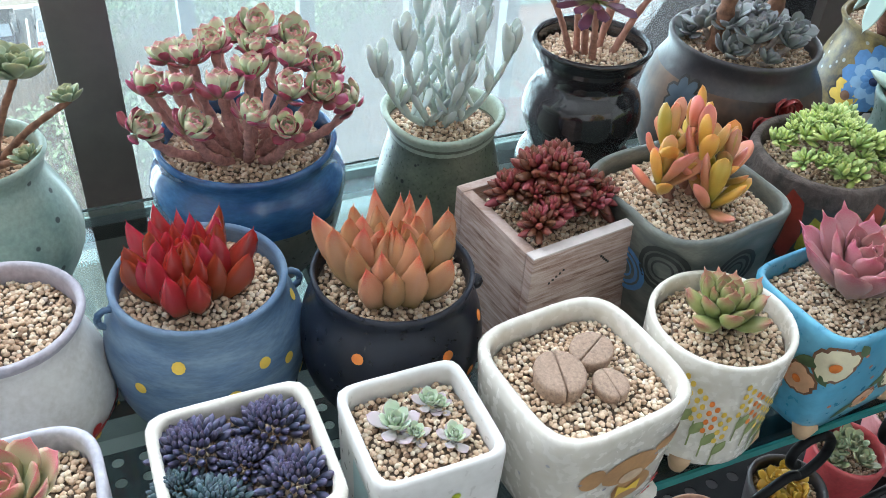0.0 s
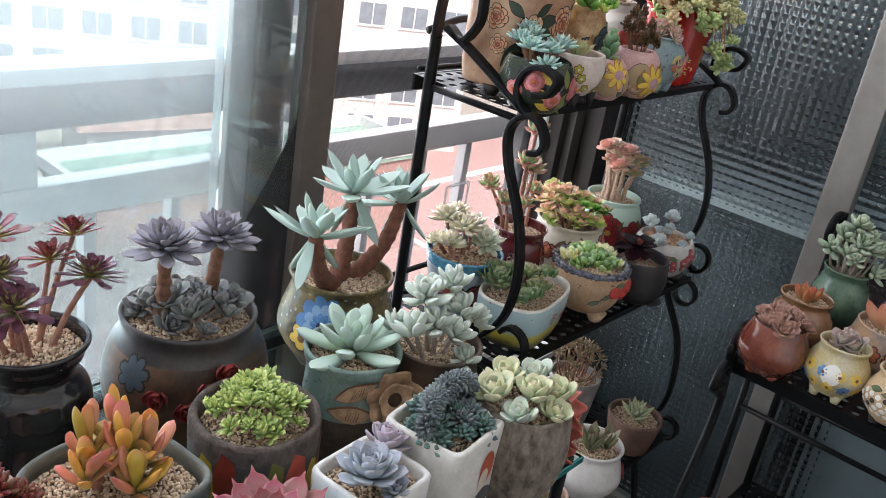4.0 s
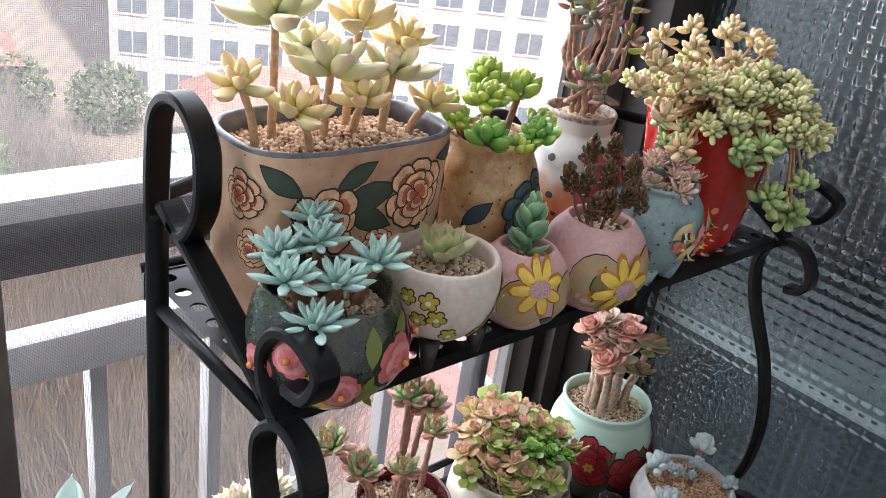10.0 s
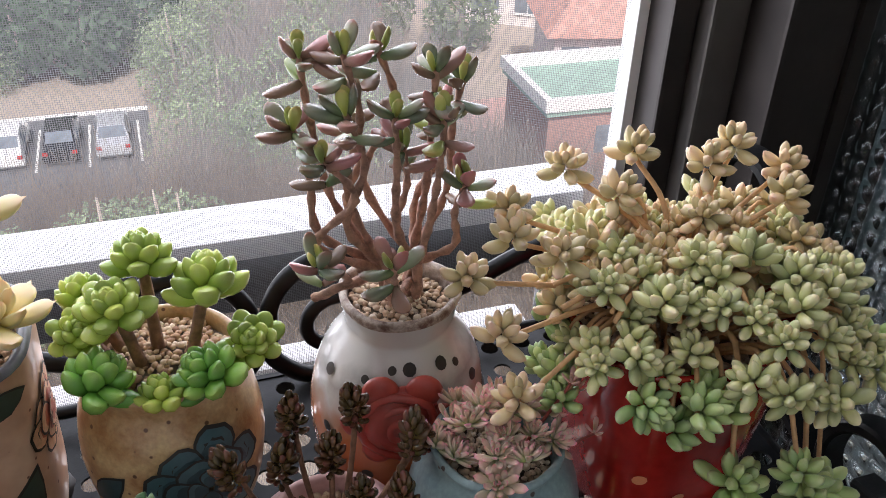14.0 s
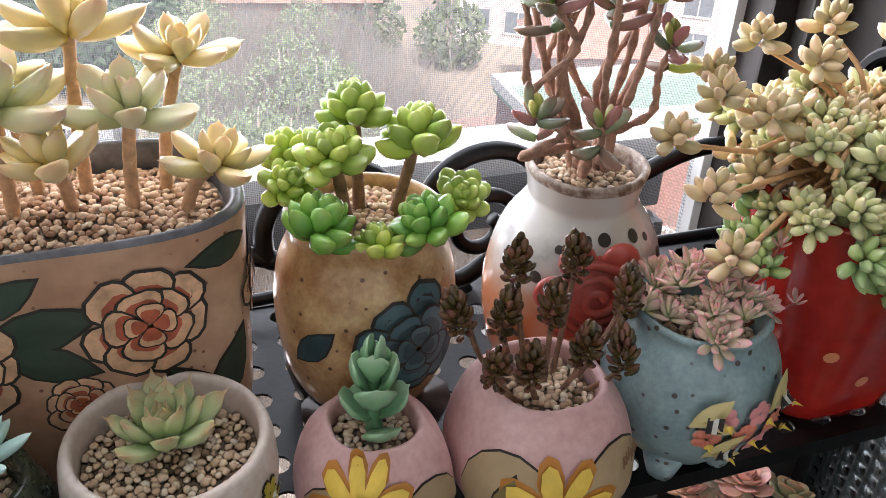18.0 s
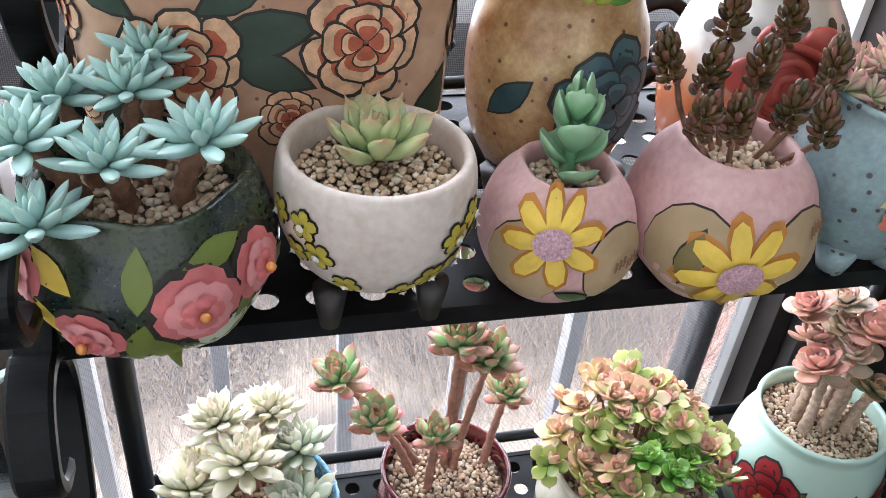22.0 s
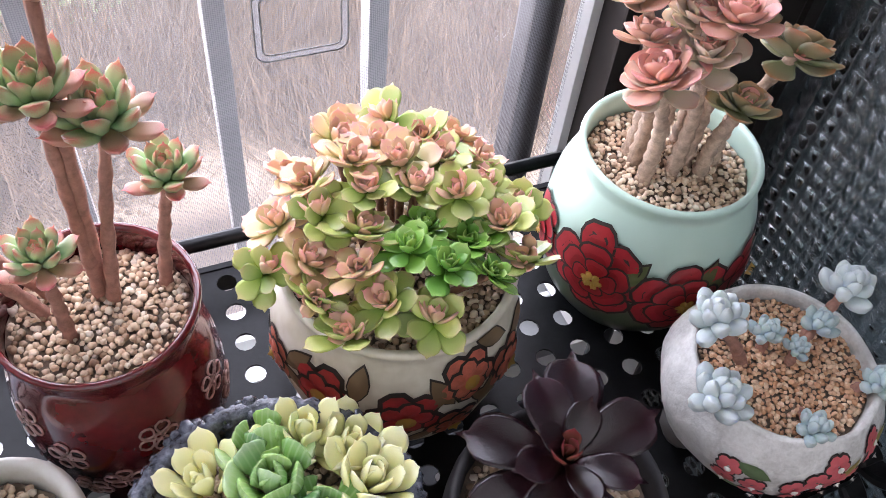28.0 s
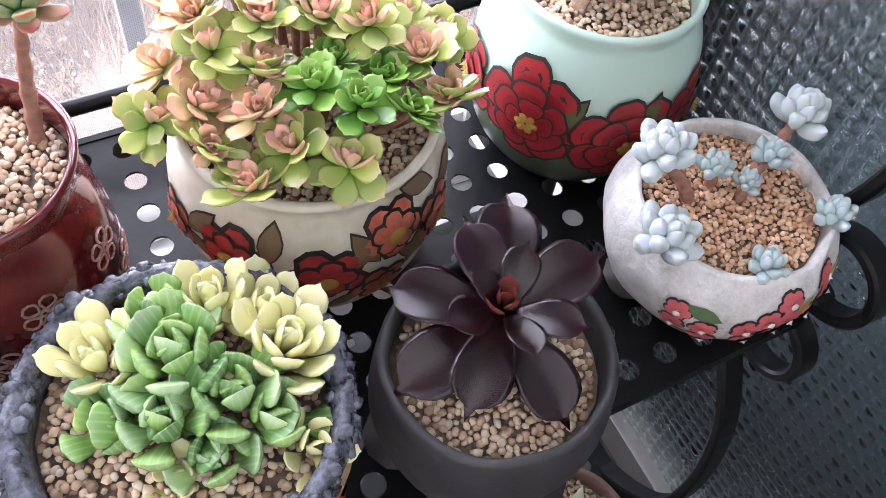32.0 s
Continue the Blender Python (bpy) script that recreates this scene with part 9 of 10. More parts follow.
for cx, cy, N, R, kind_, up in ((0.004, 0.014, 20, 0.024, 0, 0.012), (-0.006, -0.004, 18, 0.023, 0, 0.007), (0.017, -0.004, 18, 0.023, 0, 0.008), (-0.022, 0.004, 13, 0.02, 0, 0.002), (0.004, -0.02, 13, 0.02, 1, 0.001), (0.027, -0.016, 13, 0.021, 0, 0.002), (0.04, 0.006, 17, 0.024, 2, 0.006), (0.038, 0.024, 12, 0.02, 2, 0.004), (0.022, 0.034, 11, 0.021, 2, 0.006), (-0.02, 0.028, 12, 0.021, 2, 0.005), (0.004, 0.034, 11, 0.021, 0, 0.006), (-0.008, -0.021, 7, 0.015, 2, 0.0), (0.036, -0.03, 9, 0.017, 2, 0.0)):
    for m in rosette_mats(int(N * (0.75 if kind_ < 2 else 1.2)), r0=0.4, e0=88, e1=30, s0=0.6, rise=0.3, jit=9, rng=rng):
        k = kind_ if kind_ == 2 else (1 if rng.random() < (0.25 if kind_ == 0 else 0.6) else 0)
        put("leaf", meshes[k], t, m=pose(cx, cy, p.level + up, -cy * 420 + 4, cx * 420 - 4) @ Matrix.Scale(R, 4) @ m)
g = Geo()
for i in range(300):
    a, dz = rng.uniform(0, TAU), rng.uniform(-0.006, 0.002)
    x, y, z = p.at(a, p.top + dz, 0.0625 - rng.uniform(0.0, 0.009 if dz > -0.002 else 0.0005))
    q = rng.uniform(0.0014, 0.0032)
    g.ball((x, y, z + 0.001), (q * rng.uniform(0.8, 1.6), q * rng.uniform(0.8, 1.6), q * 0.8), 6, 4)
put("rough_glaze", g.mesh("rough_glaze", MATS["rough_slate_rim"]), p.ob, "rough glossy slate black rim", kind="stuff")

t = potted((1.546, 0.636, Z2), "mint green jar with painted red peonies and a pink rosette tree", B_)
m_, t_, b_ = nodes("mint_red_glaze")
_co = nd(t_, "TexCoord").outputs["Object"]
_sz = nd(t_, "SeparateXYZ", {0: _co}).outputs["Z"]
_ns = nd(t_, "TexNoise", {"Vector": _co, "Scale": 22.0, "Detail": 6.0, "Roughness": 0.6}).outputs["Fac"]
_h = nd(t_, "Math", {0: _ns, 1: 0.05, 2: _sz}, operation="MULTIPLY_ADD").outputs[0]
t_.links.new(ramp(t_, nd(t_, "MapRange", {"Value": _h, "From Min": 0.02, "From Max": 0.12}).outputs[0], [(0.1, (0.03, 0.04, 0.035)), (0.3, (0.06, 0.09, 0.05)), (0.62, (0.1, 0.14, 0.08)), (0.68, (0.45, 0.62, 0.52)), (1.0, (0.5, 0.68, 0.58))]), b_.inputs["Base Color"])
b_.inputs["Roughness"].default_value = 0.3
b_.inputs["Coat Weight"].default_value = 0.4
p = Pot(t, [(0.044, 0), (0.056, 0.02), (0.061, 0.05), (0.059, 0.08), (0.052, 0.1), (0.05, 0.106), (0.0515, 0.114)], m_, wall=0.0045)
p.gravel(0.0054, 0.003)
for th, z, s in ((-2.6, 0.06, 0.026), (-1.75, 0.055, 0.024), (-1.0, 0.06, 0.02), (2.9, 0.055, 0.018), (-0.2, 0.06, 0.016)):
    p.peony(th, z, s * 1.3, plain("peony_red", (0.34, 0.018, 0.025), 0.4, vary=0.35), plain("peony_deep_red", (0.28, 0.01, 0.015), 0.4, vary=0.35), BLACK_LINE, th)
    p.flower(th, z, s * 0.24, plain("ochre_heart", (0.42, 0.25, 0.05), 0.5), None, None, 6, 0, 0.6, 1, 0.005)
for th, z, r in ((-1.6, 0.07, 1.2), (-1.5, 0.062, 0.3), (-0.9, 0.068, 1.8), (-2.3, 0.07, 1.0), (-0.3, 0.07, 1.4)):
    p.leafdec(th, z, 0.014, r, plain("olive_leaf_paint", (0.1, 0.12, 0.04), 0.5), BLACK_LINE, 0.0012)
lm = leafmat("blush_rosette", (0.62, 0.52, 0.32), (0.78, 0.46, 0.34), (0.76, 0.34, 0.3), 0.38, 0.0, 0.15)
lm2 = leafmat("blush_pale", (0.5, 0.55, 0.34), (0.76, 0.66, 0.5), (0.76, 0.48, 0.36), 0.38, 0.0, 0.12)
lm3 = leafmat("blush_olive", (0.2, 0.26, 0.12), (0.3, 0.32, 0.18), (0.55, 0.26, 0.12), 0.42, 0, 0.15)
BL = leaf_geo("spoon", 0.92, 0.8, 0.14, 0.5, 0.22, 8, 7)
PALEBARK = plain("pale_ringed_bark", (0.5, 0.36, 0.27), 0.85, scale=190, vary=0.4, rel=0.8, dist=0.002)
for i, (x0, y0, x1, y1, h, R) in enumerate(((-0.016, 0.014, -0.034, 0.019, 0.108, 0.021), (-0.004, 0.016, -0.001, 0.024, 0.105, 0.022), (0.014, 0.012, 0.03, 0.014, 0.096, 0.019), (0.008, -0.004, 0.006, -0.006, 0.1, 0.023), (-0.006, 0.006, -0.007, 0.009, 0.093, 0.02), (-0.018, 0.006, -0.032, 0.009, 0.086, 0.019), (-0.02, -0.008, -0.036, -0.014, 0.08, 0.024), (-0.002, -0.008, -0.011, -0.011, 0.086, 0.022), (0.024, -0.008, 0.048, -0.01, 0.074, 0.025), (0.012, -0.014, 0.01, -0.026, 0.06, 0.021))):
    stem(t, [(x0, y0, p.level - 0.004), (x0 * 1.05, y0 * 1.05, p.level + h * 0.45), (x1, y1, p.level + h)], 0.0048, 0.003, PALEBARK, 0.14, 9, 9)
    rosette(t, (x1, y1, p.level + h - 0.002), R * 1.02, BL, (lm, lm2, lm)[i % 3] if i not in (8, 9) else lm3, 19, 4, (-(y1) * 500, x1 * 700), i * 50, seed=i, e0=80, e1=-14, s0=0.4)
    if i % 2 == 0:
        rosette(t, (x1, y1, p.level + h - 0.006), R * 1.0, BL, lm3 if i in (8, 2) else lm2, 4, 0, (0, 0), i * 70, "outer_leaves", seed=i + 9, e0=-2, e1=-22, s0=0.85)
    rosette(t, (x1, y1, p.level + h + 0.001), R * 0.55, BL, lm, 9, 9, (-(y1) * 500, x1 * 700), i * 33, "bud", seed=i + 40, e0=86, e1=38, s0=0.5)

t = potted((1.407, 0.486, Z2 + 0.006), "matt charcoal pot with a glossy black purple echeveria", B_)
p = Pot(t, [(0.036, 0), (0.046, 0.014), (0.051, 0.04), (0.05, 0.06), (0.048, 0.074)], ceramic("charcoal", (0.018, 0.018, 0.02), (0.04, 0.038, 0.04), 0.6, 25, coat=0.05), wall=0.0045, wave=(0.03, 2), dent=0.03)
p.feet(MATS["charcoal"], 0.007, 0.014, 3, 0.036)
p.gravel(0.0054, 0.003)
lm = leafmat("black_echeveria", (0.04, 0.012, 0.014), (0.01, 0.0035, 0.005), (0.022, 0.005, 0.008), 0.2, 0, 0.2, 0.0)
lmc = leafmat("black_heart", (0.1, 0.1, 0.03), (0.13, 0.05, 0.03), (0.2, 0.025, 0.03), 0.25, 0, 0.1, 0.0)
DK = leaf_geo("spoon", 1, 0.6, 0.12, -0.35, 0.34, 10, 8, 0.14)
rosette(t, (0.006, 0.012, p.level + 0.018), 0.048, DK, lm, 7, 0, (8, 0), seed=4, e0=24, e1=2, s0=0.8, rise=0.08, pw=1.0, jit=8)
rosette(t, (0.006, 0.012, p.level + 0.021), 0.031, DK, lm, 5, 0, (8, 0), 40, seed=6, e0=52, e1=28, s0=0.7, rise=0.1, jit=6)
rosette(t, (0.006, 0.013, p.level + 0.024), 0.017, leaf_geo("spoon", 1, 0.6, 0.14, 0.4, 0.3, 8, 6, 0.06), lmc, 7, 3, seed=5, e0=85, e1=45)
stem(t, [(0.002, 0.002, p.level - 0.003), (0.002, 0.002, p.level + 0.022)], 0.004, 0.004, STEM_RED)

t = potted((1.553, 0.515, Z2 + 0.008), "rough white pot with pink flowers and blue-grey clusters", B_)
p = Pot(t, [(0.034, 0), (0.048, 0.015), (0.057, 0.038), (0.055, 0.055), (0.049, 0.066)], ceramic("rough_white", (0.5, 0.49, 0.46), (0.74, 0.73, 0.7), 0.55, 60, coat=0.2, rel=1.6), wall=0.0045, depth=0.006, dent=0.05)
p.feet(plain("dark_foot", (0.05, 0.045, 0.04), 0.5), 0.01, 0.012, 3, 0.034)
p.gravel(0.0044, 0.002, BALLS)
for k, (th, z) in enumerate(((-2.2, 0.034), (-2.2, 0.022), (-1.95, 0.026), (-1.9, 0.014), (-1.62, 0.03), (-1.45, 0.036), (-1.3, 0.046), (-1.28, 0.035), (-1.1, 0.033), (-1.55, 0.018), (-1.3, 0.022), (-0.85, 0.048), (-0.8, 0.036))):
    p.flower(th - 0.35, z + 0.01, 0.0064, plain("small_pink", (0.6, 0.12, 0.13), 0.5), WHT_P, BLACK_LINE, 5, k, 0.8)
for th, z, r in ((-2.35, 0.047, -0.3), (-1.75, 0.045, -0.3), (-1.5, 0.048, 0.8), (-1.05, 0.052, 0.2), (-2.45, 0.022, 0.1)):
    p.leafdec(th, z, 0.01, r, plain("mustard_leaf", (0.3, 0.26, 0.05), 0.5) if th > -1.6 else GRN_P, None)
lm = leafmat("pale_blue_plump", (0.38, 0.46, 0.44), (0.46, 0.54, 0.54), (0.5, 0.55, 0.55), 0.65, 0.4, 0.06)
BB = leaf_geo("bean", 0.92, 0.56, 0.5, 0.35, 0.0, 8, 6)
stalked(t, p, [(-0.016, 0.008, -0.042, 0.018, 0.034, 0.019), (0.02, 0.01, 0.036, 0.014, 0.03, 0.018), (-0.022, -0.006, -0.05, -0.008, 0.008, 0.02)], BB, lm, BARK_PINK, 16, 4, r=0.0032, knots=0.12, e0=85, e1=10, s0=0.7, rise=0.4)
stalked(t, p, [(0.008, 0.004, 0.022, 0.008, 0.014, 0.013), (-0.004, 0.012, -0.006, 0.014, 0.012, 0.012), (0.026, -0.022, 0.034, -0.03, 0.008, 0.013), (-0.004, -0.02, -0.012, -0.038, 0.004, 0.013), (0.004, 0.0, 0.006, 0.002, 0.01, 0.009)], BB, leafmat("teal_plump", (0.26, 0.38, 0.38), (0.34, 0.46, 0.47), (0.42, 0.5, 0.5), 0.6, 0.25, 0.06), BARK_PINK, 14, 4, r=0.0028, knots=0.12, seed=9, e0=85, e1=12, s0=0.7, rise=0.4)

# ===== iron rack, bottom shelf =====
Z3 = SHELF3
TERRA = ceramic("brown_terracotta", (0.12, 0.07, 0.05), (0.2, 0.12, 0.09), 0.7, 30, coat=0)
GREENE = leafmat("muted_echeveria", (0.26, 0.34, 0.16), (0.34, 0.42, 0.23), (0.4, 0.36, 0.2), 0.5, 0.1, 0.12)
t = potted((1.517, 0.463, Z3), "brown terracotta pot with a pale green echeveria", B_)
p = Pot(t, CYL(0.054, 0.07, 0.75), TERRA)
p.gravel(0.006, 0.003)
rosette(t, (0, 0, p.level + 0.006), 0.042, leaf_geo("point", 1, 0.48, 0.16, 0.35, 0.25, 8, 7, 0.06), GREENE, 24, 6, e0=86, e1=18, seed=3)
t = potted((1.50, 0.60, Z3), "grey pot with a dry brown leggy succulent", B_)
p = Pot(t, CYL(0.052, 0.095, 0.8), ceramic("ash_pot", (0.22, 0.21, 0.2), (0.36, 0.35, 0.34), 0.5, 30))
p.gravel(0.006, 0.003)
lm = leafmat("dry_brown", (0.18, 0.13, 0.06), (0.26, 0.2, 0.1), (0.3, 0.2, 0.12), 0.6, 0, 0.25)
tu = [tufts("rosette", lm, 16, NARROW, k, e0=80, e1=0, s0=0.5, rise=0.2) for k in range(2)]
heads(t, p, tu, 22, 0.018, 0.075, 1.25, 4, BARK, 0.0014, 0.3, lift=0.01)
t = potted((1.325, 0.445, Z3), "white footed pot with red clay flowers and pointed green leaves", B_)
p = Pot(t, JAR(0.055, 0.1, 1.1, 0.7), WHITEP)
p.gravel(0.006, 0.003)
for k in range(6):
    p.flower(-1.1 + 0.09 * (k % 3), 0.05 + 0.01 * (k // 3), 0.008, RED_P, None, None, 5, k, 0.9, 1, 0.003)
lm = leafmat("brown_green_spike", (0.14, 0.16, 0.08), (0.22, 0.26, 0.14), (0.28, 0.18, 0.12), 0.5, 0, 0.2)
rosette(t, (-0.008, 0.0, p.level), 0.055, LANCE, lm, 14, 3, e0=85, e1=45, seed=3)
rosette(t, (0.02, -0.015, p.level), 0.05, LANCE, lm, 12, 3, e0=85, e1=40, seed=5)
t = potted((1.16, 0.43, Z3), "small peach pot with painted flower and pale green rosettes", B_)
p = Pot(t, BOWL(0.04, 0.085, 1.08), ceramic("peach_clay", (0.6, 0.36, 0.26), (0.68, 0.46, 0.36), 0.5, 30))
p.gravel(0.006, 0.003)
p.flower(-1.9, 0.045, 0.02, ORA_P, YEL_P, CORAL_P, 8, 0, 0.45)
p.flower(-1.1, 0.05, 0.014, CORAL_P, YEL_P, None, 8, 0, 0.45)
heads(t, p, [tufts("rosette", leafmat("lemon_rosette", (0.5, 0.5, 0.25), (0.56, 0.56, 0.32), (0.6, 0.5, 0.32), 0.5), 14, SMALLECH, 3)], 5, 0.018, 0.012, 0.7, 3, None)
t = potted((1.075, 0.47, Z3), "crackled pink and black jar with dark rim", B_)
p = Pot(t, JAR(0.04, 0.075, 1.25, 0.8), ceramic("pink_crackle", (0.58, 0.36, 0.32), (0.66, 0.46, 0.42), 0.4, 20, ((0.05, 0.03, 0.03), 55, 0.05)), rimmat=BLACK_LINE, rimh=0.012)
p.gravel(0.006, 0.003)
rosette(t, (0, 0, p.level + 0.004), 0.028, ECHEV, GREENE, 18, 5, e0=86, e1=20, seed=9)
t = potted((1.29, 0.60, Z3), "pot with a yellow flowering sedum on the lowest shelf", B_)
p = Pot(t, CYL(0.045, 0.08, 0.8), TERRA)
p.gravel(0.006, 0.003)
heads(t, p, [tufts("rosette", leafmat("yellow_sedum", (0.4, 0.25, 0.03), (0.55, 0.34, 0.04), (0.6, 0.4, 0.06), 0.5), 14, SMALLECH, 4)], 18, 0.014, 0.03, 0.9, 3, None)

# ===== pots on the lower level of the glass rack =====
for i, (x, y, lab, c1, c2) in enumerate(((0.70, 0.385, "red pot with pale green rosettes in the shade", (0.45, 0.05, 0.06), (0.55, 0.1, 0.1)), (0.80, 0.40, "pink pot with pale rosettes in the shade", (0.6, 0.25, 0.26), (0.66, 0.34, 0.34)), (0.60, 0.37, "black pot with yellow flowers in the shade", (0.03, 0.03, 0.03), (0.07, 0.06, 0.06)), (0.88, 0.37, "brown pot with green rosettes in the shade", (0.2, 0.12, 0.08), (0.3, 0.2, 0.14)), (0.48, 0.36, "terracotta pot with a small rosette in the shade", (0.4, 0.2, 0.12), (0.5, 0.28, 0.18)))):
    t = potted((x, y, 0.4205), lab, A_)
    p = Pot(t, CYL(0.042, 0.075, 0.8), ceramic("low_pot_%s" % "abcde"[i], c1, c2, 0.4, 25))
    p.gravel(0.007, 0.003)
    mm = (GREENE, leafmat("pale_pink_green", (0, 0, 0), (0, 0, 0), (0, 0, 0)), leafmat("yellow_sedum", (0, 0, 0), (0, 0, 0), (0, 0, 0)))[i % 3]
    heads(t, p, [tufts("rosette", mm, 14, SMALLECH, i)], 5, 0.02, 0.014, 0.7, i, None)

# ===== side rack =====
ZR = SIDE1


def small_pot(x, y, z, R, H, prof, material, label, rz=0.0, feet=None, fh=0.0, group=R_, gsize=0.0058, **kw):
    t = potted((x, y, z + fh), label, group, rz)
    p = Pot(t, prof(R, H), material, wall=0.0045, seg=36, **kw)
    if feet:
        p.feet(feet, fh, R * 0.22, 4, R * 0.6)
    p.gravel(gsize, 0.003)
    return t, p


t, p = small_pot(1.64, 0.22, ZR, 0.041, 0.108, JAR, ceramic("green_glaze", (0.04, 0.09, 0.06), (0.12, 0.2, 0.13), 0.2, 22, coat=0.7), "green glazed jar with a branching jade succulent")
lm = leafmat("grey_jade", (0.26, 0.36, 0.22), (0.34, 0.44, 0.3), (0.42, 0.46, 0.32), 0.45, 0.15, 0.15)
tu = [tufts("rosette", lm, 12, JD, k, e0=75, e1=0, s0=0.6, rise=0.4) for k in range(2)]
heads(t, p, tu, 17, 0.026, 0.085, 1.2, 4, BARK_GREY, 0.002, 0.4)
t, p = small_pot(1.508, 0.236, ZR, 0.043, 0.085, JAR, ceramic("amber_glaze", (0.16, 0.07, 0.03), (0.3, 0.16, 0.08), 0.2, 25, coat=0.7), "brown glazed pot with an orange agave-like succulent")
lmr = leafmat("rust_agave", (0.3, 0.22, 0.08), (0.42, 0.17, 0.07), (0.45, 0.08, 0.03), 0.4)
rosette(t, (0, 0, p.level + 0.002), 0.034, AGAVE, lmr, 22, 5, e0=86, e1=35, seed=3)
t, p = small_pot(1.545, 0.106, ZR, 0.056, 0.078, BOWL, ceramic("tan_blue_glaze", (0.42, 0.26, 0.15), (0.22, 0.22, 0.24), 0.35, 16), "tan bowl with clay flowers and an orange agave-like succulent")
for th in (2.6, 3.0, 3.5, 3.9, 4.3):
    p.flower(th, 0.045, 0.013, plain("rust_flower", (0.4, 0.12, 0.06), 0.5), YEL_P, BLACK_LINE, 6)
rosette(t, (0, 0, p.level + 0.002), 0.058, AGAVE, leafmat("salmon_agave", (0.4, 0.3, 0.12), (0.52, 0.26, 0.15), (0.48, 0.1, 0.06), 0.4), 22, 5, e0=84, e1=28, seed=6)
t, p = small_pot(1.58, 0.02, ZR, 0.036, 0.105, JAR, ceramic("pink_figure_pot", (0.6, 0.35, 0.3), (0.68, 0.5, 0.42), 0.5, 25), "pink modelled pot with upright green striped leaves")
lmh = leafmat("striped_haworthia", (0.06, 0.16, 0.04), (0.08, 0.22, 0.05), (0.14, 0.26, 0.06), 0.4, 0, 0.2)
for k, (x, y) in enumerate(((0, 0.02), (0.005, -0.015), (-0.01, 0.0), (0.01, 0.01), (-0.005, -0.03))):
    rosette(t, (x, y, p.level), 0.062 - 0.006 * k, LANCE, lmh, 8, 2, e0=85, e1=68, seed=k)
put("clay_hat", Geo().ball((-0.035, 0.0, 0.1), (0.022, 0.022, 0.012)).ball((-0.036, 0.0, 0.11), (0.013, 0.013, 0.012)).mesh("clay_hat", plain("straw_clay", (0.62, 0.5, 0.33), 0.7)), p.ob)
t = potted((1.515, -0.004, ZR), "dark brown wooden box pot with pink flowers and a frosted sedum", R_)
p = square_pot(t, 0.04, 0.082, ceramic("dark_box", (0.05, 0.035, 0.03), (0.1, 0.07, 0.06), 0.5, 25))
p.gravel(0.0058)
p.flower(3.3, 0.06, 0.018, plain("crimson_flower", (0.5, 0.02, 0.05), 0.4), YEL_P, None, 8, 0, 0.45, 2, 0.003)
for th in (2.6, 2.9, 3.7):
    p.flower(th, 0.03, 0.013, PINK_P, None, None, 5, th, 0.9, 2)
heads(t, p, [tufts("rosette", leafmat("frosted_sedum", (0.42, 0.38, 0.28), (0.55, 0.52, 0.42), (0.6, 0.55, 0.46), 0.7, 0.3), 22, NARROW, 5, e1=0)], 22, 0.016, 0.045, 0.95, 7, None, upright=0.3)
t, p = small_pot(1.498, -0.113, ZR, 0.05, 0.08, BOWL, ceramic("bright_orange", (0.6, 0.16, 0.03), (0.68, 0.22, 0.05), 0.3, 20, coat=0.5), "orange bowl with painted flowers and a green sedum")
for th, c in ((2.5, RED_P), (2.95, YEL_P), (3.35, RED_P), (3.75, YEL_P), (4.15, PINK_P)):
    p.flower(th, 0.04, 0.0125, c, WHT_P, BLACK_LINE, 5, th, 0.9)
heads(t, p, [tufts("rosette", leafmat("moss_sedum", (0.12, 0.18, 0.07), (0.18, 0.26, 0.12), (0.26, 0.3, 0.18), 0.5), 16, SMALLECH, 5)], 16, 0.018, 0.026, 0.8, 2, None)
t, p = small_pot(1.591, -0.197, ZR, 0.046, 0.09, JAR, ceramic("stone_grey", (0.24, 0.22, 0.2), (0.34, 0.32, 0.29), 0.6, 30, coat=0), "grey stoneware pot with a pale green tree succulent")
stalked(t, p, [(0, 0, 0, 0, 0.05, 0.036), (0.005, 0.01, 0.012, 0.025, 0.04, 0.026)], PLUMP, leafmat("pale_sage", (0.36, 0.42, 0.28), (0.44, 0.5, 0.36), (0.5, 0.5, 0.38), 0.6, 0.2), BARK_GREY, 18, 5, r=0.005)
t, p = small_pot(1.515, -0.218, ZR, 0.052, 0.07, BOWL, ceramic("orange_floral", (0.5, 0.12, 0.03), (0.6, 0.3, 0.06), 0.3, 30, coat=0.4), "orange and yellow bowl with lilac rosettes")
for th in (2.7, 3.1, 3.5, 3.9):
    p.flower(th, 0.035, 0.012, YEL_P, ORA_P, BLACK_LINE, 6)
heads(t, p, [tufts("rosette", leafmat("lilac_rosette", (0, 0, 0), (0, 0, 0), (0, 0, 0)), 22, SMALLECH, 5)], 7, 0.027, 0.014, 0.75, 3, None)
# front row
t, p = small_pot(1.36, 0.222, ZR, 0.039, 0.078, lambda R, H: [(R * 0.8, 0), (R * 1.25, H * 0.3), (R * 1.32, H * 0.55), (R * 1.12, H * 0.85), (R, H)], ceramic("oxblood_glaze", (0.12, 0.03, 0.02), (0.24, 0.07, 0.04), 0.1, 20, coat=0.9), "round oxblood glazed pot with a coppery rosette cluster", feet=ceramic("oxblood_glaze", (0, 0, 0), (0, 0, 0)), fh=0.008)
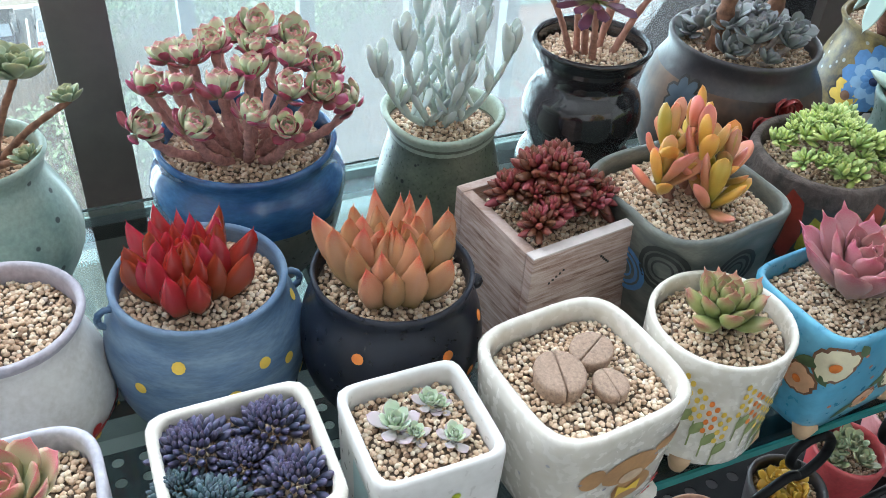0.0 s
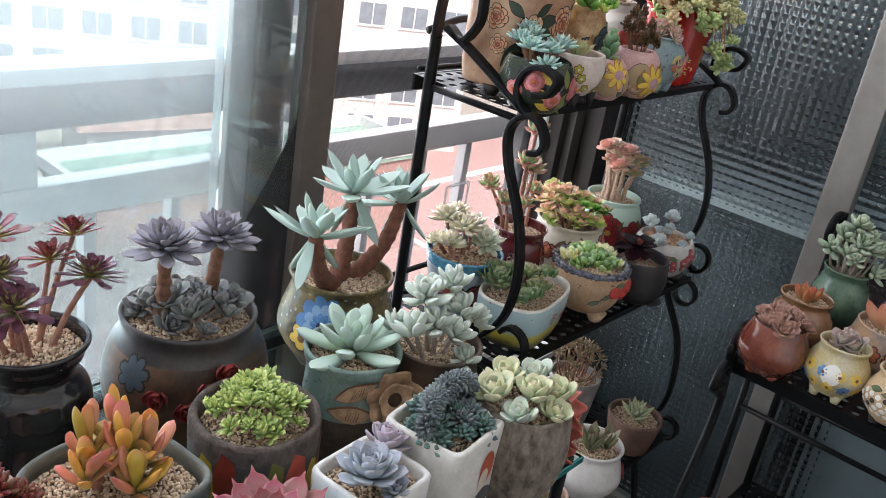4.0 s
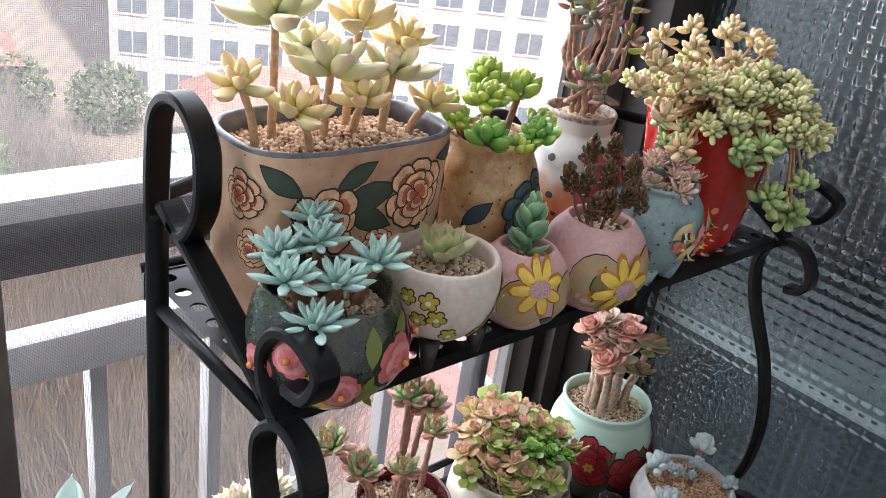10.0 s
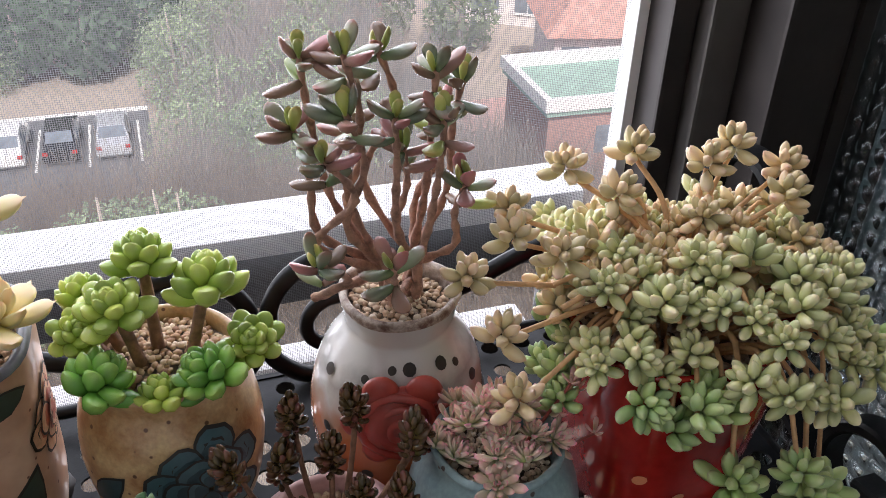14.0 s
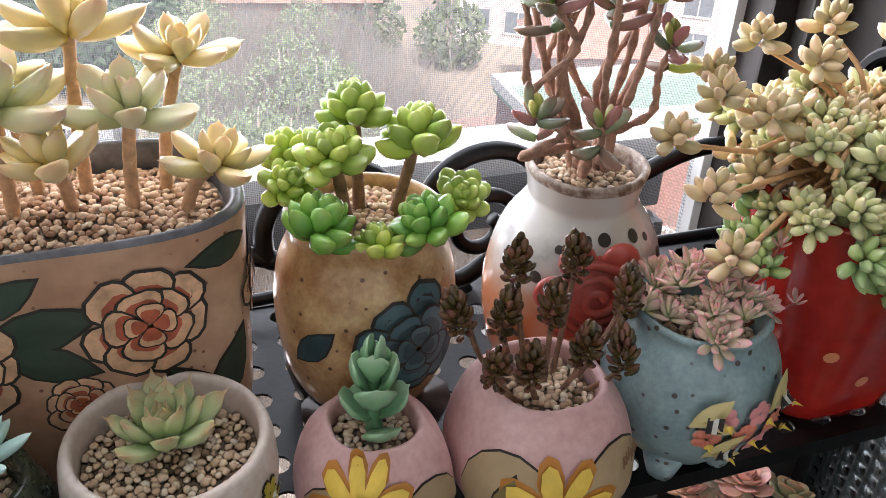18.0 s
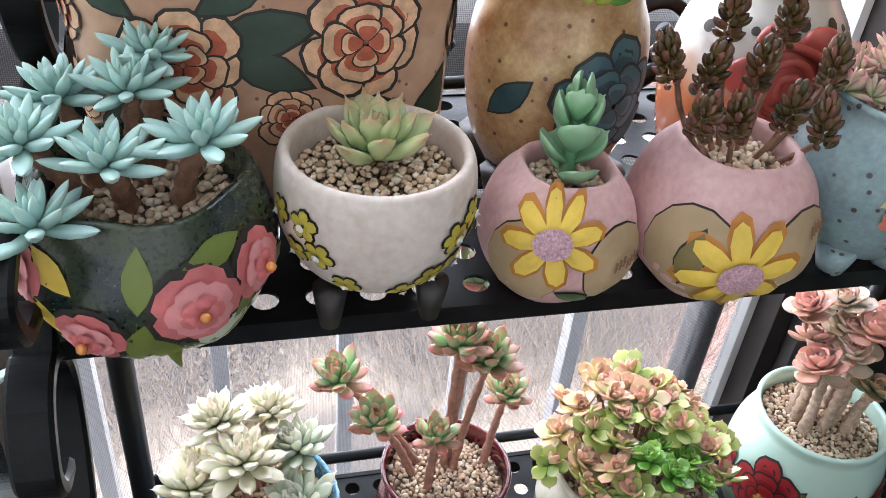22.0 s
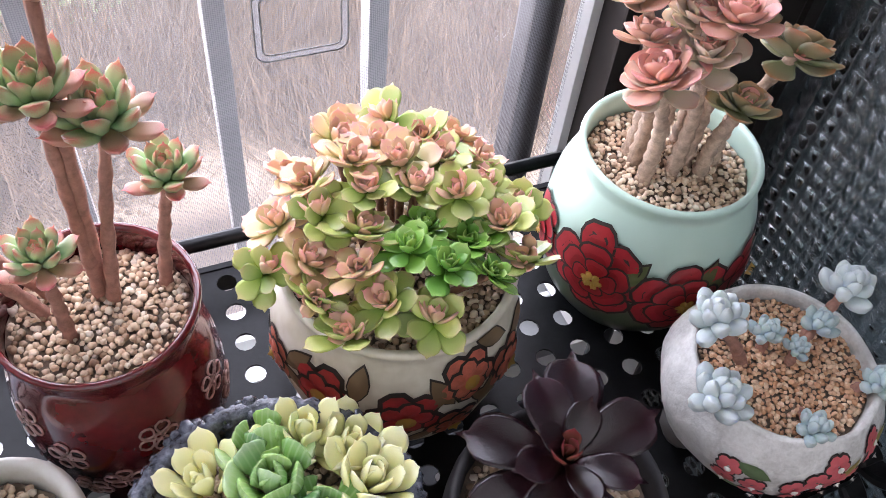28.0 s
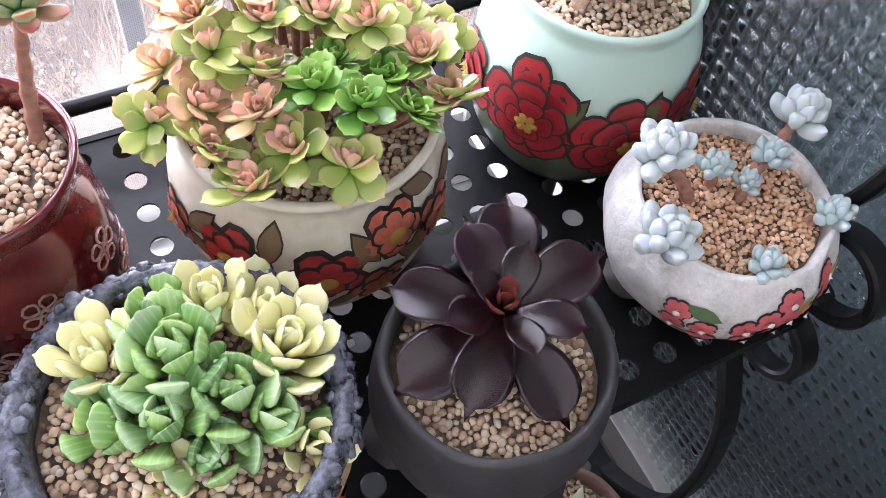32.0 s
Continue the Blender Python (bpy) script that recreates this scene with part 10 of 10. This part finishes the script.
heads(t, p, [tufts("rosette", leafmat("copper_rosette", (0.24, 0.14, 0.07), (0.36, 0.2, 0.13), (0.4, 0.2, 0.16), 0.5, 0.08), 26, SMALLECH, k) for k in range(2)], 13, 0.02, 0.022, 0.95, 3, None, upright=0.3, lift=0.004)
t, p = small_pot(1.384, 0.133, ZR, 0.037, 0.076, JAR, ceramic("yellow_floral_clay", (0.5, 0.4, 0.16), (0.56, 0.5, 0.36), 0.45, 45), "yellow painted jar on feet with a grey pink rosette", feet=plain("cream_foot", (0.6, 0.55, 0.35), 0.5), fh=0.012)
p.decal("painted_patch", 3.25, 0.04, E_(0, 0, 0.014, 0.016), WHT_P, 0.0012, "white painted shape")
for k in range(9):
    p.flower(2.2 + 0.26 * k, 0.02 + 0.022 * (k % 2), 0.009, YEL_P if k % 3 else BLU_P, BRN_P, None, 6, k)
heads(t, p, [tufts("rosette", leafmat("dusty_pink_rosette", (0.3, 0.28, 0.22), (0.4, 0.33, 0.28), (0.42, 0.24, 0.2), 0.55, 0.2), 18, SMALLECH, 5)], 3, 0.024, 0.02, 0.5, 2, BARK_PINK)
t, p = small_pot(1.385, 0.045, ZR, 0.037, 0.074, JAR, ceramic("tan_clay_pot", (0.52, 0.36, 0.2), (0.6, 0.44, 0.27), 0.5, 30, coat=0.1), "tan jar with black and white clay dots and a lilac rosette", feet=BLACK_LINE, fh=0.008)
for k in range(34):
    th, z = 2.1 + 0.26 * (k % 9) + 0.13 * ((k // 9) % 2), 0.018 + 0.008 * (k // 9)
    p.dots([(th, z)], 0.0042, WHT_P if k % 5 else BLACK_LINE, "clay_bead", 0.0016)
for th in (2.5, 3.0, 3.4, 3.9):
    p.leafdec(th, 0.05, 0.009, 0.2, GRN_P, BLACK_LINE, 0.0015)
rosette(t, (0, 0, p.level + 0.008), 0.034, ECHEV, leafmat("lavender_rosette", (0.26, 0.25, 0.28), (0.34, 0.31, 0.36), (0.36, 0.26, 0.32), 0.55, 0.2), 26, 6, e0=86, e1=8, seed=3)
t, p = small_pot(1.357, -0.045, ZR, 0.038, 0.074, JAR, ceramic("denim_blue", (0.12, 0.24, 0.42), (0.22, 0.36, 0.52), 0.3, 18, coat=0.5), "denim blue jar with pink flowers and a pink green cluster", feet=plain("sand_foot", (0.55, 0.4, 0.28), 0.6), fh=0.008)
for k in range(7):
    p.flower(2.4 + 0.25 * k, 0.02 + 0.008 * (k % 3), 0.009, CORAL_P, YEL_P, None, 5, k)
p.leafdec(3.3, 0.045, 0.016, 0.8, plain("blue_leaf", (0.1, 0.26, 0.36), 0.4))
heads(t, p, [tufts("rosette", leafmat("rosy_green", (0.3, 0.3, 0.16), (0.42, 0.32, 0.22), (0.48, 0.2, 0.18), 0.5), 16, SMALLECH, 5)], 11, 0.019, 0.024, 0.95, 2, None, upright=0.3)
t, p = small_pot(1.341, -0.128, ZR, 0.042, 0.074, JAR, ceramic("tan_clay_pot", (0, 0, 0), (0, 0, 0)), "tan jar with orange clay flowers and a pale green echeveria", feet=BLACK_LINE, fh=0.008)
for k in range(12):
    p.flower(2.2 + 0.19 * k, 0.016 + 0.013 * (k % 3), 0.009, ORA_P, BRN_P, BLACK_LINE, 6, k, 0.5, 1, 0.002)
rosette(t, (0, 0, p.level + 0.006), 0.04, ECHEV, GREENE, 22, 6, e0=86, e1=20, seed=4)
rosette(t, (0.01, 0.025, p.level + 0.004), 0.024, ECHEV, GREENE, 16, 5, e0=86, e1=20, seed=8)
t, p = small_pot(1.362, -0.213, ZR, 0.041, 0.076, CYL, ceramic("white_relief", (0.58, 0.6, 0.62), (0.7, 0.71, 0.72), 0.4, 40, rel=0.6), "white footed pot with orange flowers and pale rosettes", feet=ceramic("white_relief", (0, 0, 0), (0, 0, 0)), fh=0.018)
for th, c, z in ((2.9, YEL_P, 0.025), (3.4, ORA_P, 0.036), (3.2, ORA_P, 0.022), (3.9, YEL_P, 0.03)):
    p.flower(th, z, 0.011, c, RED_P, None, 5, 0.5, 0.9)
    p.leafdec(th, z - 0.012, 0.009, 1.4, plain("grass_paint", (0.12, 0.26, 0.1), 0.5))
heads(t, p, [tufts("rosette", leafmat("sand_rosette", (0.4, 0.36, 0.26), (0.5, 0.44, 0.33), (0.54, 0.4, 0.3), 0.55, 0.15), 16, SMALLECH, 5)], 6, 0.022, 0.012, 0.75, 2, None)
# lower shelf of the side rack
ZL = SIDE2
t, p = small_pot(1.42, 0.235, ZL, 0.046, 0.082, BOWL, ceramic("rose_pink_glaze", (0.62, 0.2, 0.2), (0.68, 0.27, 0.26), 0.25, 14, coat=0.6), "glossy rose pink bowl with a dark purple rosette")
rosette(t, (0.008, -0.004, p.level + 0.008), 0.036, ECHEV, leafmat("plum_rosette", (0.14, 0.1, 0.11), (0.16, 0.1, 0.13), (0.14, 0.06, 0.09), 0.45, 0.08), 26, 6, e0=86, e1=12, seed=4)
t = potted((1.43, 0.135, ZL), "dark square pot with a green haworthia", R_)
p = square_pot(t, 0.038, 0.07, ceramic("dark_box", (0, 0, 0), (0, 0, 0)))
p.gravel(0.0058)
rosette(t, (0, 0, p.level + 0.004), 0.035, LANCE, lmh, 22, 5, e0=85, e1=25, seed=3)
t, p = small_pot(1.535, 0.033, ZL, 0.055, 0.08, BOWL, ceramic("pink_terracotta", (0.42, 0.24, 0.2), (0.52, 0.33, 0.28), 0.6, 25, coat=0), "pink terracotta bowl with an olive green rosette")
rosette(t, (0, 0, p.level + 0.014), 0.05, ECHEV, leafmat("olive_rosette", (0.18, 0.22, 0.09), (0.24, 0.28, 0.13), (0.28, 0.2, 0.1), 0.45), 38, 7, e0=86, e1=8, seed=4, rise=0.25)
t, p = small_pot(1.47, -0.03, ZL, 0.04, 0.07, BOWL, ceramic("teal_small", (0.16, 0.24, 0.24), (0.24, 0.32, 0.3), 0.4, 25), "small teal pot with two pale rosettes")
heads(t, p, [tufts("rosette", leafmat("frost_green", (0, 0, 0), (0, 0, 0), (0, 0, 0)), 22, SMALLECH, 5)], 2, 0.03, 0.012, 0.5, 2, None)
t, p = small_pot(1.548, -0.14, ZL, 0.041, 0.07, BOWL, ceramic("pink_terracotta", (0, 0, 0), (0, 0, 0)), "small terracotta pot with a blue grey rosette")
stalked(t, p, [(0, 0, 0.0, 0, 0.03, 0.03)], ECHEV, leafmat("slate_rosette", (0, 0, 0), (0, 0, 0), (0, 0, 0)), BARK_GREY, 22, 5, r=0.004)
